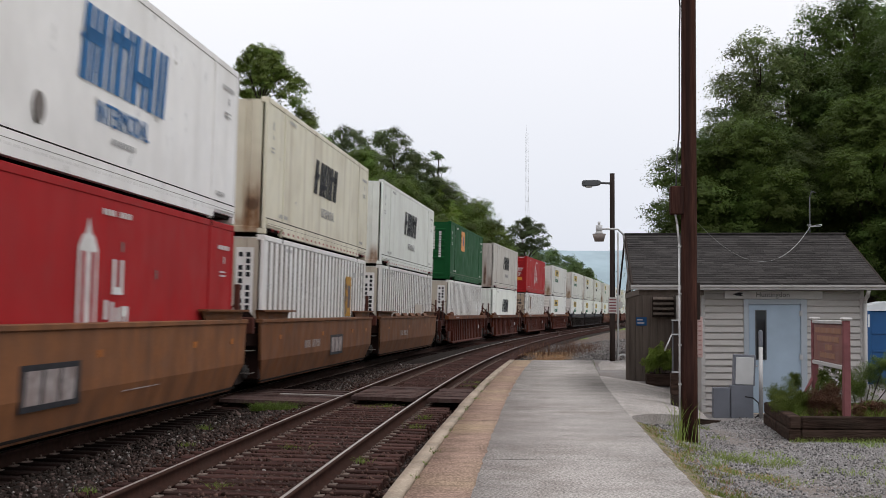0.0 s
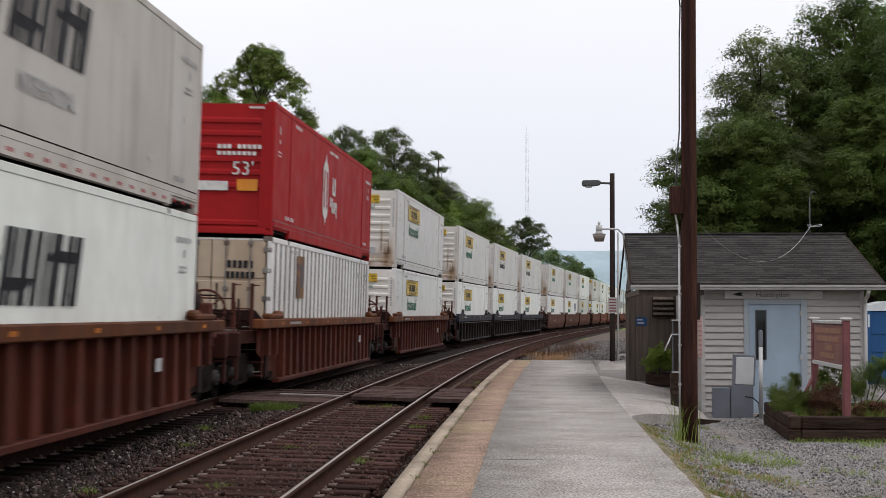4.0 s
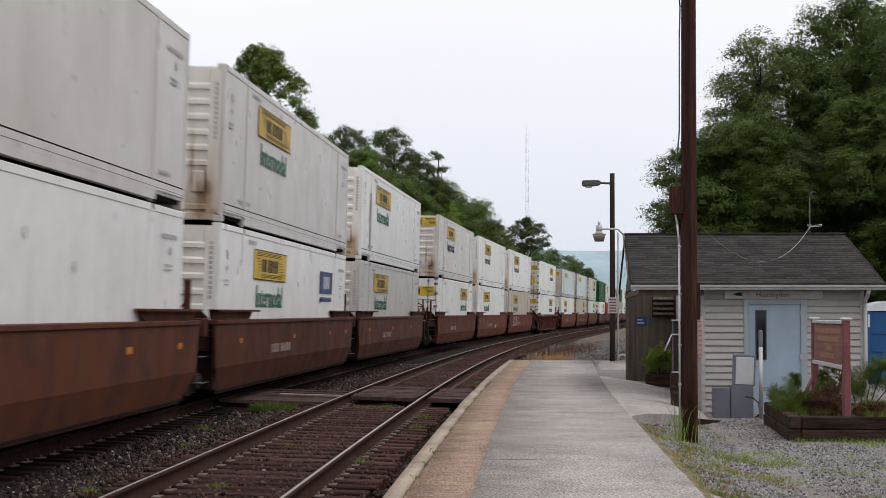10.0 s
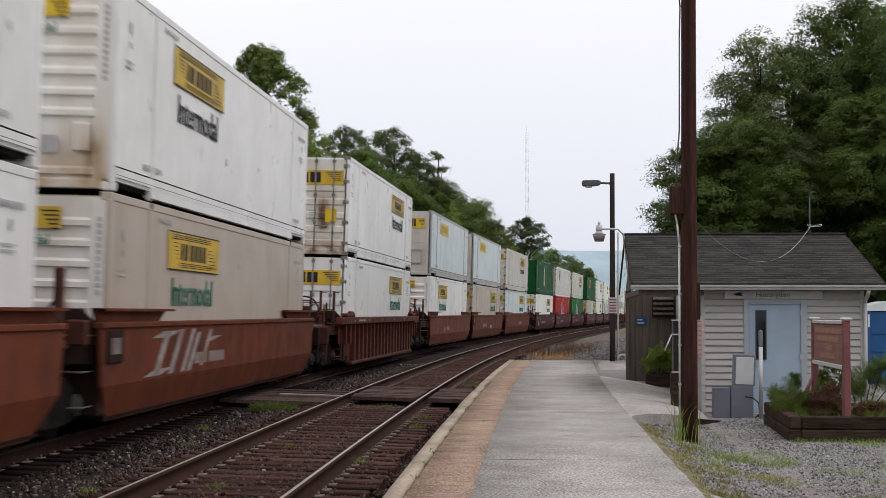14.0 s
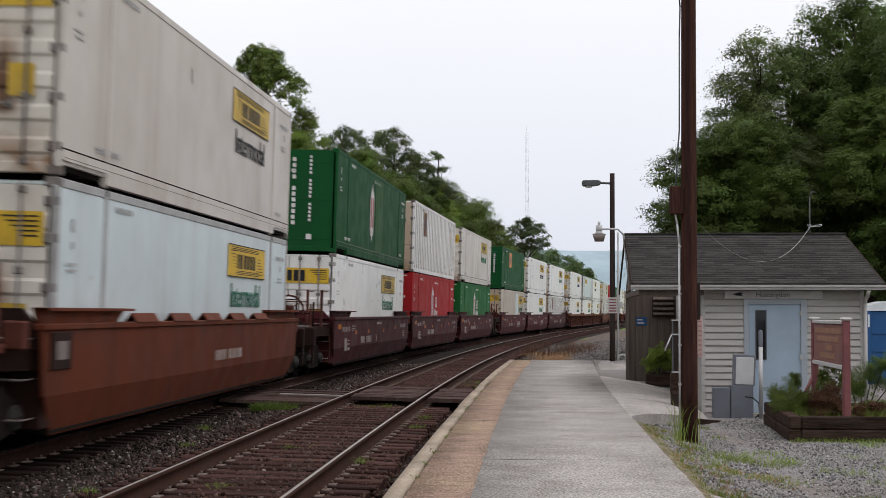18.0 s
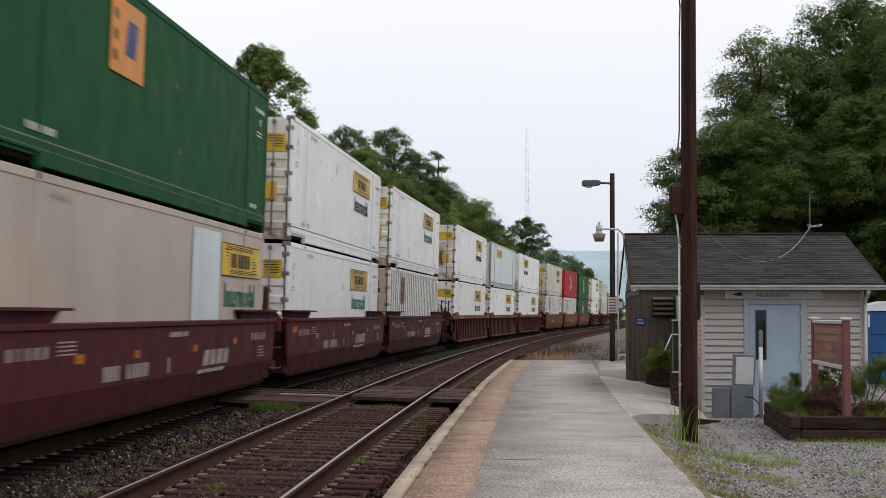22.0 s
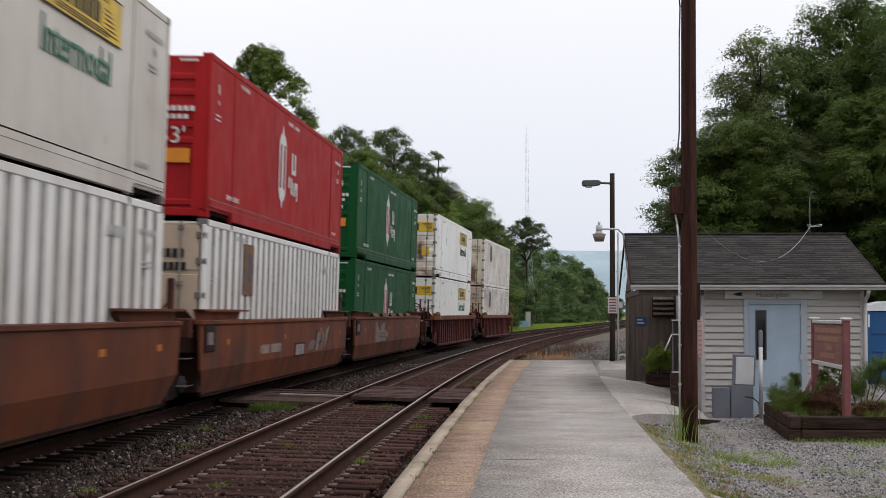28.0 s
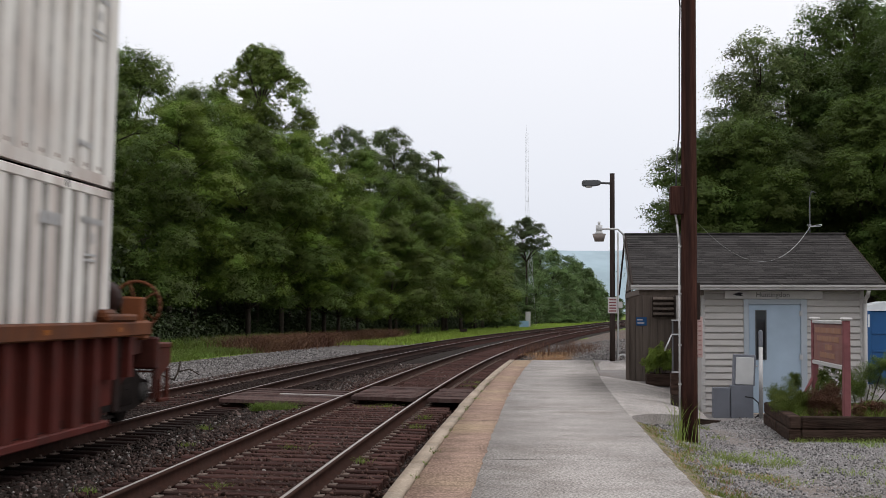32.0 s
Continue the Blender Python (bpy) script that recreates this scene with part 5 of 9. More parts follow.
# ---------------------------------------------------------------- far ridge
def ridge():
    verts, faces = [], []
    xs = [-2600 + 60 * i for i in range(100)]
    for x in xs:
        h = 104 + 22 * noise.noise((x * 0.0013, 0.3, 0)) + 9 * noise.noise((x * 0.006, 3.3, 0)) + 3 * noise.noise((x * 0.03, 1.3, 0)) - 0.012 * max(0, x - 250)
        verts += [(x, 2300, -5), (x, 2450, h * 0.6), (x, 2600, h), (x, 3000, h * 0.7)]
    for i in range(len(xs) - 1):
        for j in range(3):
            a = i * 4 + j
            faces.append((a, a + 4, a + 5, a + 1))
    tagged(new("backdrop", fast_mesh("backdrop", verts, faces, M_hill, True)), "wooded ridge on the horizon, haze in its blue-green colour", "hill", kind="structure")


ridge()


# ---------------------------------------------------------------- the train
CL, CW, CH = 8.075, 1.295, 2.896      # half length, half width and height of a 53-foot container
SHARED = {}


def shared(key, make, material):
    """A mesh that is made once for each shape and material."""
    k = (key, material.name)
    if k not in SHARED:
        bm = bmesh.new()
        make(bm)
        SHARED[k] = mesh_of(bm, key if isinstance(key, str) else key[0], material)
        # recessed faces get a greyer paint than the flats, paler on upper containers
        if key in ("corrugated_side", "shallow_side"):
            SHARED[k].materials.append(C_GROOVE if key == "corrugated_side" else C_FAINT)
    return SHARED[k]


def paint(name, base, dirt, amt=0.4, streak=0.4, rough=0.5, dirt_scale=0.5, lo=0.5):
    return mat(name, base, rough, 0.05, 3.0, dirt=dirt, dirt_amt=amt, dirt_scale=dirt_scale, rand=0.05, streak=dirt, streak_amt=streak, streak_lo=lo, bump=0.002, bscale=5)


GRIME = (0.36, 0.33, 0.3)
C_WHITE = paint("white_container_paint", (0.76, 0.74, 0.725), GRIME, 0.25, 0.2, 0.36)
C_GREYWHITE = paint("dulled_white_container_paint", (0.54, 0.505, 0.48), (0.34, 0.29, 0.26), 0.35, 0.28, 0.36)
C_BEIGE = paint("beige_container_paint", (0.54, 0.495, 0.45), (0.28, 0.21, 0.16), 0.4, 0.45, 0.4)
C_TAN = paint("tan_container_paint", (0.45, 0.375, 0.31), (0.27, 0.2, 0.15), 0.35, 0.4, 0.4)
C_CREAM = paint("cream_container_paint", (0.66, 0.62, 0.49), (0.25, 0.17, 0.1), 0.35, 0.5)
C_GREY = paint("warm_grey_container_paint", (0.47, 0.435, 0.40), (0.22, 0.17, 0.14), 0.4, 0.55)
C_MINT = paint("greenish_white_container_paint", (0.73, 0.75, 0.70), GRIME, 0.25, 0.3)
C_BLUE = paint("pale_blue_grey_aluminium", (0.55, 0.62, 0.64), (0.36, 0.36, 0.35), 0.35, 0.4, 0.4)
C_RED = paint("red_container_paint", (0.33, 0.015, 0.017), (0.2, 0.012, 0.014), 0.4, 0.35, 0.66)
C_GREEN = paint("green_container_paint", (0.006, 0.068, 0.019), (0.009, 0.052, 0.02), 0.4, 0.4, 0.66)
C_LEAF = paint("bright_green_container_paint", (0.012, 0.105, 0.024), (0.012, 0.08, 0.024), 0.4, 0.4, 0.66)
C_PALEGREEN = paint("faded_green_paint", (0.028, 0.092, 0.03), (0.03, 0.075, 0.03), 0.5, 0.5, 0.66)
C_CORR = paint("white_corrugated_steel_paint", (0.72, 0.70, 0.685), (0.36, 0.29, 0.24), 0.35, 0.3, 0.4)
C_CORRD = paint("stained_corrugated_steel_paint", (0.72, 0.69, 0.65), (0.25, 0.14, 0.095), 0.5, 0.6)
C_GROOVE = mat("dark_grey_groove_paint", (0.27, 0.255, 0.235), 0.8, 0.25, 4, dirt=(0.14, 0.11, 0.09), dirt_amt=0.6, dirt_scale=1.0)
C_FAINT = mat("light_grey_groove_paint", (0.47, 0.445, 0.42), 0.7, 0.2, 4, dirt=(0.3, 0.24, 0.2), dirt_amt=0.5, dirt_scale=1.0)
M_slot = mat("faint_grey_slot", (0.53, 0.51, 0.49), 0.6, 0.2, 6)


def stained(name, base, rust, runs, foot=0.5, foot_amt=0.6, all_over=0.2, dark=(0.05, 0.025, 0.015)):
    """End paint with rust that has run down from fittings, and road dirt thrown up from below.
    runs: place across the end, half width, lower and upper height, strength."""
    m = paint(name, base, rust, all_over, 0.35, 0.5, 0.9)
    n, l = m.node_tree.nodes, m.node_tree.links
    bs = n["Principled BSDF"]
    col = bs.inputs["Base Color"].links[0].from_socket
    co = n.new("ShaderNodeTexCoord")
    sep = n.new("ShaderNodeSeparateXYZ")
    l.new(co.outputs["Object"], sep.inputs[0])
    stretch = n.new("ShaderNodeVectorMath")
    stretch.operation = "MULTIPLY"
    stretch.inputs[1].default_value = (5.0, 5.0, 0.9)
    l.new(co.outputs["Object"], stretch.inputs[0])
    nz = n.new("ShaderNodeTexNoise")
    nz.inputs["Scale"].default_value, nz.inputs["Detail"].default_value = 1.0, 6.0
    l.new(stretch.outputs[0], nz.inputs["Vector"])
    nf = n.new("ShaderNodeTexNoise")
    nf.inputs["Scale"].default_value, nf.inputs["Detail"].default_value = 3.5, 7.0
    l.new(co.outputs["Object"], nf.inputs["Vector"])

    def calc(op, a, b):
        x = n.new("ShaderNodeMath")
        x.operation = op
        x.use_clamp = op == "MULTIPLY"
        for key, v in ((0, a), (1, b)):
            if hasattr(v, "is_output"):
                l.new(v, x.inputs[key])
            else:
                x.inputs[key].default_value = v
        return x.outputs[0]

    def fade(src, a, b, lo, hi):
        r = n.new("ShaderNodeMapRange")
        r.interpolation_type = "SMOOTHSTEP"
        for key, v in zip(("From Min", "From Max", "To Min", "To Max"), (a, b, lo, hi)):
            r.inputs[key].default_value = v
        l.new(src, r.inputs["Value"])
        return r.outputs[0]

    def over(mask, tone):
        nonlocal col
        x = n.new("ShaderNodeMix")
        x.data_type = "RGBA"
        l.new(mask, x.inputs["Factor"])
        l.new(col, x.inputs["A"])
        x.inputs["B"].default_value = (*tone, 1)
        col = x.outputs["Result"]

    X, Z = sep.outputs["X"], sep.outputs["Z"]
    for x0, half, z0, z1, amt in runs:
        across = fade(calc("ABSOLUTE", calc("SUBTRACT", X, x0), 0.0), 0.15 * half, half, 1.0, 0.0)
        tall = calc("MULTIPLY", fade(Z, z0 - 0.15, z0 + 0.12, 0.0, 1.0), fade(Z, z1 - 0.7 * (z1 - z0), z1, 1.0, 0.0))
        mask = calc("MULTIPLY", calc("MULTIPLY", across, tall), fade(nz.outputs["Fac"], 0.3, 0.58, 0.25, amt))
        over(mask, rust)
        over(calc("MULTIPLY", fade(mask, 0.35, 0.95, 0.0, 0.75), fade(nf.outputs["Fac"], 0.4, 0.6, 0.3, 1.0)), dark)
    if foot:
        low = fade(Z, 0.1, foot, 1.0, 0.0)
        over(calc("MULTIPLY", low, fade(nf.outputs["Fac"], 0.32, 0.62, 0.25, foot_amt)), rust)
    l.new(col, bs.inputs["Base Color"])
    return m


RUST = (0.24, 0.12, 0.055)
E_NOSE = stained("road_stained_white_end", (0.73, 0.70, 0.665), (0.4, 0.27, 0.15), [(1.0, 0.3, 0.05, 1.2, 0.8), (-1.05, 0.25, 0.05, 1.0, 0.7)], 0.95, 0.8)
E_NOSEG = stained("road_stained_dull_end", (0.65, 0.615, 0.58), (0.3, 0.19, 0.105), [(0.95, 0.3, 0.05, 1.5, 0.9), (-1.05, 0.3, 0.05, 1.3, 0.9), (0.7, 0.08, 0.6, 2.1, 0.7)], 0.9, 0.8)
E_DOOR = stained("rust_run_white_door", (0.66, 0.62, 0.555), RUST, [(0.55, 0.3, 0.75, 2.2, 1.0), (-0.55, 0.35, 0.5, 2.0, 0.9), (-1.0, 0.3, 0.3, 1.6, 0.8)], 0.75, 0.9)
E_DOORB = stained("rust_run_tan_door", (0.46, 0.365, 0.275), RUST, [(0.6, 0.24, 0.35, 1.7, 0.9), (-0.62, 0.26, 0.35, 2.0, 0.9), (-1.05, 0.2, 0.3, 1.4, 0.9)], 0.6, 0.85)
E_OLD = stained("rust_run_cream_door", (0.60, 0.53, 0.42), RUST, [(0.62, 0.3, 0.22, 1.75, 1.2), (-0.62, 0.3, 0.2, 2.0, 1.2), (-1.05, 0.2, 0.3, 1.4, 0.9)], 0.55, 0.85)
E_CLEAN = stained("lightly_soiled_white_door", (0.73, 0.715, 0.70), (0.4, 0.34, 0.28), [(0.6, 0.3, 0.4, 1.8, 0.35)], 0.6, 0.45, 0.15)
E_CREAM = stained("rusty_cream_end", (0.62, 0.57, 0.45), RUST, [(1.0, 0.32, 0.05, 1.55, 1.1), (0.5, 0.25, 0.05, 0.6, 0.8), (-0.6, 0.3, 0.1, 1.0, 0.7)], 0.5, 0.8)
E_MINT = stained("rust_spotted_pale_end", (0.70, 0.71, 0.66), RUST, [(1.02, 0.24, 0.05, 0.8, 1.0), (-0.6, 0.3, 0.1, 0.7, 0.5)], 0.35, 0.6)
E_GREY = stained("rust_run_grey_end", (0.44, 0.405, 0.37), (0.16, 0.08, 0.05), [(0.72, 0.14, 0.2, 2.1, 1.1), (0.1, 0.2, 0.1, 0.9, 0.6), (1.05, 0.2, 0.05, 1.0, 0.8)], 0.4, 0.6)
E_FOLD = stained("brown_stained_folded_end", (0.52, 0.46, 0.38), (0.2, 0.12, 0.075), [(0.3, 0.4, 0.1, 2.6, 0.9), (-0.6, 0.5, 0.1, 2.2, 0.8)], 0.6, 0.7)


def flat(bm, y0, y1, z0, z1, x=CW + 0.004, lean=0.0, t=0.004):
    """A thin raised mark on a container's flank; lean: how far its top is shifted."""
    v = [bm.verts.new(c) for c in ((x, y0, z0), (x, y1, z0), (x, y1 + lean, z1), (x, y0 + lean, z1), (x + t, y0, z0), (x + t, y1, z0), (x + t, y1 + lean, z1), (x + t, y0 + lean, z1))]
    for f in ((3, 2, 1, 0), (4, 5, 6, 7), (0, 1, 5, 4), (1, 2, 6, 5), (2, 3, 7, 6), (3, 0, 4, 7)):
        bm.faces.new([v[i] for i in f])


def endmark(bm, x0, x1, z0, z1, y=-CL - 0.006, t=0.004):
    box(bm, x0, x1, y - t, y, z0, z1)


# ---- flanks
def side_smooth(bm):
    box(bm, 1.22, CW - 0.012, -CL + 0.12, CL - 0.12, 0.14, CH - 0.07)


def side_corrugated(bm):
    y, pts = -CL + 0.14, []
    while y < CL - 0.5:
        pts += [(CW - 0.012, y), (CW - 0.012, y + 0.36), (CW - 0.062, y + 0.41), (CW - 0.062, y + 0.535)]
        y += 0.58
    pts += [(CW - 0.012, y), (CW - 0.012, CL - 0.12)]
    ring = [(p[0], p[1]) for p in pts] + [(1.15, CL - 0.12), (1.15, -CL + 0.12)]
    lo = [bm.verts.new((p[0], p[1], 0.14)) for p in ring]
    hi = [bm.verts.new((p[0], p[1], CH - 0.07)) for p in ring]
    k = len(ring)
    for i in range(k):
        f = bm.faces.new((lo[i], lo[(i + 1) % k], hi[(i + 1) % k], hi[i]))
        # recessed and sloping faces take the groove paint
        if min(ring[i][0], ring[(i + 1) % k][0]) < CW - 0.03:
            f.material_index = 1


def nose_ribbed(bm):
    """The closed end: level bars pressed out of it above a plain lower panel."""
    pts, z = [(-CL + 0.045, 0.14), (-CL + 0.045, 0.2), (-CL + 0.006, 0.215), (-CL + 0.006, 0.29), (-CL + 0.045, 0.325)], 0.86
    while z < CH - 0.62:
        pts += [(-CL + 0.045, z + 0.15), (-CL + 0.004, z + 0.16), (-CL + 0.004, z + 0.235), (-CL + 0.045, z + 0.275)]
        z += 0.282
    pts += [(-CL + 0.04, CH - 0.07), (-CL + 0.12, CH - 0.07), (-CL + 0.12, 0.14)]
    prism(bm, pts, "x", -CW + 0.1, CW - 0.1)


def corner_panel(bm):
    """The flat upright strip beside a corner post of a ribbed end."""
    bevel_box(bm, CW - 0.3, CW - 0.07, -CL - 0.001, -CL + 0.1, 0.15, CH - 0.09, 0.006)


def far_corner_panel(bm):
    bevel_box(bm, 0.07 - CW, 0.3 - CW, -CL - 0.001, -CL + 0.1, 0.15, CH - 0.09, 0.006)


def nose_plain(bm):
    pts = [(-CL + 0.03, 0.14)]
    for z in (0.35, 1.45, 2.5):
        pts += [(-CL + 0.03, z), (-CL + 0.022, z + 0.004), (-CL + 0.022, z + 0.012), (-CL + 0.03, z + 0.016)]
    pts += [(-CL + 0.03, CH - 0.07), (-CL + 0.12, CH - 0.07), (-CL + 0.12, 0.14)]
    prism(bm, pts, "x", -CW + 0.13, CW - 0.13)


def nose_upright(bm):
    """A closed end with upright folds."""
    x, pts = -CW + 0.13, []
    while x < CW - 0.4:
        pts += [(x, -CL + 0.02), (x + 0.16, -CL + 0.02), (x + 0.19, -CL + 0.06), (x + 0.27, -CL + 0.06)]
        x += 0.3
    pts += [(x, -CL + 0.02), (CW - 0.13, -CL + 0.02), (CW - 0.13, -CL + 0.12), (-CW + 0.13, -CL + 0.12)]
    lo = [bm.verts.new((p[0], p[1], 0.14)) for p in pts]
    hi = [bm.verts.new((p[0], p[1], CH - 0.07)) for p in pts]
    k = len(pts)
    for i in range(k):
        bm.faces.new((lo[i], lo[(i + 1) % k], hi[(i + 1) % k], hi[i]))


def door_leaf(bm):
    """One leaf of the doors, pressed into level panels."""
    pts, z = [(-CL + 0.09, 0.16), (-CL + 0.03, 0.16)], 0.22
    while z < CH - 0.5:
        pts += [(-CL + 0.03, z + 0.02), (-CL + 0.002, z + 0.06), (-CL + 0.002, z + 0.2), (-CL + 0.03, z + 0.24)]
        z += 0.4
    pts += [(-CL + 0.03, CH - 0.1), (-CL + 0.09, CH - 0.1)]
    prism(bm, pts, "x", 0.012, CW - 0.12)


def flat_leaf(bm):
    """One leaf of smooth steel doors with two shallow folds."""
    pts = [(-CL + 0.09, 0.16), (-CL + 0.01, 0.16), (-CL + 0.01, 0.98), (-CL + 0.03, 1.0), (-CL + 0.03, 1.06), (-CL + 0.01, 1.08), (-CL + 0.01, 1.9), (-CL + 0.03, 1.92), (-CL + 0.03, 1.98), (-CL + 0.01, 2.0), (-CL + 0.01, CH - 0.1), (-CL + 0.09, CH - 0.1)]
    prism(bm, pts, "x", 0.012, CW - 0.12)


def lock_rod(bm):
    tube(bm, (0, -CL - 0.035, 0.12), (0, -CL - 0.035, CH - 0.06), 0.019, sides=8)
    for z in (0.16, 0.95, 1.75, CH - 0.16):
        bevel_box(bm, -0.05, 0.05, -CL - 0.062, -CL - 0.004, z - 0.045, z + 0.045, 0.01)


def lock_handle(bm):
    bevel_box(bm, -0.02, 0.36, -CL - 0.075, -CL - 0.05, 0.83, 0.87, 0.008)
    box(bm, 0.3, 0.36, -CL - 0.06, -CL - 0.004, 0.8, 0.9)


def hinge(bm):
    bevel_box(bm, CW - 0.17, CW + 0.006, -CL - 0.02, -CL + 0.06, -0.06, 0.06, 0.012)


def corner_post(bm):
    bevel_box(bm, -0.075, 0.0, -0.02, 0.11, 0.1, CH - 0.1, 0.012)


def lifting_post(bm):
    bevel_box(bm, CW - 0.03, CW + 0.006, -0.06, 0.06, 0.05, CH - 0.04, 0.006)
    bevel_box(bm, CW - 0.06, CW + 0.004, -0.1, 0.1, CH - 0.13, CH, 0.01)
    bevel_box(bm, CW - 0.06, CW + 0.004, -0.1, 0.1, 0.0, 0.13, 0.01)


def top_rail(bm):
    bevel_box(bm, CW - 0.07, CW + 0.001, -CL + 0.1, CL - 0.1, CH - 0.12, CH - 0.004, 0.012)


def bottom_rail(bm):
    """The deep rail between the lifting posts, cut away under the overhanging ends."""
    e = CL - 0.1
    prism(bm, [(-e, 0.19), (-6.16, 0.19), (-6.16, 0.036), (6.16, 0.036), (6.16, 0.19), (e, 0.19), (e, 0.32), (-e, 0.32)], "x", CW - 0.09, CW + 0.018)


def steel_rail(bm):
    prism(bm, [(CW - 0.09, 0.015), (CW + 0.004, 0.015), (CW + 0.004, 0.16), (CW - 0.09, 0.16)], "y", -CL + 0.1, CL - 0.1)


def end_sill(bm):
    bevel_box(bm, -CW + 0.13, CW - 0.13, -CL - 0.004, -CL + 0.1, 0.02, 0.155, 0.012)


# strip that draws the shadow line above the bottom rail
def rail_line(bm):
    box(bm, CW - 0.014, CW + 0.006, -CL + 0.11, CL - 0.11, 0.322, 0.345)


# second strip, a lower line of the rail's drawn shading
def low_rail_line(bm):
    box(bm, CW + 0.016, CW + 0.02, -CL + 0.11, CL - 0.11, 0.222, 0.23)


def stack_lock(bm):
    """The dark lock that ties a container to the one below."""
    bevel_box(bm, CW - 0.1, CW + 0.012, -0.05, 0.05, -0.12, 0.07, 0.008)


def casting(bm):
    bevel_box(bm, -0.17, 0.004, -0.006, 0.17, -0.058, 0.06, 0.012)
    box(bm, 0.003, 0.007, 0.05, 0.12, -0.03, 0.03)


def roof_panel(bm):
    pts, y = [(-CL + 0.06, CH - 0.09), (-CL + 0.06, CH - 0.052)], -CL + 0.5
    while y < CL - 0.4:
        pts += [(y, CH - 0.052), (y + 0.03, CH - 0.04), (y + 0.22, CH - 0.04), (y + 0.25, CH - 0.052)]
        y += 0.6
    pts += [(CL - 0.06, CH - 0.052), (CL - 0.06, CH - 0.09)]
    prism(bm, pts[::-1], "x", -CW + 0.07, CW - 0.07)


def floor_panel(bm):
    box(bm, -CW + 0.07, CW - 0.07, -CL + 0.12, CL - 0.12, 0.08, 0.14)
    y = -CL + 0.4
    while y < CL - 0.3:
        box(bm, -CW + 0.07, CW - 0.07, y, y + 0.06, 0.055, 0.08)
        y += 0.6


MIRROR = Matrix.Rotation(math.pi, 4, "Z")
TEXT_SIDE = pose(0, 0, 0, 90, 0, 90)
TEXT_END = pose(0, 0, 0, 90, 0, 0)


def word(text, size, material, parent, m, label=""):
    k = (text, size, material.name)
    if k not in SHARED:
        SHARED[k] = text_mesh(text, size, material)
    return part("lettering", SHARED[k], material, parent, label, m)


def marks(name, key, rects, material, parent, label="", lean=0.0, end=False, flank_x=CW + 0.004):
    def make(bm):
        for a, b, c, d in rects:
            if end:
                endmark(bm, a, b, c, d)
            else:
                flat(bm, a, b, c, d, flank_x, lean)
    ob = part(name, shared(key, make, material), material, parent, label)
    if len(rects) > 1:
        tagged(ob, kind="stuff")
    return ob


# ---- signs
def sign_carrier(c, y0, dark_word):
    """The yellow board of the carrier with its dark blocks, and the green word below."""
    board = marks("sign_board", ("yellow_board", y0), [(y0, y0 + 3.6, 1.93, 2.55)], M_yellow, c, "yellow sign board with dark blocks")
    blocks = [(y0 + a, y0 + a + w, 2.1, 2.37) for a, w in ((0.8, 0.16), (1.04, 0.24), (1.44, 0.22), (1.74, 0.22), (2.04, 0.22), (2.34, 0.22))]
    blocks += [(y0, y0 + 3.6, 1.93, 1.95), (y0, y0 + 3.6, 2.53, 2.55)]
    blocks += [(y0 + 0.75, y0 + 3.0, z, z + 0.012) for z in (1.985, 2.015, 2.045)] + [(y0 + 0.3, y0 + 2.9, z, z + 0.012) for z in (2.43, 2.46, 2.49)]
    blocks += [(y0 + 0.25 + 0.06 * i, y0 + 0.62, 2.42 - 0.06 * i, 2.435 - 0.06 * i) for i in range(6)] + [(y0 + 2.8, y0 + 3.4 - 0.07 * i, 2.02 + 0.06 * i, 2.035 + 0.06 * i) for i in range(6)]
    marks("sign_marking", ("carrier_blocks", y0), blocks, M_black, board, "dark blocks on the sign", flank_x=CW + 0.009)
    word("Intermodal", 0.66, M_black if dark_word else M_greentext, c, pose(CW + 0.006, y0 + 1.75, 1.56) @ TEXT_SIDE, "green lettering" if not dark_word else "dark lettering")


def end_sign(c, x0, x1, z0, z1, with_word=False):
    board = marks("end_sign", ("end_board", x0, z0), [(x0, x1, z0, z1)], M_yellow, c, "yellow sign board on the end", end=True)
    w = x1 - x0

    def make(bm):
        for a in (0.2, 0.285, 0.4, 0.48, 0.56, 0.64):
            endmark(bm, x0 + a * w, x0 + (a + 0.06) * w, z0 + 0.06, z1 - 0.06, y=-CL - 0.011)
        for i in range(5):
            endmark(bm, x0 + (0.76 + 0.03 * i) * w, x0 + 0.97 * w, z1 - 0.07 - 0.06 * i, z1 - 0.05 - 0.06 * i, y=-CL - 0.011)
    tagged(part("sign_marking", shared(("end_blocks", x0, z0), make, M_black), M_black, board, "dark blocks on the sign"), kind="stuff")
    if with_word:
        word("Intermodal", 0.2, M_greentext, c, pose((x0 + x1) / 2, -CL - 0.006, z0 - 0.16) @ TEXT_END, "small green lettering")


def sign_bars(c, material, dim):
    """Heavy slanted dark shapes of a carrier's sign, and a fainter word below."""
    bars = [(y, y + w, 1.33, 2.2) for y, w in ((-2.1, 0.2), (-1.82, 0.16), (-1.3, 0.24), (-0.98, 0.14), (-0.72, 0.3), (-0.28, 0.22), (0.08, 0.14), (0.34, 0.34), (0.9, 0.2), (1.2, 0.26))]
    bars += [(-2.1, -1.5, 1.7, 1.86), (-1.3, -0.4, 1.5, 1.64), (0.3, 1.4, 1.86, 2.0)]
    marks("sign_marking", "slanted_bars", bars, material, c, "heavy slanted dark sign shapes", lean=0.25)
    word("INTERMODAL", 0.34, dim, c, pose(CW + 0.006, 0.15, 0.9) @ TEXT_SIDE, "thin dark lettering")


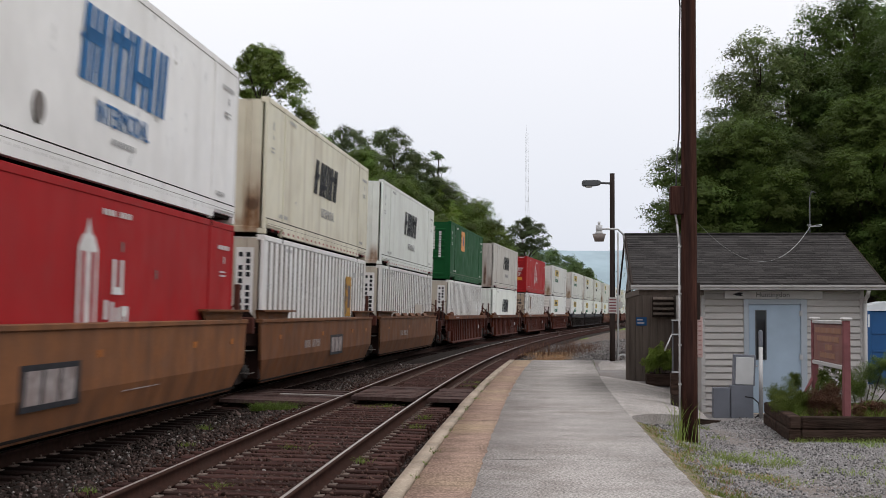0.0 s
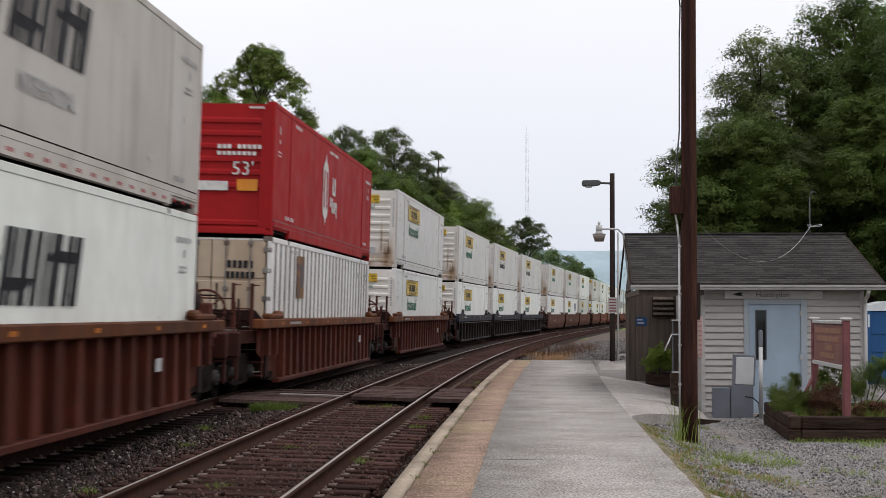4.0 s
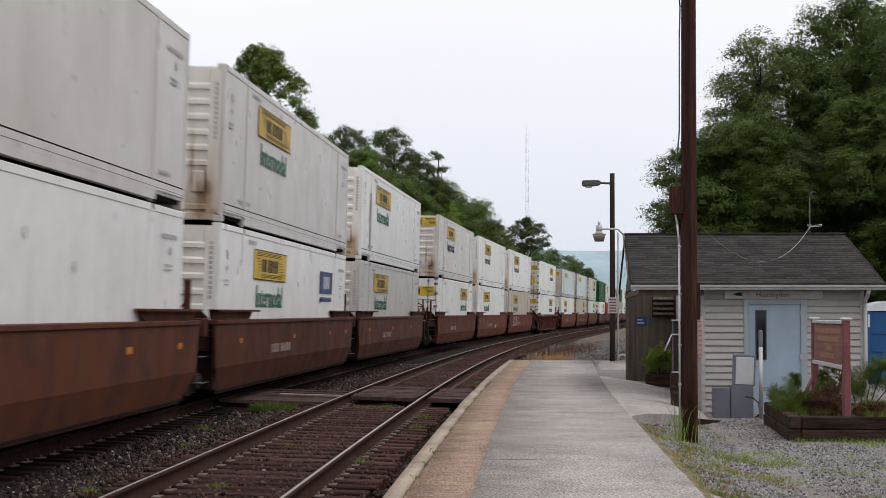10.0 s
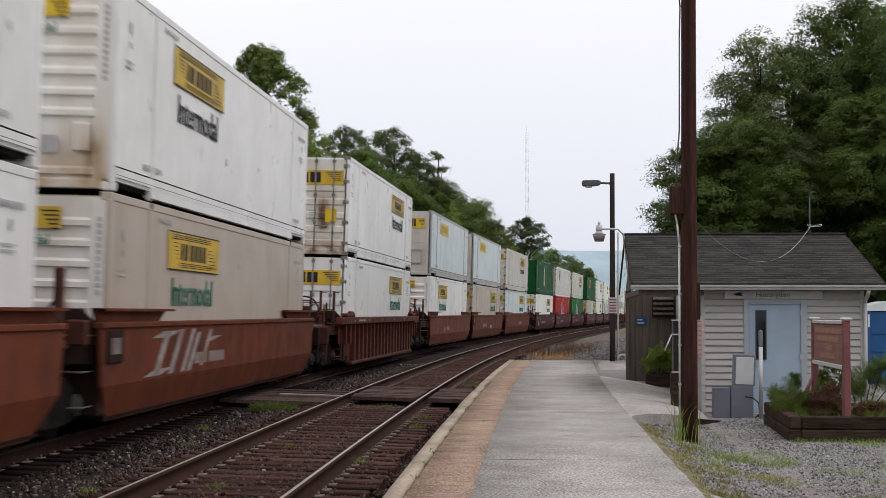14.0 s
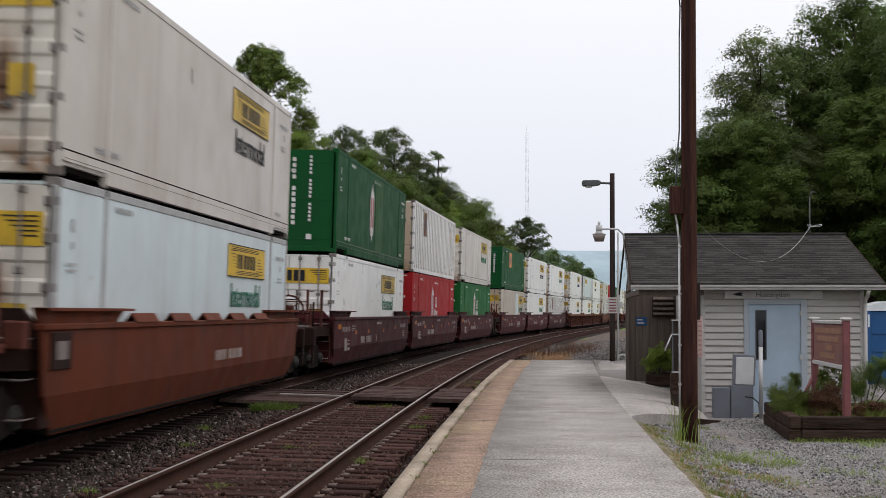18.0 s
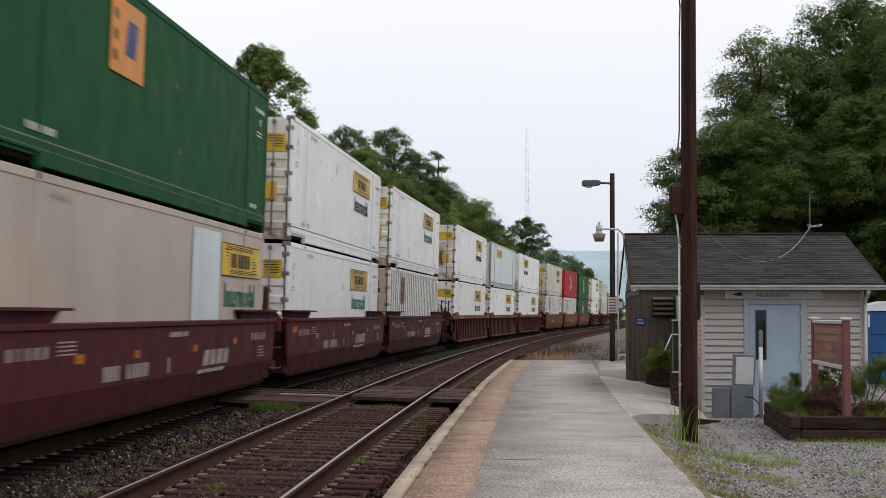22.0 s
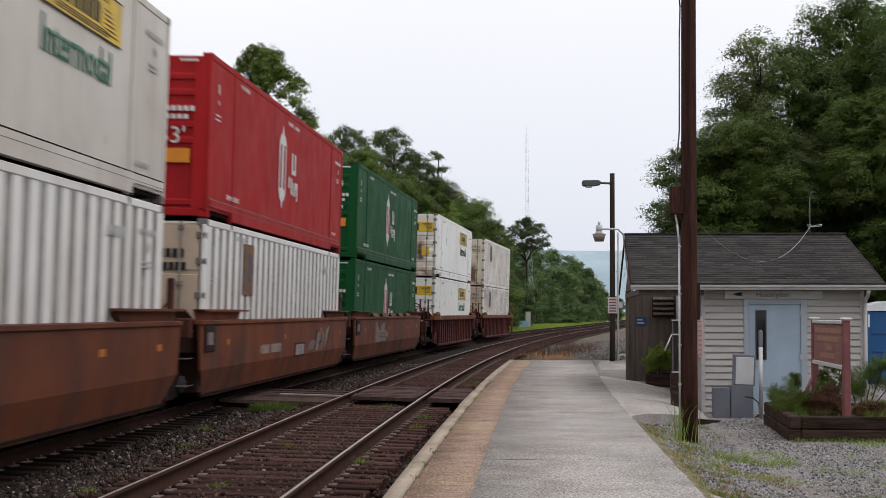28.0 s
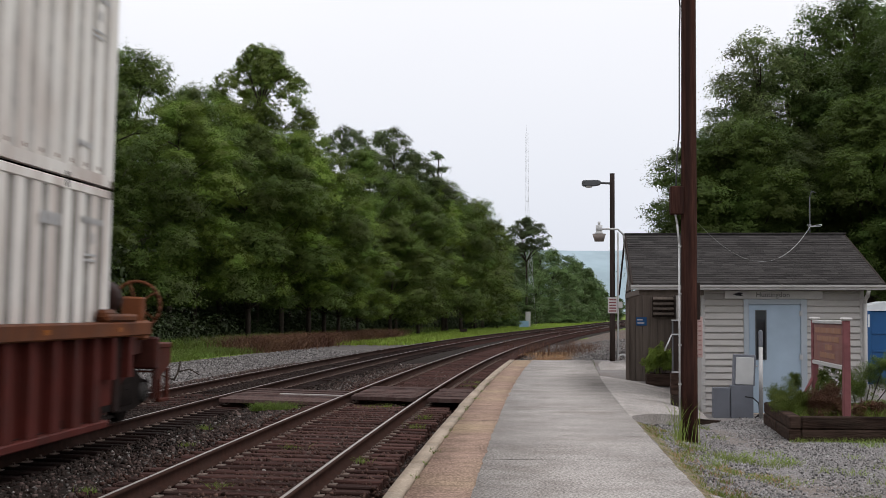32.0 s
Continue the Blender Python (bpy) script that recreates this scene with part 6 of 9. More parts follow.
def sign_house(c, with_blocks=True):
    """An upright white sign shape with pointed ends and red bars, and white blocks beside it."""
    def house(bm):
        prism(bm, [(-1.52, 1.02), (-1.36, 0.84), (-1.22, 0.8), (-1.1, 0.62), (-0.98, 0.8), (-0.84, 0.84), (-0.68, 1.02), (-0.68, 2.08), (-0.84, 2.24), (-0.98, 2.28), (-1.1, 2.48), (-1.22, 2.28), (-1.36, 2.24), (-1.52, 2.08)], "x", CW + 0.004, CW + 0.008)
    h = part("sign_shape", shared("house_shape", house, M_whitemark), M_whitemark, c, "white pointed sign shape")
    marks("sign_marking", "house_red", [(-1.4, -1.22, 1.08, 2.04), (-0.98, -0.8, 1.08, 2.04)], M_redmark, h, "dark red bars", flank_x=CW + 0.009)
    if with_blocks:
        marks("sign_marking", "house_side", [(-0.3, -0.14, 1.16, 1.42), (0.05, 0.2, 1.5, 1.98), (0.42, 0.57, 1.5, 1.98), (0.2, 0.42, 1.5, 1.6), (0.0, 0.14, 1.02, 1.4), (0.26, 0.4, 1.02, 1.32), (0.5, 0.62, 1.02, 1.34), (0.62, 0.86, 1.2, 1.34), (0.74, 0.86, 0.92, 1.2)], M_whitemark, c, "white blocks beside the sign")


def end_codes(c, rows, x, z, size, material, upright=False):
    """The code painted on an end: rows of characters, or one column that reads downward."""
    for i, row in enumerate(rows):
        if upright:
            zz = z
            for ch in row:
                if ch != " ":
                    word(ch, size, material, c, pose(x + i * size, -CL - 0.008, zz) @ TEXT_END)
                zz -= size * 0.92
        else:
            word(row, size, material, c, pose(x, -CL - 0.008, z - 1.1 * size * i) @ TEXT_END, "painted code")


def container(name, label, cat, style, flank, skin, frame_m, end_m, sign, dark_word=False, extra="", upper=False, wear=0, codes=None):
    """style: 'door', 'nose', 'plain' or 'fold' for the end that comes first; flank: smooth or corrugated."""
    c = thing(name, label, cat, group="containers of the freight train")
    side = side_corrugated if flank == "corrugated" else side_smooth
    side_key = "shallow_side" if flank == "corrugated" and upper else flank + "_side"
    part("side_panel", shared(side_key, side, skin), skin, c)
    part("side_panel", shared(side_key, side, skin), skin, c, m=MIRROR)
    part("roof_panel", shared("roof_panel", roof_panel, skin), skin, c)
    part("floor_frame", shared("floor_frame", floor_panel, M_dark), M_dark, c)
    for m in (None, MIRROR):
        part("top_rail", shared("top_rail", top_rail, frame_m), frame_m, c, m=m)
        r = part("bottom_rail", shared("bottom_rail", bottom_rail, frame_m) if flank == "smooth" else shared("steel_rail", steel_rail, frame_m), frame_m, c, m=m)
        sill_m = end_m if m is None else frame_m
        part("end_sill", shared("end_sill", end_sill, sill_m), sill_m, c, m=m)
        if flank != "smooth":
            continue
        # drawn rail shading: dark strip on pale skins, grey on red and green
        part("seam", shared("rail_line", rail_line, M_dark if skin not in (C_RED, C_GREEN, C_LEAF) else M_cast), M_cast, r)
        part("seam", shared("low_rail_line", low_rail_line, M_cast), M_cast, r)
    cp = shared("corner_post", corner_post, frame_m)
    for m in (pose(CW, -CL, 0), pose(-CW + 0.075, -CL, 0), pose(CW, CL - 0.09, 0), pose(-CW + 0.075, CL - 0.09, 0)):
        part("corner_post", cp, frame_m, c, m=m)
    ca = shared("corner_casting", casting, M_cast if style == "door" else frame_m)
    for z in (0.058, CH - 0.06):
        part("corner_casting", ca, M_cast, c, m=pose(CW, -CL, z))
        part("corner_casting", ca, M_cast, c, m=pose(-CW, CL, z) @ MIRROR)
        part("corner_casting", ca, M_cast, c, m=pose(CW, CL - 0.164, z))
        part("corner_casting", ca, M_cast, c, m=pose(-CW + 0.166, -CL, z))
    lp = shared("lifting_post", lifting_post, frame_m)
    for y in (-6.07, 6.07):
        part("lifting_post", lp, frame_m, c, m=pose(0, y, 0))
        part("lifting_post", lp, frame_m, c, m=pose(0, y, 0) @ MIRROR)
    if upper:
        for y in (-6.07, 6.07):
            for m in (None, MIRROR):
                part("stack_lock", shared("stack_lock", stack_lock, M_dark), M_dark, c, m=pose(0, y, 0) if m is None else MIRROR @ pose(0, y, 0))
    if flank == "smooth":
        rnd = random.Random(900 + wear % 5)
        spots = []
        for q in range(4):
            y, z, t = rnd.uniform(-7.3, 7.3), rnd.uniform(0.5, 2.3), rnd.random()
            spots.append((y, y + 0.05 + 0.05 * t, z, z + 0.04 + 0.2 * t * t))
        marks("scuff", ("scuffs", wear % 5), spots, M_slot if skin not in (C_RED, C_GREEN, C_LEAF) else M_cast, c, "small scuffs and patches")
    # the far end, a plain ribbed wall
    part("end_panel", shared("nose_ribbed", nose_ribbed, skin), skin, c, m=MIRROR)
    if style == "door":
        leaf = door_leaf if flank == "smooth" else flat_leaf
        for m in (None, Matrix.Translation((0, 2 * -CL, 0)) @ MIRROR @ Matrix.Translation((0, 0, 0))):
            if m is None:
                d = part("door", shared(("door", flank), leaf, end_m), end_m, c)
            else:
                def left_leaf(bm):
                    leaf(bm)
                    for v in bm.verts:
                        v.co.x = -v.co.x
                    bmesh.ops.reverse_faces(bm, faces=bm.faces[:])
                d = part("door", shared(("left_door", flank), left_leaf, end_m), end_m, c)
            sx = 1 if m is None else -1
            for x in (0.32, 0.85):
                part("lock_rod", shared("lock_rod", lock_rod, M_cast), M_cast, d, m=pose(sx * x, 0, 0))
            part("lock_handle", shared("lock_handle", lock_handle, M_cast), M_cast, d, m=pose(sx * 0.32 if sx > 0 else -0.68, 0, 0))
            for z in (0.35, 0.95, 1.55, 2.15, 2.6):
                if sx > 0:
                    part("hinge", shared("hinge", hinge, M_cast), M_cast, d, m=pose(0, 0, z))
    else:
        nose = {"nose": nose_ribbed, "plain": nose_plain, "fold": nose_upright}[style]
        part("end_panel", shared(style + "_end", nose, end_m), end_m, c)
        if style == "nose":
            part("corner_panel", shared("corner_panel", corner_panel, end_m), end_m, c)
            part("corner_panel", shared("far_corner_panel", far_corner_panel, end_m), end_m, c)
    if flank == "smooth" and sign in ("carrier", "blue"):
        marks("rail_slot", "rail_slots", [(-7.6 + 0.305 * i, -7.55 + 0.305 * i, 0.15, 0.185) for i in range(50)], M_slot, c, "row of small grey slots", flank_x=CW + 0.018)
    # small print on the flank
    marks("small_print", "print_low", [(-6.6 + 0.12 * i, -6.54 + 0.12 * i, 0.42, 0.51) for i in range(0, 9) if i != 4] + [(6.4 + 0.12 * i, 6.46 + 0.12 * i, 0.44, 0.52) for i in range(6)] + [(-7.5, -7.42, 2.25, 2.42), (-7.5, -7.42, 2.05, 2.13), (-7.65, -7.3, 1.84, 1.87), (-7.65, -7.3, 1.76, 1.79)]
          + [(-5.6 + 0.12 * i, -5.54 + 0.12 * i, 2.62, 2.7) for i in range(7)] + [(6.7 + 0.1 * i, 6.76 + 0.1 * i, 2.4, 2.48) for i in range(10)] + [(7.2, 7.28, 2.15, 2.28), (6.9, 7.4, 1.98, 2.01), (6.9, 7.4, 1.91, 1.94)],
          M_whitemark if skin in (C_RED, C_GREEN, C_LEAF) else M_greymark, c)
    if sign == "carrier":
        sign_carrier(c, 4.0 if extra == "patch" else 1.75 if style == "door" else -5.0, dark_word)
        if style == "door":
            end_sign(c, -CW + 0.18, CW - 0.16, 2.05, 2.47)
            marks("placard", "yellow_placard", [(0.62, 0.95, 0.95, 1.35)], M_yellow, c, "yellow warning placard", end=True)
            marks("small_print", "door_print", [(0.15, 0.42, 1.0 + 0.07 * i, 1.03 + 0.07 * i) for i in range(5)], M_greymark, c, end=True)
        else:
            if extra == "wide":
                end_sign(c, -CW + 0.16, CW - 0.16, 2.36, 2.76)
            else:
                end_sign(c, -0.6, 0.6, 2.38, 2.68, True)
            marks("placard", "nose_plates", [(0.28, 0.5, 0.5, 0.74)], M_greymark, c, "small grey plate", end=True)
            marks("placard", "nose_yellow", [(-0.2, -0.06, 0.6, 0.74)], M_yellow, c, "small yellow plate", end=True)

            def vent(bm):
                bevel_box(bm, 0.72, 0.95, -CL - 0.03, -CL + 0.03, 0.52, 0.92, 0.02)
            part("document_box", shared("document_box", vent, end_m), end_m, c)
            marks("small_print", "nose_upright_print", [(CW - 0.2, CW - 0.13, 1.5 + 0.09 * i, 1.56 + 0.09 * i) for i in range(12)], M_greymark, c, end=True)
    elif sign == "pale":
        y0 = -5.0
        b = marks("sign_board", ("pale_board", y0), [(y0, y0 + 3.4, 2.0, 2.55)], M_yellow, c, "faded yellow sign board")
        marks("sign_marking", ("pale_blocks", y0), [(y0 + 0.5 + 0.36 * i, y0 + 0.72 + 0.36 * i, 2.12, 2.42) for i in range(7)], mat_faded(), b, flank_x=CW + 0.009)
        end_sign(c, -0.4, 0.98, 2.1, 2.55)

        def hatch(bm):
            for a in ((0.38, 0.44, 0.55, 1.15), (0.82, 0.88, 0.55, 1.15), (0.38, 0.88, 1.1, 1.16), (0.38, 0.88, 0.52, 0.58)):
                endmark(bm, *a, t=0.03)
        part("hatch_frame", shared("hatch_frame", hatch, M_alu), M_alu, c, "grey framed hatch")
        marks("rivet_row", "rivets", [(y, y + 0.05, z, z + 0.05) for y in (-3.2, -0.6, 2.0, 4.4) for z in (0.9, 1.5)], M_whitemark, c)
    elif sign == "bars":
        sign_bars(c, M_black, M_greymark)
        if codes:
            end_codes(c, codes, 0.42, 2.5, 0.19, M_greymark, True)
        else:
            marks("small_print", "upright_print", [(0.35, 0.5, 1.0 + 0.14 * i, 1.1 + 0.14 * i) for i in range(10)], M_greymark, c, end=True)
        word("53ft", 0.3, M_greentext if skin is C_GREY else M_greymark, c, pose(-0.55, -CL - 0.008, 1.15) @ TEXT_END)
        marks("small_print", "fold_size", [(-0.95, -0.25, 2.3, 2.5), (-0.9, -0.25, 0.45, 0.5), (-0.9, -0.25, 0.36, 0.41)], M_greymark, c, end=True)
        marks("rail_mark", "rail_marks", [(-7.4 + 0.62 * i, -7.24 + 0.62 * i, 0.085, 0.135) for i in range(25)], M_redmark, c, "reflecting red marks along the rail", flank_x=CW + 0.018)
    elif sign == "blue":
        blue = [(-1.75 + a, -1.75 + a + w, 1.28, 2.28) for a, w in ((0, 0.3), (0.42, 0.18), (0.72, 0.3), (1.16, 0.2), (1.5, 0.32), (2.0, 0.18), (2.3, 0.34), (2.86, 0.2), (3.2, 0.34), (3.7, 0.2), (4.02, 0.2))]
        blue += [(-1.75, -0.9, 1.8, 1.98), (-0.5, 0.5, 1.98, 2.14), (0.6, 1.7, 1.62, 1.78)]
        marks("sign_marking", "blue_bars", blue, M_bluetext, c, "large slanted blue sign shapes", lean=0.2)
        word("INTERMODAL", 0.42, M_bluetext, c, pose(CW + 0.006, 0.35, 0.95) @ TEXT_SIDE, "blue lettering")
        marks("small_print", "blue_smaller", [(-0.2 + 0.15 * i, -0.1 + 0.15 * i, 0.6, 0.68) for i in range(8)], M_greymark, c)

        def vent(bm):
            tube(bm, (CW, -3.2, 0.7), (CW + 0.02, -3.2, 0.7), 0.2, 0.18, 16)
        part("round_vent", shared("round_vent", vent, M_cast), M_cast, c, "round dark vent")
    elif sign == "house":
        sign_house(c, extra != "repaint")
        marks("small_print", "house_top_print", [(-0.5 + 0.16 * i, -0.4 + 0.16 * i, 2.56, 2.64) for i in range(9) if i != 4], M_whitemark, c)
        if codes:
            end_codes(c, codes, 0.45, 2.55, 0.27, M_whitemark)
        if style == "plain":
            word("53'", 0.36, M_whitemark, c, pose(-0.75, -CL - 0.008, 1.55) @ TEXT_END)
            marks("small_print", "plain_house_end", [(-1.0 + 0.14 * i, -0.9 + 0.14 * i, 2.38, 2.5) for i in range(6)] + [(-0.85 + 0.17 * i, -0.73 + 0.17 * i, 2.2, 2.3) for i in range(6)] + [(-0.95, -0.6, 0.7 + 0.075 * i, 0.73 + 0.075 * i) for i in range(9)] + [(-0.95, -0.6, 0.45, 0.62)]
                  + [(0.02, 0.12, 0.75 + 0.16 * i, 0.86 + 0.16 * i) for i in range(12) if i != 7] + [(0.5, 0.57, 0.85 + 0.11 * i, 0.92 + 0.11 * i) for i in range(17) if i not in (5, 11)] + [(0.45, 0.6, 0.35, 0.5)], M_whitemark, c, end=True)
        if style == "nose":
            word("53'", 0.42, M_whitemark, c, pose(0.62, -CL - 0.008, 1.42) @ TEXT_END)
        if style == "nose":
            marks("placard", "house_placard", [(0.5, 0.95, 0.95, 1.2)], M_orange, c, "orange placard", end=True)
        if style == "nose":
            marks("small_print", "house_end", [(0.05 + 0.11 * i, 0.13 + 0.11 * i, 1.86, 1.95) for i in range(9) if i != 3] + [(0.05 + 0.11 * i, 0.13 + 0.11 * i, 1.72, 1.8) for i in range(8)] + [(0.72, 1.05, 2.74, 2.78), (-0.6, 0.3, 0.95, 1.15)], M_whitemark, c, end=True)
    elif sign == "square":
        b = marks("sign_board", "orange_board", [(-3.45, -1.78, 1.6, 2.64)], M_orange, c, "orange square sign")
        marks("sign_marking", "orange_dots", [(-3.32, -3.12, 1.76, 1.9), (-3.32, -3.12, 2.04, 2.18), (-3.32, -3.12, 2.32, 2.46)], M_brownmark, b, flank_x=CW + 0.009)
        marks("sign_marking", "orange_blue", [(-2.75, -2.25, 1.9, 2.4)], M_navy, b, lean=0.12, flank_x=CW + 0.009)
        e2 = marks("end_sign", "orange_end", [(-0.95, -0.25, 2.15, 2.55)], M_orange, c, "small orange sign", end=True)

        def eb(bm):
            for a in (-0.88, -0.68, -0.5):
                endmark(bm, a, a + 0.1, 2.22, 2.48, y=-CL - 0.011)
        tagged(part("sign_marking", shared("orange_end_blocks", eb, M_black), M_black, e2), kind="stuff")
        word("53'", 0.36, M_whitemark, c, pose(-0.5, -CL - 0.008, 1.72) @ TEXT_END)
        marks("small_print", "square_end", [(0.35, 0.5, 1.5 + 0.13 * i, 1.6 + 0.13 * i) for i in range(9)] + [(0.7, 0.82, 1.1 + 0.12 * i, 1.18 + 0.12 * i) for i in range(11)] + [(-0.1 + 0.2 * j, 0.05 + 0.2 * j, 0.5 + 0.1 * i, 0.56 + 0.1 * i) for i in range(5) for j in range(3)], M_whitemark, c, end=True)
    elif sign == "placard":
        if style == "fold" and wear == 2:
            old = marks("placard", "ochre_placard", [(3.8, 4.9, 1.15, 2.3)], M_ochre, c, "ochre and navy square placard")
            marks("sign_marking", "ochre_dots", [(3.85, 4.05, 1.22 + 0.35 * i, 1.38 + 0.35 * i) for i in range(3)] + [(4.25, 4.7, 1.4, 2.05)], M_faded_navy, old, flank_x=CW + 0.009)
        elif style == "door":
            old = marks("placard", "brown_placard", [(-4.9, -3.9, 1.6, 2.6)], M_brownmark, c, "faded brown square placard")
            marks("sign_marking", "placard_dots", [(-4.85, -4.62, 1.68 + 0.3 * i, 1.82 + 0.3 * i) for i in range(3)] + [(-4.45, -4.05, 1.85, 2.4)], M_faded_navy, old, flank_x=CW + 0.009)
        if codes:
            end_codes(c, codes, 0.72, 2.36, 0.2, M_black)
        elif style == "fold":
            marks("code_plate", "corr_plate", [(0.7, 1.08, 1.2, 2.62)], C_CORR, c, "white upright code plate", end=True)

            def column(bm):
                for i in range(9):
                    for x in (0.76, 0.92):
                        if (i * 7 + int(x * 100)) % 5:
                            endmark(bm, x, x + 0.09, 1.3 + 0.14 * i, 1.4 + 0.14 * i, y=-CL - 0.011)
            tagged(part("small_print", shared("corr_column", column, M_black), M_black, c), kind="stuff")
        else:
            marks("small_print", "corr_end", [(0.35 + 0.12 * i, 0.43 + 0.12 * i, 2.2, 2.36) for i in range(5)] + [(0.32 + 0.11 * i, 0.4 + 0.11 * i, 1.98, 2.12) for i in range(6)], M_black, c, end=True)
        if style == "fold" and wear % 3 == 1:
            marks("patch", "tan_patch", [(1.9, 4.3, 0.17, 1.6)], C_TAN, c, "tan replaced panel with a dark placard")
            marks("placard", "patch_placard", [(3.2, 3.95, 0.2, 0.95)], M_brownmark, c, flank_x=CW + 0.009)
        elif style == "fold" and wear % 3 == 0:
            marks("patch", "grey_patch", [(2.6, 5.2, 0.17, 1.75)], C_GREYWHITE, c, "dull grey replaced panel")
        marks("rivet_row", "foot_rivets", [(-7.7 + 0.58 * i, -7.63 + 0.58 * i, 0.2, 0.25) for i in range(27)], M_brownmark, c, "rusty fixings along the foot", flank_x=CW - 0.01)
        marks("small_print", "corr_side", [(5.1 + 0.2 * i, 5.25 + 0.2 * i, 2.3, 2.45) for i in range(4)], M_greymark, c)
    if extra == "navy":
        b = marks("sign_board", "navy_board", [(3.5, 5.6, 1.75, 2.33)], M_navy, c, "navy blue sign")
        marks("sign_marking", "navy_blocks", [(4.1, 4.25, 1.88, 2.2), (4.35, 4.5, 1.88, 2.2), (4.6, 4.75, 1.88, 2.2), (4.85, 5.0, 1.88, 2.2)], M_whitemark, b, flank_x=CW + 0.009)
        marks("small_print", "navy_print", [(3.55 + 0.18 * i, 3.67 + 0.18 * i, 1.54, 1.66) for i in range(11)], M_navy, c)
    elif extra == "stripe":
        marks("scrape", "grey_scrape", [(-6.3, -6.0, 0.3, 2.2)], M_greymark, c, "dark grey upright scrape")
    elif extra == "repaint":
        marks("patch", "green_patch", [(-0.35, 1.5, 0.36, 2.76)], C_PALEGREEN, c, "lighter green repainted panels")
    elif extra == "patch":
        marks("patch", "pale_patch", [(1.7, 3.85, 0.36, 2.7)], C_BLUE, c, "pale blue replaced panel")
    return c


FADED = []


def mat_faded():
    if not FADED:
        FADED.append(mat("faded_brown_blocks", (0.34, 0.25, 0.07), 0.6, 0.2, 6))
    return FADED[0]


# kinds: label, style, flank, skin, frame, end, sign, dark word
KINDS = {
    "J": ("white container with yellow sign and ribbed closed end", "nose", "smooth", C_WHITE, C_WHITE, E_NOSE, "carrier"),
    "G": ("dull grey-white container with yellow sign and ribbed closed end", "nose", "smooth", C_GREYWHITE, C_GREYWHITE, E_NOSEG, "carrier"),
    "T": ("tan-stained container with yellow sign and ribbed closed end", "nose", "smooth", C_TAN, C_TAN, E_NOSEG, "carrier"),
    "D": ("white container with yellow sign and rust-stained doors", "door", "smooth", C_WHITE, C_WHITE, E_DOOR, "carrier"),
    "E": ("clean white container with yellow sign and barred doors", "door", "smooth", C_WHITE, C_WHITE, E_CLEAN, "carrier"),
    "B": ("beige container with yellow sign and stained doors", "door", "smooth", C_BEIGE, C_BEIGE, E_DOOR, "carrier"),
    "N": ("tan container with yellow sign and stained doors", "door", "smooth", C_TAN, C_TAN, E_DOORB, "carrier"),
    "V": ("pale blue-grey aluminium container with yellow sign and barred doors", "door", "smooth", C_BLUE, M_alu, E_DOOR, "carrier"),
    "P": ("pale blue-grey aluminium container with faded yellow sign", "plain", "smooth", C_BLUE, M_alu, C_BEIGE, "pale"),
    "C": ("white corrugated steel container with faded placard", "fold", "corrugated", C_CORR, C_CORR, E_FOLD, "placard"),
    "K": ("stained white corrugated steel container with beige doors", "door", "corrugated", C_CORR, C_CORR, E_DOORB, "placard"),
    "O": ("old rust-streaked corrugated steel container", "door", "corrugated", C_CORRD, C_CORRD, E_OLD, "placard"),
    "I": ("old stained corrugated steel container with tan doors", "door", "corrugated", C_CORRD, C_CORRD, E_DOORB, "placard"),
    "L": ("bright green container with white pointed sign", "nose", "smooth", C_LEAF, C_LEAF, C_LEAF, "house"),
    "S": ("cream container with slanted dark bars and rust stains", "fold", "smooth", C_CREAM, C_CREAM, E_CREAM, "bars"),
    "Y": ("warm grey container with slanted dark bars and rust stains", "fold", "smooth", C_GREY, C_GREY, E_GREY, "bars"),
    "W": ("greenish white container with slanted dark bars", "fold", "smooth", C_MINT, C_MINT, E_MINT, "bars"),
    "M": ("white container with large blue slanted bars", "nose", "smooth", C_WHITE, C_WHITE, C_WHITE, "blue"),
    "R": ("red container with white pointed sign", "nose", "smooth", C_RED, C_RED, C_RED, "house"),
    "H": ("dark green container with white pointed sign", "nose", "smooth", C_GREEN, C_GREEN, C_GREEN, "house"),
    "U": ("dark green container with lighter repainted panels and white pointed sign", "plain", "smooth", C_GREEN, C_GREEN, C_GREEN, "house"),
    "Q": ("dark green container with orange square sign", "nose", "smooth", C_GREEN, C_GREEN, C_GREEN, "square"),
}

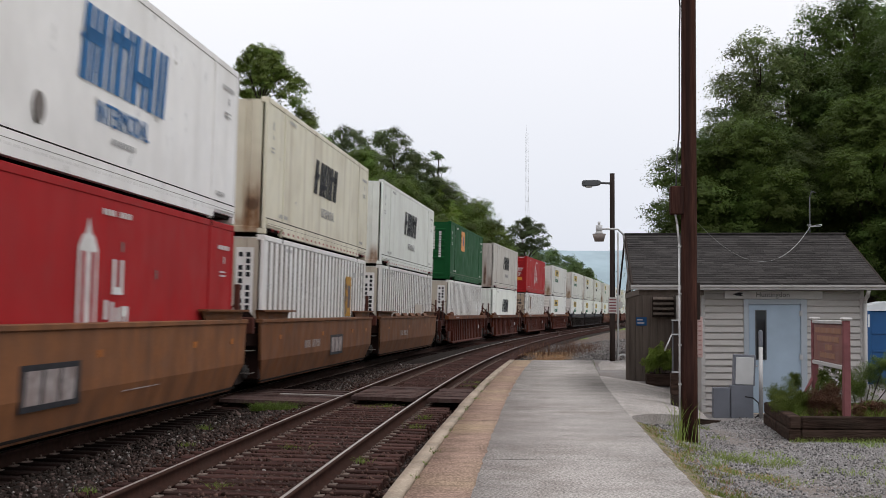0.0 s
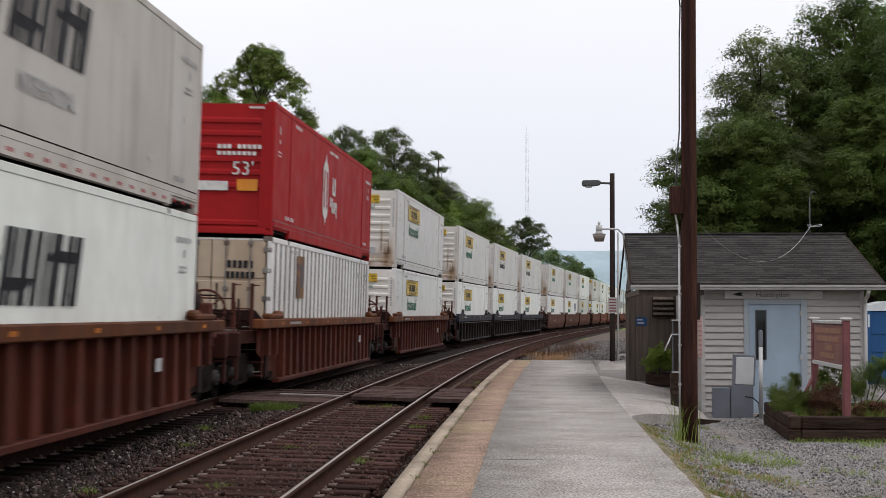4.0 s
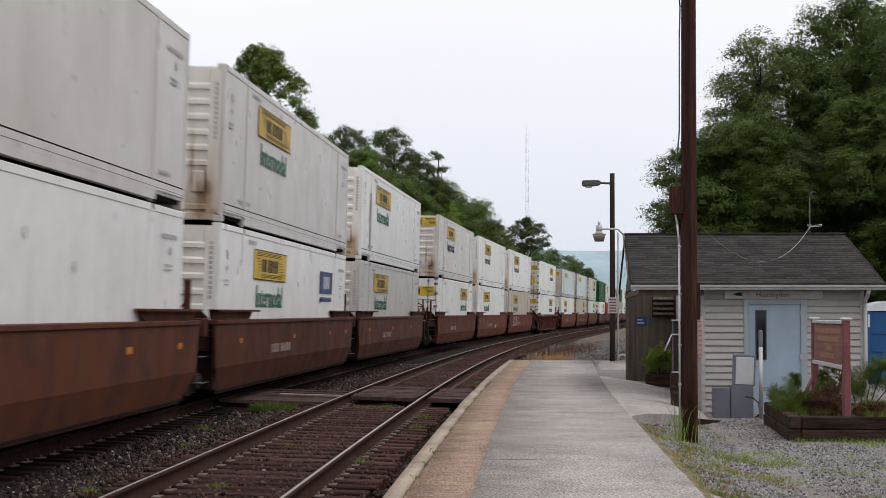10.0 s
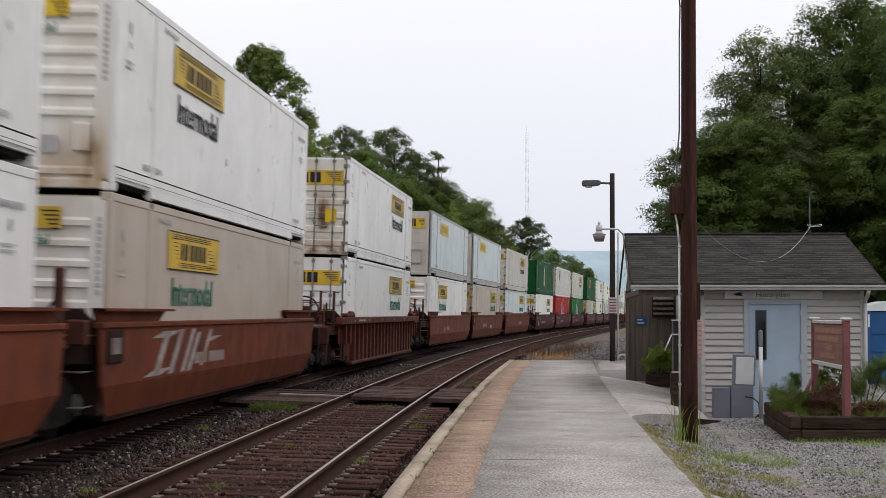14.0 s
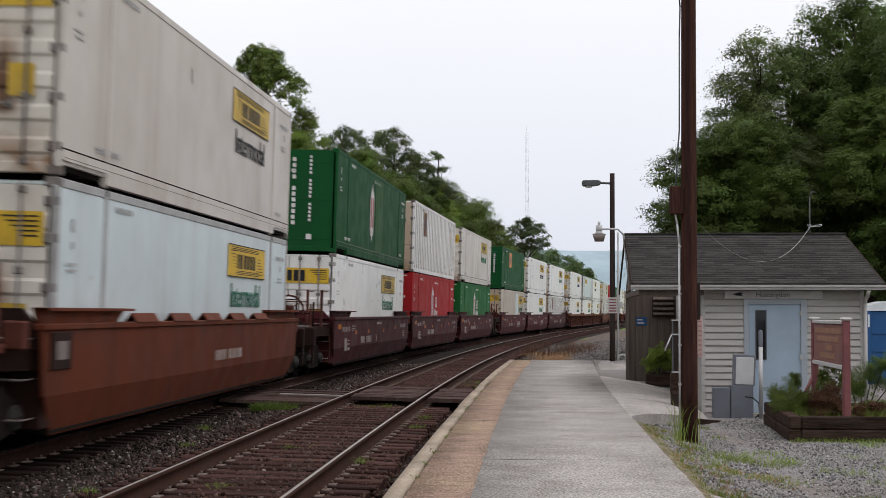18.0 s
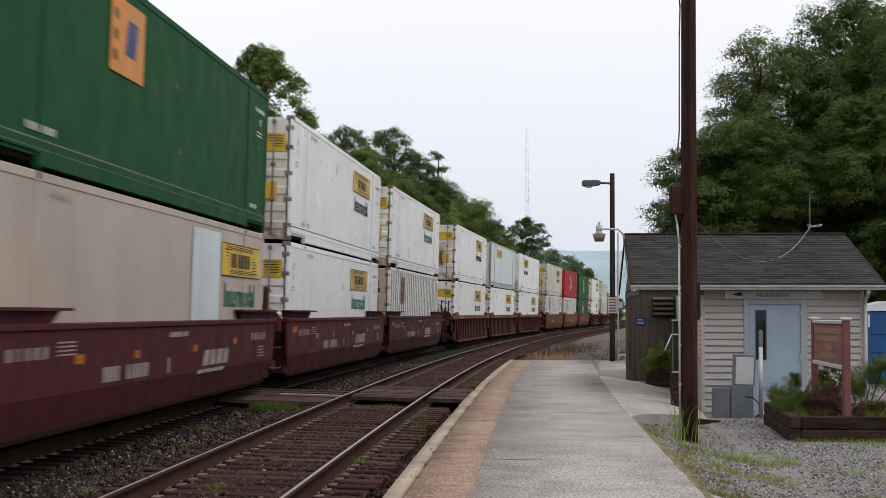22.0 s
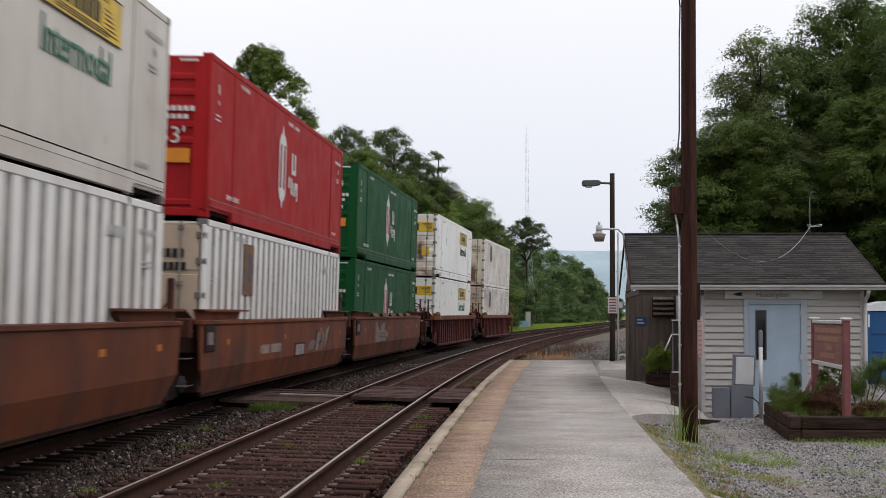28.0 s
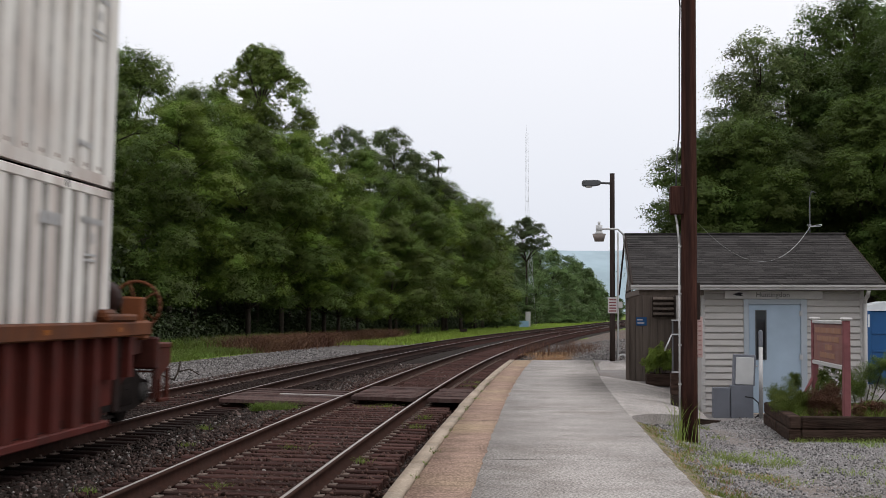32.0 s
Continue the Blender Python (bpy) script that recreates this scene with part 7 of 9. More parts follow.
# upper and lower container, kind of well car, and the place of the stack's far end at the start
STACKS = [
    ("M", "R", "tan", 28.61), ("S", "C", "tan", 47.88), ("W", "C", "tan", 67.72), ("Q", "C", "rib", 91.16), ("Y", "W", "rib", 114.29), ("R", "K", "rib", 137.37),
    ("G", "J", "rib", 160.55), ("G", "J", "blue", 183.81), ("G", "J", "blue", 203.36), ("G", "J", "blue", 222.54), ("G", "J", "brown", 245.81), ("G", "Jn", "brown", 264.86),
    ("Js", "G", "brown", 284.04), ("Gw", "E", "red", 307.40), ("J", "J", "red", 326.67), ("J", "T", "red", 345.95), ("D", "E", "ribd", 369.28), ("P", "J", "red", 392.54),
    ("P", "N", "red", 411.81), ("B", "V", "red", 431.56), ("Ug", "E", "maroon", 455.07), ("K", "R", "maroon", 474.18), ("B", "L", "maroon", 493.50), ("Q", "Np", "maroon", 516.67),
    ("D", "E", "maroon", 535.94), ("D", "K", "maroon", 555.17), ("D", "E", "ribo", 578.61), ("P", "E", "ribo", 597.74), ("J", "E", "ribo", 617.02), ("B", "K", "rust", 640.29),
    ("R", "K", "rust", 659.47), ("H", "H", "rust", 678.86), ("D", "E", "ribm", 702.19), ("O", "I", "ribm", 725.61)]
EXTRA = {"w": "wide", "n": "navy", "s": "stripe", "p": "patch", "g": "repaint"}
# stacks whose upper container has dark lettering
DARK_WORD = (8, 9, 13, 14, 15, 16, 19, 24, 26, 28, 32)
# codes that can be read on the ends: number of the stack, upper or lower
CODES = {(1, 1): ["SWRU 101037"], (2, 1): ["SWRU 100419"], (31, 1): ["HGIU", "642134"], (33, 1): ["EMHU", "295282"], (33, 0): ["EMHU", "538355"]}

# ---- well cars


def car_paint(name, base, dirt, amt=0.5, scale=1.3):
    return mat(name, base, 0.7, 0.12, 4.0, dirt=dirt, dirt_amt=min(0.9, amt + 0.25), dirt_scale=scale, streak=dirt, streak_amt=0.65, rand=0.2, bump=0.004, bscale=14, speck=0.08)


W_TAN = car_paint("faded_orange_brown_car_paint", (0.185, 0.078, 0.034), (0.1, 0.05, 0.03), 0.6)
W_RIB = car_paint("rusty_red_brown_car_paint", (0.083, 0.021, 0.0125), (0.035, 0.014, 0.0095))
W_RIBM = car_paint("dull_maroon_ribbed_car_paint", (0.084, 0.0175, 0.013), (0.034, 0.012, 0.009))
W_CHORD = car_paint("faded_brown_chord_paint", (0.122, 0.042, 0.017), (0.04, 0.02, 0.015), 0.7)
W_BLUE = car_paint("dark_blue_grey_chord_paint", (0.024, 0.026, 0.035), (0.03, 0.022, 0.02))
W_BLUEB = car_paint("sooty_car_paint", (0.02, 0.013, 0.0115), (0.009, 0.007, 0.0065))
W_BROWN = car_paint("weathered_brown_car_paint", (0.105, 0.034, 0.018), (0.04, 0.02, 0.016), 0.75)
W_RUST = car_paint("rust_orange_brown_car_paint", (0.15, 0.046, 0.021), (0.052, 0.026, 0.021), 0.7, 0.55)
W_RED = car_paint("red_brown_car_paint", (0.128, 0.032, 0.014), (0.06, 0.02, 0.012))
W_MAROON = car_paint("dark_maroon_car_paint", (0.066, 0.0135, 0.016), (0.036, 0.012, 0.0125), 0.4)
W_ORIB = car_paint("orange_rust_car_paint", (0.072, 0.0195, 0.0105), (0.03, 0.014, 0.01))
W_OCH = car_paint("ochre_chord_paint", (0.135, 0.05, 0.018), (0.055, 0.028, 0.016))
# dark red ends, lowered in colour for the shade between cars
W_END = car_paint("grimy_dark_red_end_paint", (0.021, 0.009, 0.007), (0.011, 0.007, 0.006))
W_DECK = car_paint("grimy_rust_red_deck_paint", (0.05, 0.015, 0.011), (0.02, 0.01, 0.008))
W_POST = car_paint("rust_red_post_paint", (0.085, 0.028, 0.02), (0.035, 0.016, 0.013))
CARS = {"tan": (W_TAN, W_TAN, "faded orange-brown articulated well car"), "rib": (W_RIB, W_CHORD, "rusty red-brown ribbed well car"), "ribd": (W_RIB, W_RIB, "dark rusty ribbed well car"),
        "blue": (W_BLUEB, W_BLUE, "sooty ribbed well car with dark blue top chord"), "rust": (W_RUST, W_RUST, "rust-patched orange-brown articulated well car"), "brown": (W_BROWN, W_BROWN, "weathered brown articulated well car"), "red": (W_RED, W_RED, "red-brown articulated well car"),
        "maroon": (W_MAROON, W_MAROON, "dark maroon articulated well car with white markings"), "ribo": (W_ORIB, W_OCH, "orange-rust ribbed well car with ochre top chord"), "ribm": (W_RIBM, W_CHORD, "dull maroon ribbed well car with rusty chord")}


def smooth_sill(bm):
    """A deep side plate with a fold near its foot and slanted lower corners."""
    def plate(z0, z1, xa, xb, y0, y1):
        v = []
        for dx in (0.0, -0.05):
            v += [bm.verts.new((xa + dx, -y0, z0)), bm.verts.new((xa + dx, y0, z0)), bm.verts.new((xb + dx, y1, z1)), bm.verts.new((xb + dx, -y1, z1))]
        for f in ((0, 1, 2, 3), (7, 6, 5, 4), (0, 4, 5, 1), (1, 5, 6, 2), (2, 6, 7, 3), (3, 7, 4, 0)):
            bm.faces.new([v[i] for i in f])
    plate(0.7, 1.5, 1.44, 1.44, 8.74, 8.86)
    plate(0.2, 0.7, 1.31, 1.44, 8.1, 8.74)
    bevel_box(bm, 1.33, 1.475, -8.86, 8.86, 1.47, 1.55, 0.012)


def sill_tab(bm):
    """A bent steel lid on top of the side plate, open at its ends."""
    prism(bm, [(1.32, 1.55), (1.335, 1.55), (1.405, 1.655), (1.475, 1.55), (1.49, 1.55), (1.412, 1.672), (1.398, 1.672)], "y", 0.0, 1.25)


def rib_web(bm, a, b):
    """The recessed side plate; a and b: how far it reaches at its two ends."""
    ca, cb = (1.6 if e > 9 else 0.45 for e in (a, b))
    prism(bm, [(ca - a, 0.2), (b - cb, 0.2), (b - 0.3 * cb, 0.72), (b, 0.85), (b, 1.4), (-a, 1.4), (-a, 0.85), (0.3 * ca - a, 0.72)], "x", 1.302, 1.318)
    bevel_box(bm, 1.3, 1.48, ca + 0.1 - a, b - cb - 0.1, 0.16, 0.26, 0.015)


def rib(bm):
    """A pressed rib that spreads towards its foot."""
    prism(bm, [(-0.07, 0.25), (0.3, 0.25), (0.07, 1.37), (-0.05, 1.37)], "x", 1.318, 1.455)


def short_rib(bm):
    """A rib over the cut corner of the side plate."""
    prism(bm, [(-0.06, 0.78), (0.18, 0.78), (0.07, 1.37), (-0.05, 1.37)], "x", 1.318, 1.455)


def chord(bm, a, b):
    bevel_box(bm, 1.3, 1.5, -a, b, 1.35, 1.55, 0.02)


def deep_chord(bm):
    bevel_box(bm, 1.3, 1.5, -8.95, 8.95, 1.22, 1.55, 0.02)


def guide_plate(bm):
    """The raised, tapered container guide on the sill near an end."""
    prism(bm, [(-8.75, 1.55), (-5.6, 1.55), (-5.2, 1.73), (-8.9, 1.73)], "x", 1.31, 1.36)
    prism(bm, [(-8.8, 1.70), (-5.2, 1.70), (-5.2, 1.735), (-8.9, 1.735)], "x", 1.31, 1.5)


def guide_block(bm):
    bevel_box(bm, 1.31, 1.5, -8.9, -7.4, 1.55, 1.66, 0.03)
    bevel_box(bm, 1.33, 1.47, -7.9, -7.35, 1.58, 1.72, 0.04)


def guide_fin(bm):
    prism(bm, [(-6.7, 1.55), (-6.0, 1.55), (-6.15, 1.8), (-6.35, 1.86), (-6.5, 1.76)], "x", 1.34, 1.44)
    bevel_box(bm, 1.3, 1.5, -8.6, -6.0, 1.55, 1.63, 0.02)


def bulkhead(bm):
    bevel_box(bm, -1.36, 1.36, -8.6, -8.3, 0.3, 1.5, 0.02)
    prism(bm, [(-1.3, 1.5), (1.3, 1.5), (1.1, 1.72), (-1.1, 1.72)], "y", -8.65, -8.55)
    for x in (-0.9, -0.3, 0.3, 0.9):
        box(bm, x - 0.04, x + 0.04, -8.75, -8.6, 0.5, 1.45)


def end_deck_short(bm):
    prism(bm, [(-1.36, -8.6), (1.36, -8.6), (0.75, -9.55), (-0.75, -9.55)], "z", 1.0, 1.25)
    bevel_box(bm, -0.5, 0.5, -9.6, -8.6, 0.75, 1.05, 0.03)


def end_deck_long(bm):
    prism(bm, [(-1.36, -8.6), (1.36, -8.6), (1.05, -10.9), (-1.05, -10.9)], "z", 1.05, 1.3)
    bevel_box(bm, -0.42, 0.42, -11.2, -8.6, 0.7, 1.08, 0.03)
    bevel_box(bm, -1.3, 1.3, -11.0, -10.8, 0.8, 1.3, 0.03)
    for x in (-1.25, 1.25):
        bevel_box(bm, x - 0.03, x + 0.03, -10.98, -10.86, 0.35, 1.25, 0.01)
        for z in (0.4, 0.75):
            box(bm, x - 0.25 if x > 0 else x, x if x > 0 else x + 0.25, -10.95, -10.85, z, z + 0.03)


def end_platform(bm):
    """A platform past the end sill, with gusset plates and side steps."""
    bevel_box(bm, -1.3, 1.3, -11.8, -10.98, 1.12, 1.2, 0.015)
    for x in (-1.28, 1.22):
        prism(bm, [(-10.98, 1.12), (-10.98, 0.62), (-11.3, 0.72), (-11.8, 0.86), (-11.8, 1.12)], "x", x, x + 0.06)
        for y in (-11.72, -11.22):
            bevel_box(bm, x, x + 0.06, y - 0.05, y + 0.05, 0.3, 0.8, 0.01)
        bevel_box(bm, x - 0.02, x + 0.08, -11.75, -11.19, 0.28, 0.33, 0.008)
    bevel_box(bm, -0.5, 0.5, -11.8, -10.98, 0.7, 1.1, 0.03)


def coupler(bm):
    bevel_box(bm, -0.14, 0.14, -11.7, -11.1, 0.76, 1.02, 0.04)
    bevel_box(bm, -0.2, 0.24, -11.78, -11.45, 0.72, 1.06, 0.06)


def handrail(bm):
    for x in (0.35, 0.75, 1.2):
        tube(bm, (x, -10.7, 1.3), (x, -10.7, 2.25 if x < 1 else 1.95), 0.022, sides=6)
    tube(bm, (0.35, -10.7, 2.0), (0.75, -10.7, 2.0), 0.018, sides=6)
    tube(bm, (0.35, -10.7, 1.65), (1.2, -10.7, 1.65), 0.018, sides=6)


def ladder(bm):
    for y in (-10.75, -10.4):
        bevel_box(bm, 1.12, 1.16, y - 0.025, y + 0.025, 0.45, 1.9, 0.006)
    for z in (0.55, 0.85, 1.15, 1.45, 1.75):
        box(bm, 1.125, 1.155, -10.74, -10.41, z, z + 0.025)


def air_hose(bm):
    pipe(bm, [(0.45, -11.1, 0.75), (0.5, -11.35, 0.5), (0.45, -11.55, 0.36), (0.4, -11.7, 0.42)], 0.03, 8)


def stanchion(bm):
    """The tall post over an articulated joint, with its bracket and a low box."""
    bevel_box(bm, 1.0, 1.1, -9.5, -9.34, 1.2, 2.24, 0.015)
    bevel_box(bm, 0.94, 1.16, -9.54, -9.3, 1.2, 1.32, 0.02)
    bevel_box(bm, 1.1, 1.35, -9.25, -9.05, 1.25, 1.58, 0.02)
    tube(bm, (1.05, -9.42, 1.9), (0.6, -9.42, 1.3), 0.02, sides=6)


def step_plate(bm):
    """Slotted step and bracket hung from a car's corner."""
    for z in (0.34, 0.62):
        bevel_box(bm, 1.0, 1.36, -9.0, -8.84, z, z + 0.03, 0.006)
    for x in (1.02, 1.34):
        bevel_box(bm, x - 0.02, x + 0.02, -8.95, -8.9, 0.3, 1.1, 0.006)


def brake_wheel(bm):
    cx, cz, r = -0.95, 1.72, 0.37
    for i in range(20):
        a, b = 2 * math.pi * i / 20, 2 * math.pi * (i + 1) / 20
        tube(bm, (cx + r * math.cos(a), -10.5, cz + r * math.sin(a)), (cx + r * math.cos(b), -10.5, cz + r * math.sin(b)), 0.026, sides=6)
    for i in range(5):
        a = 2 * math.pi * i / 5
        tube(bm, (cx, -10.45, cz), (cx + r * math.cos(a), -10.5, cz + r * math.sin(a)), 0.016, sides=6)
    bevel_box(bm, cx - 0.16, cx + 0.16, -10.45, -10.2, 1.2, 1.85, 0.03)
    bevel_box(bm, cx - 0.3, cx + 0.3, -10.2, -9.9, 1.2, 1.5, 0.03)


def brake_tank(bm):
    tube(bm, (-0.8, -9.7, 1.88), (-0.8, -9.1, 1.88), 0.25, 0.25, 16)
    tube(bm, (-0.8, -9.78, 1.88), (-0.8, -9.7, 1.88), 0.15, 0.25, 16)
    bevel_box(bm, -0.95, -0.65, -9.6, -9.2, 1.24, 1.66, 0.02)


def brake_rigging(bm):
    """Rods, a cylinder and a valve under and over the end platform."""
    tube(bm, (0.55, -10.6, 1.42), (0.55, -9.5, 1.42), 0.13, 0.13, 14)
    tube(bm, (0.55, -9.5, 1.42), (0.55, -9.2, 1.42), 0.03, 0.03, 8)
    bevel_box(bm, 0.2, 0.42, -10.3, -10.0, 1.3, 1.62, 0.03)
    for x in (-0.55, 0.15, 0.75):
        tube(bm, (x, -11.0, 0.62), (x, -8.7, 0.66), 0.022, sides=6)
    tube(bm, (-1.0, -9.9, 1.34), (1.0, -9.9, 1.34), 0.03, sides=8)


def deck_grating(bm):
    for i in range(9):
        box(bm, 0.3, 1.02, -10.75 + 0.09 * i, -10.71 + 0.09 * i, 1.3, 1.335)
    for x in (0.3, 0.66, 1.0):
        box(bm, x, x + 0.03, -10.78, -9.96, 1.3, 1.33)


def grab_irons(bm):
    """Worn round rungs on the corner of a car's end."""
    for z in (0.44, 0.9, 1.37):
        tube(bm, (0.92, -9.02, z), (1.28, -9.02, z), 0.013, sides=6)
        for x in (0.93, 1.27):
            tube(bm, (x, -9.02, z), (x, -8.6, z), 0.012, sides=6)


def end_posts(bm):
    """Two tall upright posts with a level bar, beside the end platform."""
    for x, y in ((1.12, -9.05), (0.82, -9.5)):
        bevel_box(bm, x - 0.035, x + 0.035, y - 0.035, y + 0.035, 1.1, 2.28, 0.01)
        tube(bm, (x, y, 2.24), (x + 0.16, y, 2.24), 0.014, sides=6)
    tube(bm, (0.82, -9.5, 1.75), (1.12, -9.05, 1.75), 0.018, sides=6)
    tube(bm, (-0.9, -9.5, 1.95), (0.82, -9.5, 1.95), 0.018, sides=6)


def brake_pipe(bm):
    tube(bm, (1.48, -8.6, 1.15), (1.48, 8.6, 1.15), 0.016, sides=6)


def well_floor(bm):
    for y in np.arange(-7.8, 7.9, 1.56):
        bevel_box(bm, -1.33, 1.33, y - 0.12, y + 0.12, 0.26, 0.37, 0.015)
    box(bm, -1.36, 1.36, -8.3, 8.3, 0.24, 0.27)
    box(bm, -0.3, 0.3, -8.3, 8.3, 0.27, 0.34)
    for y in (-7.95, 7.95):
        box(bm, -1.33, 1.33, y - 0.3, y + 0.3, 0.33, 0.421)


def truck_frame(bm):
    prism(bm, [(-1.3, 0.36), (-1.05, 0.3), (-0.45, 0.22), (0.45, 0.22), (1.05, 0.3), (1.3, 0.36), (1.3, 0.62), (0.9, 0.66), (0.45, 0.84), (-0.45, 0.84), (-0.9, 0.66), (-1.3, 0.62)], "x", 0.93, 1.09)
    for y in (-0.22, 0, 0.22):
        tube(bm, (1.02, y, 0.3), (1.02, y, 0.62), 0.09, 0.09, 8)


def bearing_cap(bm):
    """A round axle bearing with its end cap and bolts."""
    tube(bm, (1.05, 0, 0.46), (1.16, 0, 0.46), 0.15, 0.14, 14)
    tube(bm, (1.16, 0, 0.46), (1.19, 0, 0.46), 0.1, 0.08, 12)
    for i in range(3):
        a = 2 * math.pi * i / 3 + 0.5
        tube(bm, (1.185, 0.05 * math.cos(a), 0.46 + 0.05 * math.sin(a)), (1.205, 0.05 * math.cos(a), 0.46 + 0.05 * math.sin(a)), 0.016, sides=6)


def truck_bolster(bm):
    bevel_box(bm, -1.1, 1.1, -0.22, 0.22, 0.5, 0.82, 0.04)
    tube(bm, (0, 0, 0.8), (0, 0, 0.95), 0.35, 0.35, 16)


def wheelset(bm):
    tube(bm, (-1.0, 0, 0.46), (1.0, 0, 0.46), 0.085, 0.085, 10)
    for sx in (-1, 1):
        tube(bm, (sx * 0.70, 0, 0.46), (sx * 0.81, 0, 0.46), 0.458, 0.455, 24)
        tube(bm, (sx * 0.675, 0, 0.46), (sx * 0.70, 0, 0.46), 0.485, 0.485, 24)


def truck(car, y):
    t = part("truck", shared("truck_bolster", truck_bolster, M_dark), M_dark, car, "dark four-wheeled truck", m=pose(0, y, 0))
    part("side_frame", shared("truck_frame", truck_frame, M_dark), M_dark, t)
    part("side_frame", shared("truck_frame", truck_frame, M_dark), M_dark, t, m=MIRROR)
    for dy in (-0.86, 0.86):
        part("wheelset", shared("wheelset", wheelset, M_dark), M_dark, t, m=pose(0, dy, 0))
        part("bearing_cap", shared("bearing_cap", bearing_cap, M_bearing), M_bearing, t, "greasy grey bearing cap", m=pose(0, dy, 0))
        part("bearing_cap", shared("bearing_cap", bearing_cap, M_bearing), M_bearing, t, "", m=pose(0, dy, 0) @ MIRROR)


def well_car(kind, near_joint, far_joint, seed):
    body, top, label = CARS[kind]
    car = thing("well_car", label, "freight car", group="well cars of the freight train")
    for m in (None, MIRROR):
        if kind in ("tan", "brown", "rust", "red", "maroon"):
            part("side_sill", shared("smooth_sill", smooth_sill, body), body, car, m=m)
            for y in (-5.05, -2.85, -0.65, 1.55, 3.75) if seed in (2, 19, 31) else ():
                mm = pose(0, y, 0)
                part("sill_tab", shared("sill_tab", sill_tab, body), body, car, m=mm if m is None else MIRROR @ mm)
        else:
            ends = [8.85 if near_joint else 9.35, 8.85 if far_joint else 9.35]
            if m is not None:
                ends.reverse()
            a, b = ends
            cut = [e - 1.6 if e > 9 else e for e in ends]
            part("side_web", shared(("side_web", a, b), lambda bm: rib_web(bm, a, b), body), body, car, m=m)
            if kind == "blue":
                part("top_chord", shared("deep_chord", deep_chord, top), top, car, m=m)
            else:
                a, b = (x + 0.35 if x > 9 else x + 0.1 for x in ends)
                part("top_chord", shared(("top_chord", a, b), lambda bm: chord(bm, a, b), top), top, car, m=m)
            for i in range(13 if kind == "blue" else 22):
                y = -8.4 + 1.4 * i if kind == "blue" else -8.72 + 0.83 * i
                mm = pose(0, y, 0)
                whole = -cut[0] < y < cut[1] - 0.3
                part("rib", shared("rib" if whole else "short_rib", rib if whole else short_rib, body), body, car, m=mm if m is None else MIRROR @ mm)
        gk = "guide_fin" if kind == "blue" else "guide_plate" if kind in ("tan", "brown", "rust", "red", "maroon") else "guide_block"
        gf = {"guide_fin": guide_fin, "guide_plate": guide_plate, "guide_block": guide_block}[gk]
        part("guide", shared(gk, gf, top), top, car, m=m)

        def mirrored(bm, gf=gf):
            gf(bm)
            for v in bm.verts:
                v.co.y = -v.co.y
            bmesh.ops.reverse_faces(bm, faces=bm.faces[:])
        part("guide", shared("far_" + gk, mirrored, top), top, car, m=m)
        be = W_MAROON if kind == "maroon" else W_END
        part("bulkhead", shared("bulkhead", bulkhead, be), be, car, m=m)
    part("well_floor", shared("well_floor", well_floor, M_dark), M_dark, car)
    for m, joint in ((None, near_joint), (MIRROR, far_joint)):
        if joint:
            part("end_deck", shared("end_deck_short", end_deck_short, W_END), W_END, car, m=m)
            part("stanchion", shared("stanchion", stanchion, W_POST), W_POST, car, "rust-red upright post", m=m)
            if m is None:
                truck(car, -9.655)
        else:
            last = seed == 33 and m is not None
            we = W_CHORD if last else W_POST
            de = W_DECK if kind in ("rib", "ribd", "ribo", "ribm") else W_END
            part("end_deck", shared("end_deck_long", end_deck_long, de), de, car, m=m)
            part("step_plate", shared("step_plate", step_plate, W_POST), W_POST, car, m=m)
            part("brake_rigging", shared("brake_rigging", brake_rigging, de), de, car, m=m)
            part("deck_grating", shared("deck_grating", deck_grating, M_cast), M_cast, car, "worn steel grating", m=m)
            part("coupler", shared("coupler", coupler, M_dark), M_dark, car, "dark coupler", m=m @ pose(0, -0.7, 0) if last else m)
            part("handrail", shared("handrail", handrail, W_END), W_END, car, m=m)
            tagged(part("ladder", shared("ladder", ladder, W_POST), W_POST, car, "rusty steel ladder", m=m), kind="stuff")
            part("air_hose", shared("air_hose", air_hose, M_dark), M_dark, car, "black air hose", m=m)
            truck(car, -9.9 if m is None else 9.9)
            if last:
                part("end_platform", shared("end_platform", end_platform, W_RIB), W_RIB, car, "rusty end platform with side steps", m=m)
            if m is not None:
                part("brake_wheel", shared("brake_wheel", brake_wheel, we), we, car, "rusty hand brake wheel", m=m @ pose(0, -0.35, 0.06) if last else m)
            if m is not None:
                part("brake_tank", shared("brake_tank", brake_tank, W_END), W_END, car, "dark cylindrical tank", m=m)
            tagged(part("end_post", shared("end_posts", end_posts, we), we, car, m=m), kind="stuff")
    for m in (None, MIRROR):
        tagged(part("grab_iron", shared("grab_irons", grab_irons, M_cast), M_cast, car, "worn steel rungs", m=m), kind="stuff")
    if kind == "blue":
        part("brake_pipe", shared("brake_pipe", brake_pipe, M_cast), M_cast, car)
    # markings on the flank
    fx = 1.441
    if kind in ("tan", "brown", "rust", "red"):
        lo = 0.4 if seed else -3.9
        sh = 3.9 if seed == 19 else 0.0
        b = marks("number_panel", ("number_panel", seed > 0, sh), [(sh - 3.6, sh - 2.75, 0.84, 1.02), (sh - 2.5, sh - 1.35, 0.84, 1.02)] if seed else [(0.2, 2.2, 0.6, 0.615)], M_carmark, car, "pale number panels", flank_x=fx)
        if seed:
            marks("number_marking", ("number_bars", sh), [(sh - 3.56 + 0.2 * i, sh - 3.5 + 0.2 * i, 0.835, 1.025) for i in range(11)], M_brownmark, b, flank_x=fx + 0.004)
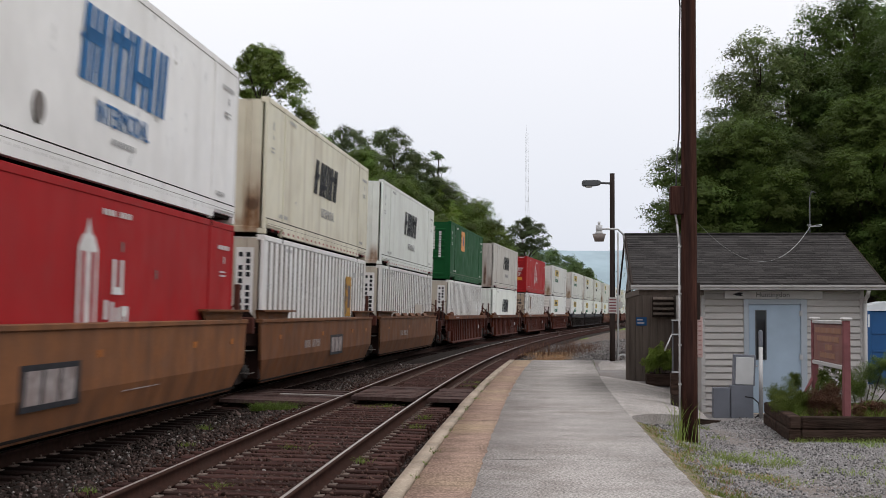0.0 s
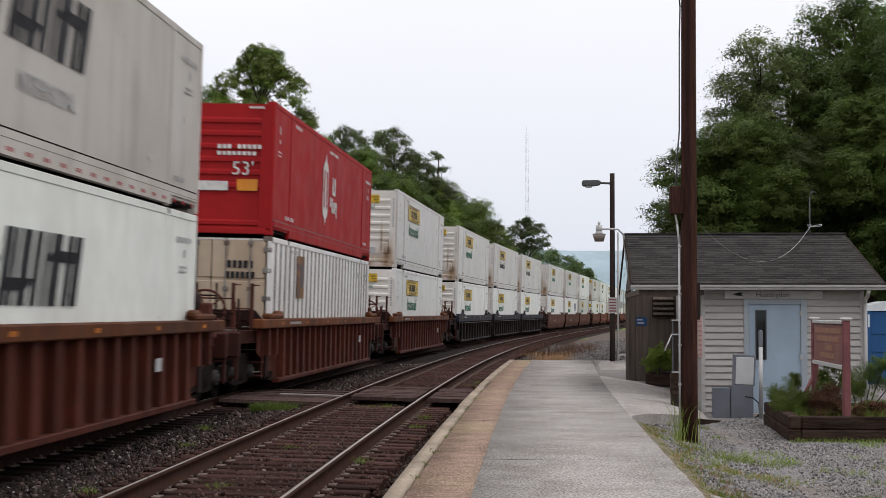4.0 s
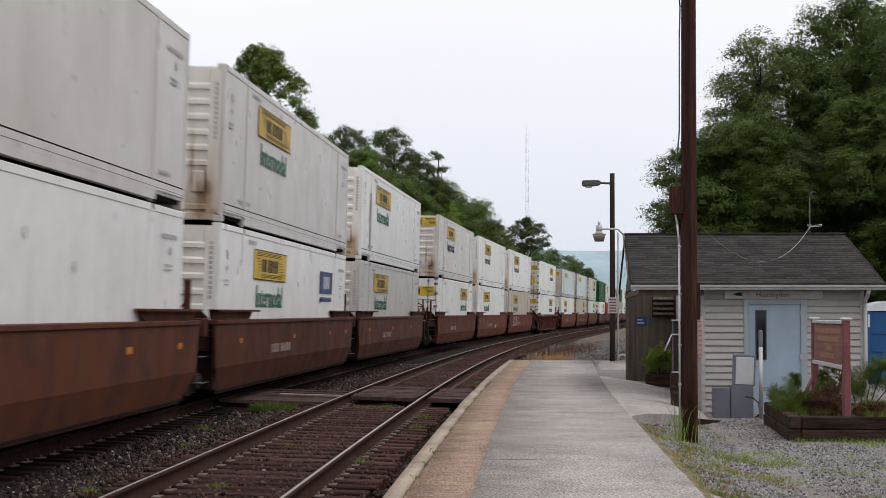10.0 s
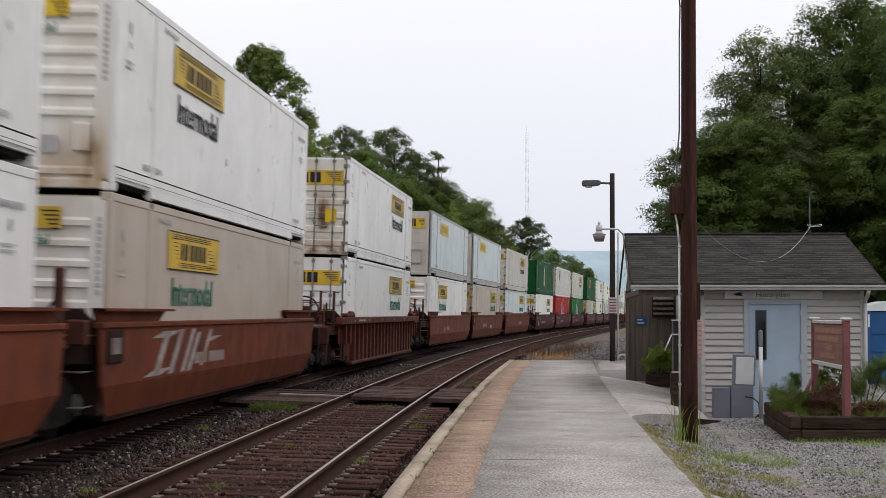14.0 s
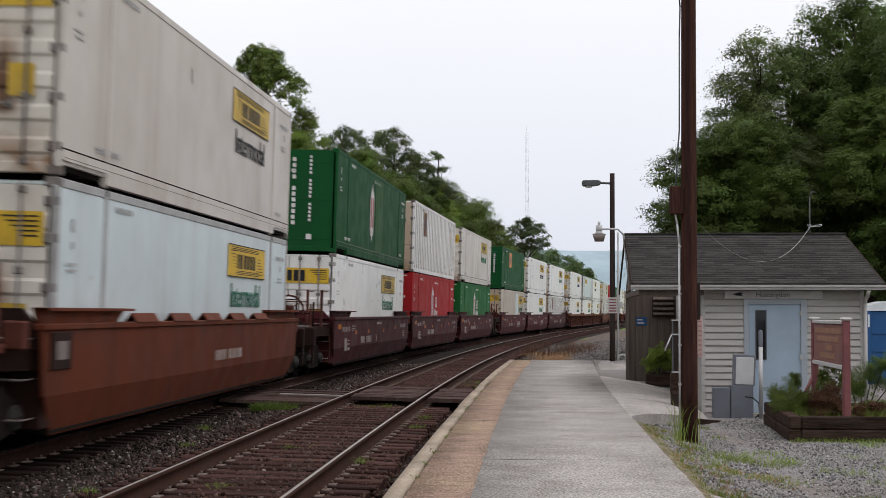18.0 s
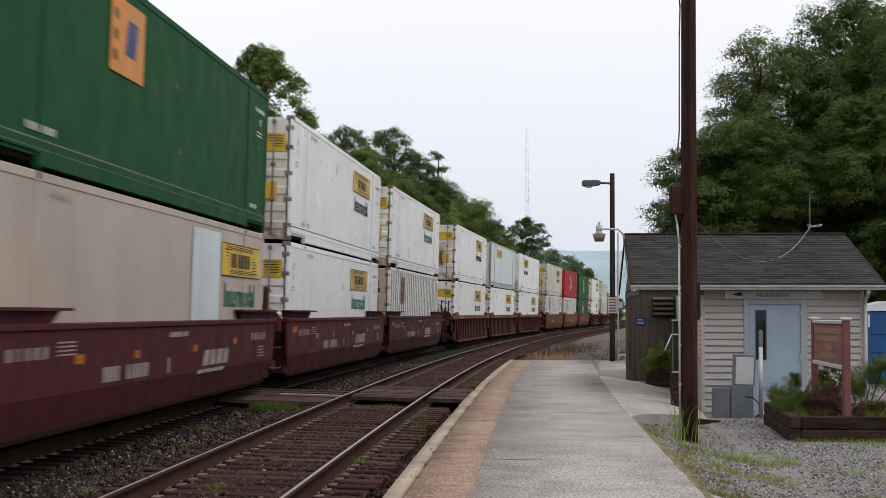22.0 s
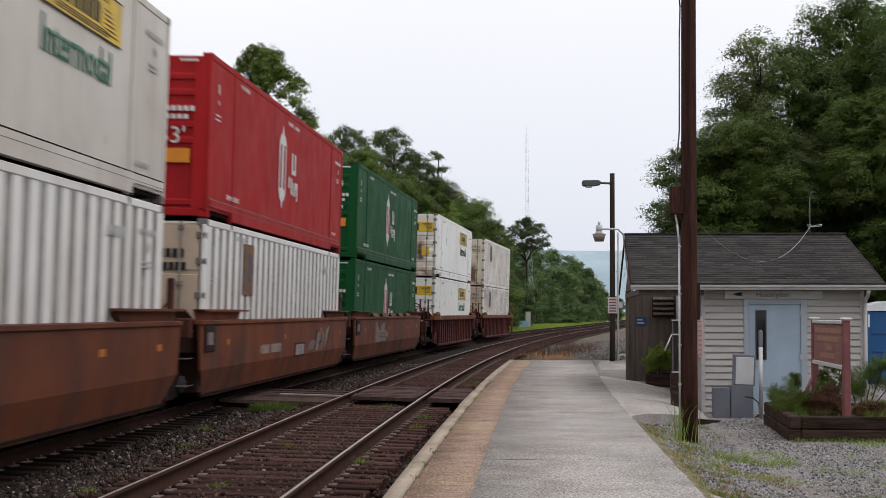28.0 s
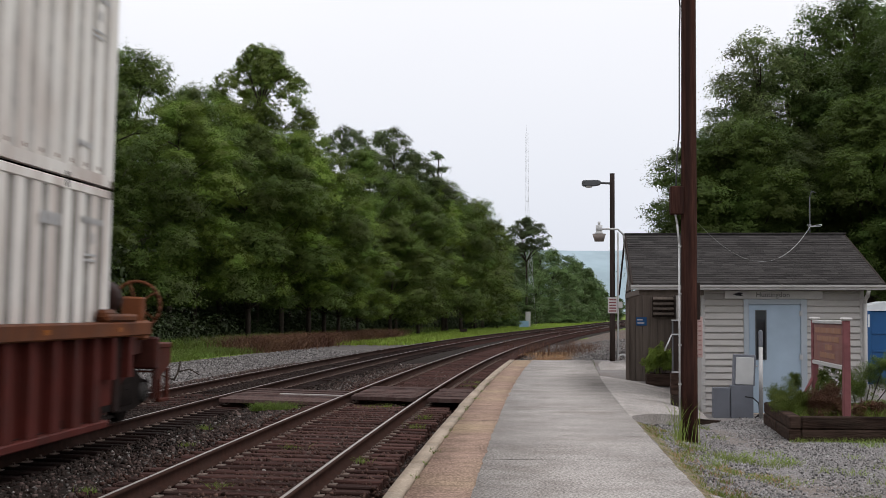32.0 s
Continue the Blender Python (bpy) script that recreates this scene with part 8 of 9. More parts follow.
        if seed in (0, 1, 14, 18, 30):
            k = 1.0 if kind == "tan" else 0.62
            l = marks("logo_panel", ("logo_panel", k, lo), [(lo, lo + 2.2 * k, 0.82 - 0.26 * k, 0.82 + 0.27 * k)], M_black if kind == "tan" else W_END, car, "dark panel with pale logo bars", flank_x=fx)
            marks("logo_marking", ("logo_bars", k, lo), [(lo + a * k, lo + (a + 0.53) * k, 0.82 - 0.19 * k, 0.82 + 0.2 * k) for a in (0.14, 0.78, 1.42)], M_carmark, l, lean=0.08, flank_x=fx + 0.004)
        if near_joint and kind in ("red", "rust"):
            pan = boxpart("end_panel", (1.441, 1.468, -8.6, -7.85, 1.0, 1.45), W_END, car, "dark framed panel at the joint", b=0.01)
            boxpart("plate", (1.466, 1.474, -8.42, -8.02, 1.12, 1.34), M_tag, pan, "pale plate")
        if kind != "red":
            marks("reflector", "reflectors", [(-1.0, -0.75, 1.1, 1.2), (4.4, 4.65, 1.1, 1.2), (-6.8, -6.55, 1.1, 1.2), (7.4, 7.65, 1.1, 1.2)], M_reflect, car, "grimy orange reflector marks", flank_x=fx)
        if seed == 15:
            marks("graffiti", "graffiti", [(-6.2, -5.9, 0.74, 1.4), (-5.3, -5.02, 0.74, 1.42), (-4.5, -4.26, 0.74, 1.42), (-4.1, -3.86, 0.74, 1.36), (-3.2, -3.0, 0.8, 1.4), (-6.3, -5.3, 1.3, 1.4), (-6.7, -5.8, 0.74, 0.84), (-2.9, -2.3, 1.2, 1.28)], M_carmark, car, "faded white graffiti strokes", lean=0.7, flank_x=fx)
        if seed == 30:
            marks("graffiti", "graffiti_grey", [(3.3, 3.75, 0.74, 1.18), (3.75, 4.1, 0.98, 1.3), (4.1, 4.5, 0.74, 1.12), (4.62, 5.0, 0.8, 1.26), (5.0, 5.25, 0.95, 1.32), (2.2, 3.1, 0.78, 1.0)], M_tag, car, "faded grey graffiti strokes", lean=0.35, flank_x=fx)
            marks("graffiti", "graffiti_dark", [(3.1, 3.3, 0.76, 1.24), (4.5, 4.62, 0.74, 1.24), (3.75, 4.1, 0.9, 0.98), (5.25, 5.36, 0.9, 1.3)], W_END, car, "black graffiti outlines", lean=0.35, flank_x=fx)
        if seed == 31:
            marks("graffiti", "graffiti_patch", [(-4.45, -3.9, 0.72, 1.38), (-3.9, -3.55, 0.72, 1.2), (-3.55, -3.1, 0.72, 1.12), (-3.1, -2.75, 0.72, 1.26), (-2.75, -2.2, 0.72, 1.34), (-2.2, -1.75, 0.72, 1.1)], M_tag, car, "pale grey painted-over patch", flank_x=fx)
    elif kind == "maroon":
        marks("number_marking", "maroon_numbers", [(-3.7 + 0.2 * i, -3.56 + 0.2 * i, 0.76, 0.96) for i in range(4)] + [(-2.6 + 0.2 * i, -2.46 + 0.2 * i, 0.76, 0.96) for i in range(6)] + [(-0.3, -0.18, 0.76, 0.98)]
              + [(-7.3 + 0.3 * i, -7.16 + 0.3 * i, 1.14, 1.28) for i in range(5)] + [(-5.6, -4.9, 1.16 + 0.05 * i, 1.18 + 0.05 * i) for i in range(4)] + [(-0.2 + 0.2 * i, -0.06 + 0.2 * i, 1.3, 1.38) for i in range(6)] + [(6.3 + 0.32 * i, 6.44 + 0.32 * i, 1.14, 1.28) for i in range(5)] + [(7.0, 7.6, 0.8 + 0.06 * i, 0.825 + 0.06 * i) for i in range(4)], M_carmark, car, "white number bars", flank_x=fx)
        marks("reflector", "maroon_reflectors", [(-4.9, -4.55, 1.04, 1.16), (-2.2, -1.95, 1.04, 1.15), (1.4, 1.65, 1.04, 1.15), (4.6, 4.85, 1.1, 1.21), (-8.1, -7.6, 1.22, 1.36)], M_reflect, car, "orange reflector marks", flank_x=fx)
        if seed in (23, 24, 25):
            marks("logo_marking", "maroon_logo", [(2.1, 2.5, 0.78, 1.04), (2.62, 3.02, 0.78, 1.04), (3.14, 3.54, 0.78, 1.04), (3.66, 4.06, 0.78, 1.04), (1.7, 3.7, 0.66, 0.72)], M_carmark, car, "pale slanted logo bars", lean=0.12, flank_x=fx)
        else:
            marks("size_mark", "maroon_size", [(-6.9, -6.45, 0.6, 0.95), (-6.35, -5.95, 0.6, 0.68), (-6.35, -6.0, 0.76, 0.8), (-6.35, -6.0, 0.86, 0.9)], M_carmark, car, flank_x=fx)
    else:
        fx = 1.501
        marks("reflector", ("chord_reflectors", kind), [(-7.6 + 3.1 * i, -7.4 + 3.1 * i, 1.42, 1.48) for i in range(6)], M_reflect, car, "orange reflector marks", flank_x=fx)
        marks("small_print", ("chord_print", kind), [] if kind == "ribm" else [(-6.6 + 0.2 * i, -6.48 + 0.2 * i, 1.42, 1.48) for i in range(7)], M_greymark, car, flank_x=fx)
        if kind == "rib":
            marks("logo_panel", "web_logo", [(4.95, 5.3, 0.8, 1.0)], M_greymark, car, "small pale panel", flank_x=1.466)
    return car


CARS_OUT, BOXES_OUT = [], []
for i, (up, lo, kind, s_far) in enumerate(STACKS):
    near_joint = i > 0 and s_far - STACKS[i - 1][3] < 21
    far_joint = i < len(STACKS) - 1 and STACKS[i + 1][3] - s_far < 21
    CARS_OUT.append((well_car(kind, near_joint, far_joint, i), s_far - CL, 0.0))
    for code, z in ((lo, 0.423), (up, 3.341)):
        k = KINDS[code[0]]
        ex = EXTRA.get(code[1:], "")
        ob = container("shipping_container", k[0], "container", *k[1:7], z > 3 and i in DARK_WORD, extra=ex, upper=z > 3, wear=2 * i + (z > 3), codes=CODES.get((i, int(z > 3))))
        BOXES_OUT.append((ob, s_far - CL, z))


# ---------------------------------------------------------------- small growth
def clump(name, label, cat, x, y, z, spec, leaf, seed, group=""):
    """A shrub: twigs and a mass of small leaves. spec: list of dx, dy, dz, radius; leaves; leaf size."""
    blobs, count, size = spec
    rng = np.random.default_rng(seed)
    c = np.array([b[:3] for b in blobs], dtype=float)
    r = np.array([b[3] for b in blobs], dtype=float)
    t = thing(name, label, cat, pose(x, y, z), group)
    v, f = sprays(rng, c, r, count * 6, size * 0.52, 16, 0.05, 0.2)
    v[:, 2] = np.maximum(v[:, 2], 0.01)
    part("foliage", fast_mesh("foliage", v, f, leaf), leaf, t)
    bm = bmesh.new()
    for b in blobs:
        tube(bm, (b[0] * 0.3, b[1] * 0.3, -0.02), b[:3], 0.014, 0.006, 5)
    part("stems", bm, M_bark, t)
    return t


def blades(rng, centres, spread, count, height, width, lean=0.5):
    """Grass blades as narrow bent triangles in two pieces."""
    k = len(centres)
    pick = rng.integers(0, k, count)
    base = centres[pick] + np.concatenate([rng.normal(size=(count, 2)) * spread[pick][:, None], np.zeros((count, 1))], 1)
    h = (height * (0.4 + 0.8 * rng.random(count)))[:, None]
    d = np.concatenate([rng.normal(size=(count, 2)) * lean, np.zeros((count, 1))], 1)
    side = np.stack([np.sin(a := rng.random(count) * 6.283), np.cos(a), np.zeros(count)], 1) * width
    mid = base + d * h * 0.35 + np.array([0, 0, 0.6]) * h
    tip = base + d * h + np.array([0, 0, 0.95]) * h
    v = np.stack([base - side, base + side, mid + side * 0.7, mid - side * 0.7, tip, tip + side * 0.1], 1).reshape(-1, 3)
    i = np.arange(count)[:, None] * 6
    f = np.concatenate([i + np.array([0, 1, 2, 3]), i + np.array([3, 2, 5, 4])], 0)
    return v, f


def growth(name, label, spots, count, height, width, leaf, seed, cat="weeds", lean=0.5):
    """Blades round a set of places x, y, spread; one piece of growth."""
    rng = np.random.default_rng(seed)
    c = np.array([(x, y, (ground_z(x, y) if z is None else z)) for x, y, s, z in spots])
    sp = np.array([s for x, y, s, z in spots])
    v, f = blades(rng, c, sp, count, height, width, lean)
    return tagged(new(name, fast_mesh(name, v, f, leaf)), label, cat, kind="stuff")


def track_spots(items):
    out = []
    for s, o, sp, z in items:
        x, y, h = on_line(s, o)
        out.append((x, y, sp, z))
    return out


# grass along the platform's border and round the pole
edge = []
rr = random.Random(5)
for i in range(70):
    s = 13.8 + 9.4 * rr.random()
    x, y, h = on_line(s, EDGE_OFF + PLAT_W + 0.1 + 0.45 * rr.random() ** 2)
    edge.append((x, y, 0.07, None))
for i in range(26):
    edge.append((2.9 + 1.1 * rr.random(), 16.3 + 1.6 * rr.random(), 0.08, None))
soil_v, soil_f = [], []
for i in range(101):
    s = 13.4 + 0.1 * i
    out = 0.3 + 0.2 * noise.noise((s * 0.7, 4, 0)) + 0.1 * noise.noise((s * 2.9, 4, 2))
    for o in (-0.08, 0.3 * out, 0.7 * out, out):
        x, y, h = on_line(s, EDGE_OFF + PLAT_W + o)
        soil_v.append((x, y, ground_z(x, y) + (0.03 + 0.012 * noise.noise((x * 9, y * 9, 1)) if o < out else 0.006)))
soil_f = [(4 * i + j, 4 * i + j + 1, 4 * i + j + 5, 4 * i + j + 4) for i in range(100) for j in range(3)]
M_border = mat("mossy_border_soil", (0.19, 0.155, 0.105), 0.97, 0.5, 12, bump=0.05, bscale=25, speck=0.4, dirt=(0.125, 0.14, 0.045), dirt_amt=0.75, dirt_scale=1.6)
tagged(new("border_soil", fast_mesh("border_soil", soil_v, soil_f, M_border)), "mossy brown soil along the platform's border", "soil", kind="structure")
growth("border_grass", "sparse short grass along the platform's border", edge, 3000, 0.06, 0.004, L_grass, 3, "grass", 0.9)
growth("dry_grass", "dry straw-coloured grass along the platform's border", edge, 1600, 0.06, 0.004, L_dry, 23, "grass", 1.2)
growth("tall_grass", "tall grass clump at the foot of the utility pole", [(3.27, 21.2, 0.03, None), (3.33, 21.22, 0.03, None), (3.3, 21.1, 0.03, None), (3.45, 21.2, 0.09, None)], 40, 0.6, 0.005, L_reed, 4, "grass", 0.26)
growth("lot_weeds", "low weeds scattered in the gravel", [(3.0 + 5.5 * rr.random(), 17 + 9 * rr.random(), 0.09, None) for i in range(30)] + [(3.2 + 1.3 * rr.random(), 18.6 + 2.6 * rr.random(), 0.12, None) for i in range(22)] + [(5.4 + 0.12 * i, 23.0 - 0.01 * i, 0.06, None) for i in range(22)], 2600, 0.1, 0.005, L_reed, 6, "weeds", 1.0)
growth("pavement_weeds", "weeds in the joint of the concrete path", [(2.45 + 0.16 * i, 14.15 + 0.14 * i, 0.05, None) for i in range(14)], 500, 0.07, 0.005, L_grass, 16, "weeds", 1.0)
# weeds in the ballast
wt = track_spots([(28.9, 2.3, 0.15, -0.2), (28.9, 2.1, 0.11, -0.2), (28.5, 1.85, 0.06, -0.2)])
growth("ballast_grass", "grass tuft beside the timber crossing", wt, 800, 0.16, 0.005, L_mid, 7, "grass", 0.8)
wt = track_spots([(20.3, 3.83, 0.08, -0.17), (18.6, 5.0, 0.07, -0.17), (24.2, 5.2, 0.09, -0.17), (15.8, 3.85, 0.06, -0.17), (29.1, 3.85, 0.12, -0.17), (29.2, 4.2, 0.08, -0.17), (26.3, 5.2, 0.07, -0.17), (38, 5.35, 0.15, -0.2), (40, 5.3, 0.15, -0.2), (21, 2.3, 0.06, -0.2), (15.5, 2.6, 0.06, -0.2), (24, 1.9, 0.06, -0.2)])
growth("ballast_weeds", "small weeds growing between the ties", wt, 620, 0.085, 0.0045, L_grass, 8, "weeds", 0.9)
wt = track_spots([(s, EDGE_OFF + 0.172, 0.02 if i % 3 else 0.05, 0.09) for i, s in enumerate((14.6, 15.9, 17.1, 17.3, 19.2, 20.3, 22.4, 24.6, 25.1, 27.8, 30.2, 33.0, 36.4))])
growth("kerb_weeds", "tiny weeds in the joint behind the kerb", wt, 260, 0.05, 0.003, L_grass, 18, "weeds", 0.9)
# rust-coloured weeds and undergrowth along the wood
wt = track_spots([(80 + 44 * rr.random(), -9.6 - 1.7 * rr.random(), 0.4 + 0.4 * rr.random(), -0.55) for i in range(110)])
growth("brown_weeds", "rust-brown tall weeds along the service road", wt, 30000, 0.85, 0.014, L_weed, 9, "weeds", 1.1)
wt = track_spots([(50 + 110 * rr.random(), -12.3 - 3.0 * rr.random(), 0.7, -0.55) for i in range(200)])
growth("undergrowth", "green undergrowth at the edge of the wood", wt, 16000, 0.8, 0.03, L_mid, 10, "undergrowth", 0.5)
wt = track_spots([(100 + 240 * rr.random(), -4.5 - 8.4 * rr.random(), 1.3, -0.55) for i in range(520)])
growth("meadow_grass", "bright green grass beside the line", wt, 46000, 0.36, 0.034, L_meadow, 11, "grass", 0.6)
wt = track_spots([(54 + 27 * rr.random(), -10.2 - 2.4 * rr.random(), 0.5, -0.55) for i in range(110)])
growth("green_weeds", "low green weeds along the service road", wt, 14000, 0.36, 0.016, L_mid, 19, "weeds", 0.7)
tx, ty, th = on_line(47.0, -4.6)
dead = thing("dead_branch", "dead bare branch lying on the service road", "branch", pose(tx, ty, -0.52))
for name, pts, r in (("stem", [(0, 0, 0.0), (0.15, 0, 0.3), (0.2, 0.1, 0.62)], 0.03), ("twig", [(0.15, 0, 0.3), (0.5, 0.1, 0.38), (0.8, 0.1, 0.2)], 0.022),
                     ("twig", [(0.0, 0, 0.05), (-0.4, 0, 0.2), (-0.7, 0.1, 0.12)], 0.022)):
    pb = bmesh.new()
    pipe(pb, pts, r, 6)
    part(name, pb, M_bark, dead)
# dry growth past the platform's end
growth("dry_weeds", "dry tan weeds and leaves past the platform's end", [(3.9 + 2.2 * rr.random(), 57 + 11 * rr.random(), 0.35, -0.2) for i in range(60)], 3000, 0.11, 0.018, L_dry, 12, "weeds", 1.6)
growth("bare_brush", "bare dark brush past the platform's end", [(3.5 + 4.0 * rr.random(), 62 + 16 * rr.random(), 0.5, -0.2) for i in range(36)], 900, 0.55, 0.008, L_weed, 13, "brush", 0.5)

# shrubs in the planter
gz0 = ground_z(5.6, 23.6) + 0.28
SHR = [(5.62, 24.5, [(0, 0, 0.22, 0.24), (0.2, 0.2, 0.3, 0.22), (-0.05, 0.4, 0.22, 0.2), (0.32, 0.05, 0.2, 0.16)], 4200, 0.034, L_grass, "bright green low shrub in the planter"),
       (5.68, 25.6, [(0, 0, 0.26, 0.22), (0.25, 0.1, 0.42, 0.26), (0.1, 0.4, 0.3, 0.22), (0.35, 0.2, 0.56, 0.14)], 1900, 0.036, L_mid, "dark sprigs at the planter's corner"),
       (6.05, 24.3, [(0, 0, 0.22, 0.26), (0.2, 0.15, 0.36, 0.28), (0.35, 0.0, 0.22, 0.22)], 3600, 0.034, L_weed, "brownish shrub in the planter"),
       (6.1, 25.2, [(0, 0, 0.24, 0.26), (0.3, 0.1, 0.3, 0.24)], 2200, 0.035, L_mid, "low green plant in the planter"),
       (6.6, 25.6, [(0, 0, 0.4, 0.26), (0.1, 0.1, 0.78, 0.2), (0.25, 0.1, 0.55, 0.24), (-0.1, 0.1, 0.6, 0.2)], 2400, 0.038, L_mid, "upright flowering plant in the planter"),
       (6.72, 24.3, [(0, 0, 0.14, 0.18), (0.3, 0.05, 0.16, 0.18)], 900, 0.05, L_weed, "reddish low plant in the planter"),
       (7.0, 24.6, [(0, 0, 0.16, 0.2), (0.35, 0.1, 0.16, 0.2)], 900, 0.05, L_mid, "low green plant in the planter"),
       (7.35, 26.5, [(0, 0, 0.35, 0.3), (0.25, 0.2, 0.6, 0.32), (-0.15, 0.2, 0.5, 0.25), (0.4, 0.0, 0.78, 0.25), (0.55, 0.1, 0.45, 0.3)], 5200, 0.034, L_dark, "tall dark feathery shrub in the planter"),
       (7.9, 24.6, [(0, 0, 0.2, 0.24), (0.4, 0.1, 0.2, 0.24)], 1000, 0.055, L_light, "bright green low shrub in the planter")]
growth("planter_grass", "long grassy leaves among the shrubs of the planter", [(5.75 + 2.6 * rr.random(), 23.7 + 2.6 * rr.random(), 0.12, gz0) for i in range(50)], 1300, 0.2, 0.007, L_grass, 14, "grass", 0.6)
for i, (x, y, blobs, cnt, size, leaf, lab) in enumerate(SHR):
    clump("shrub", lab, "shrub", x, y, gz0, (blobs, cnt, size), leaf, 40 + i, "shrubs in the planter")
fl = np.random.default_rng(77)
v, f = leaves(fl, np.array([(6.65, 25.5, gz0 + 0.6), (6.8, 25.5, gz0 + 0.45), (6.6, 25.4, gz0 + 0.75)]), np.array([0.2, 0.2, 0.15]), 50, 0.05)
tagged(new("pale_flowers", fast_mesh("pale_flowers", v, f, M_whitemark)), "small pale flowers among the shrubs", "flowers", kind="stuff")
# bush in a low box in the porch
pbx = thing("planter_box", "low dark timber planter box in the porch", "planter", pose(4.95, 36.6, ground_z(4.95, 36.6), 0, 0, -5))
for d in ((0, 0.75, 0, 0.06, 0, 0.3), (0, 0.06, 0.06, 0.6, 0, 0.3), (0.69, 0.75, 0.06, 0.6, 0, 0.3), (0.06, 0.69, 0.54, 0.6, 0, 0.3)):
    boxpart("timber", d, M_timber, pbx, b=0.01)
boxpart("soil", (0.06, 0.69, 0.06, 0.54, 0.02, 0.26), M_soil, pbx)
clump("shrub", "rounded bright green bush in the porch planter", "shrub", 5.3, 36.85, ground_z(5.3, 36.85) + 0.26, ([(0, 0, 0.3, 0.3), (-0.15, 0, 0.42, 0.28), (0.18, 0, 0.42, 0.28), (0, -0.1, 0.55, 0.24), (-0.22, 0, 0.25, 0.24), (0.22, -0.05, 0.25, 0.24)], 3200, 0.06), leaf_mat("fresh_green_leaves", (0.19, 0.27, 0.05), 0.3), 61)

# ---------------------------------------------------------------- stones
OCT = np.array([(1, 0, 0), (-1, 0, 0), (0, 1, 0), (0, -1, 0), (0, 0, 1), (0, 0, -1)], dtype=float)
OCF = np.array([(0, 2, 4), (2, 1, 4), (1, 3, 4), (3, 0, 4), (2, 0, 5), (1, 2, 5), (3, 1, 5), (0, 3, 5)])


def stones(name, label, pts, size, material, seed):
    rng = np.random.default_rng(seed)
    n = len(pts)
    q = rng.normal(size=(n, 3, 3))
    q, _ = np.linalg.qr(q)
    sc = size * (0.45 + 0.9 * rng.random((n, 1, 1)) ** 1.6) * (0.6 + 0.6 * rng.random((n, 1, 3)))
    v = (OCT[None] * (0.75 + 0.5 * rng.random((n, 6, 1)))) * sc
    v = np.einsum("nij,nkj->nki", q, v) + pts[:, None, :]
    f = (OCF[None] + (np.arange(n) * 6)[:, None, None]).reshape(-1, 3)
    return tagged(new(name, fast_mesh(name, v.reshape(-1, 3), f, material)), label, "stones", kind="stuff")


def bed_z(o):
    return np.interp(o, [-3.1, -2.4, -1.35, -1.2, 1.2, 1.4, 2.05, 2.6, 2.8, 5.3, 5.85], [-0.36, -0.23, -0.225, -0.24, -0.275, -0.23, -0.235, -0.2, -0.24, -0.3, -0.3])


rng = np.random.default_rng(90)
n = 62000
ss = 9.5 + 46 * rng.random(n) ** 1.5
oo = -3.2 + 9.0 * rng.random(n)
keep = (np.abs(oo - NEAR_OFF) > 0.66) | (rng.random(n) < 0.3)
ss, oo = ss[keep], oo[keep]
n = len(ss)
X0, Y0, H0 = (np.interp(ss, LINE_S, a) for a in (LINE_X, LINE_Y, LINE_H))
pts = np.stack([X0 + oo * np.cos(H0), Y0 - oo * np.sin(H0), np.where(np.abs(oo) < 0.62, -0.195, np.where(np.abs(oo - NEAR_OFF) < 0.64, -0.178, bed_z(oo))) + 0.002 + 0.016 * rng.random(n)], 1)
# stones near the main track take the colour darkened for train shade
oily = np.abs(oo) < 1.75 + 0.3 * rng.normal(size=n)
fresh = ~oily & (rng.random(n) < np.where(oo < 2.7, 0.22, 0.04))
stones("ballast_stones", "loose dark grey and brown ballast stones", pts[~oily & ~fresh], 0.034, M_stone, 91)
stones("ballast_stones", "scattered pale grey broken stones", pts[fresh], 0.027, M_chip, 95)
stones("ballast_stones", "oily ballast stones under the main track, darkened for the train's shade", pts[oily], 0.034, M_stone_oil, 94)
n = 42000
xx, yy = 2.4 + 6.5 * rng.random(n), 13.9 + 15 * rng.random(n)
ok = np.array([offset_of(a, b) > EDGE_OFF + PLAT_W + 0.05 and b > 14.0 + 0.86 * (a - 2.3) and b < 29.2 and b < 23.2 + 1.849 * (a - 2.84) for a, b in zip(xx, yy)])
xx, yy = xx[ok], yy[ok]
pts = np.stack([xx, yy, np.array([ground_z(a, b) + 0.016 for a, b in zip(xx, yy)])], 1)
stones("gravel_stones", "loose grey gravel stones", pts, 0.018, M_gravel_stone, 92)
n = 9000
ss = 36 + 50 * rng.random(n)
oo = -8.8 + 5.6 * rng.random(n)
X0, Y0, H0 = (np.interp(ss, LINE_S, a) for a in (LINE_X, LINE_Y, LINE_H))
pts = np.stack([X0 + oo * np.cos(H0), Y0 - oo * np.sin(H0), np.full(n, -0.5)], 1)
stones("road_stones", "loose mixed stones on the service road", pts, 0.05, M_road_stone, 93)
n = 7000
ss, oo = 52 + 40 * rng.random(n) ** 1.3, 5.6 + 6.0 * rng.random(n)
X0, Y0, H0 = (np.interp(ss, LINE_S, a) for a in (LINE_X, LINE_Y, LINE_H))
pts = np.stack([X0 + oo * np.cos(H0), Y0 - oo * np.sin(H0), np.zeros(n)], 1)
pts[:, 2] = [ground_z(p[0], p[1]) + 0.03 for p in pts]
stones("verge_stones", "loose brown-grey stones past the platform's end", pts, 0.045, M_road_stone, 95)
n = 13000
ss, oo = 9.5 + 40 * rng.random(n) ** 1.4, NEAR_OFF - 1.5 + 3.0 * rng.random(n)
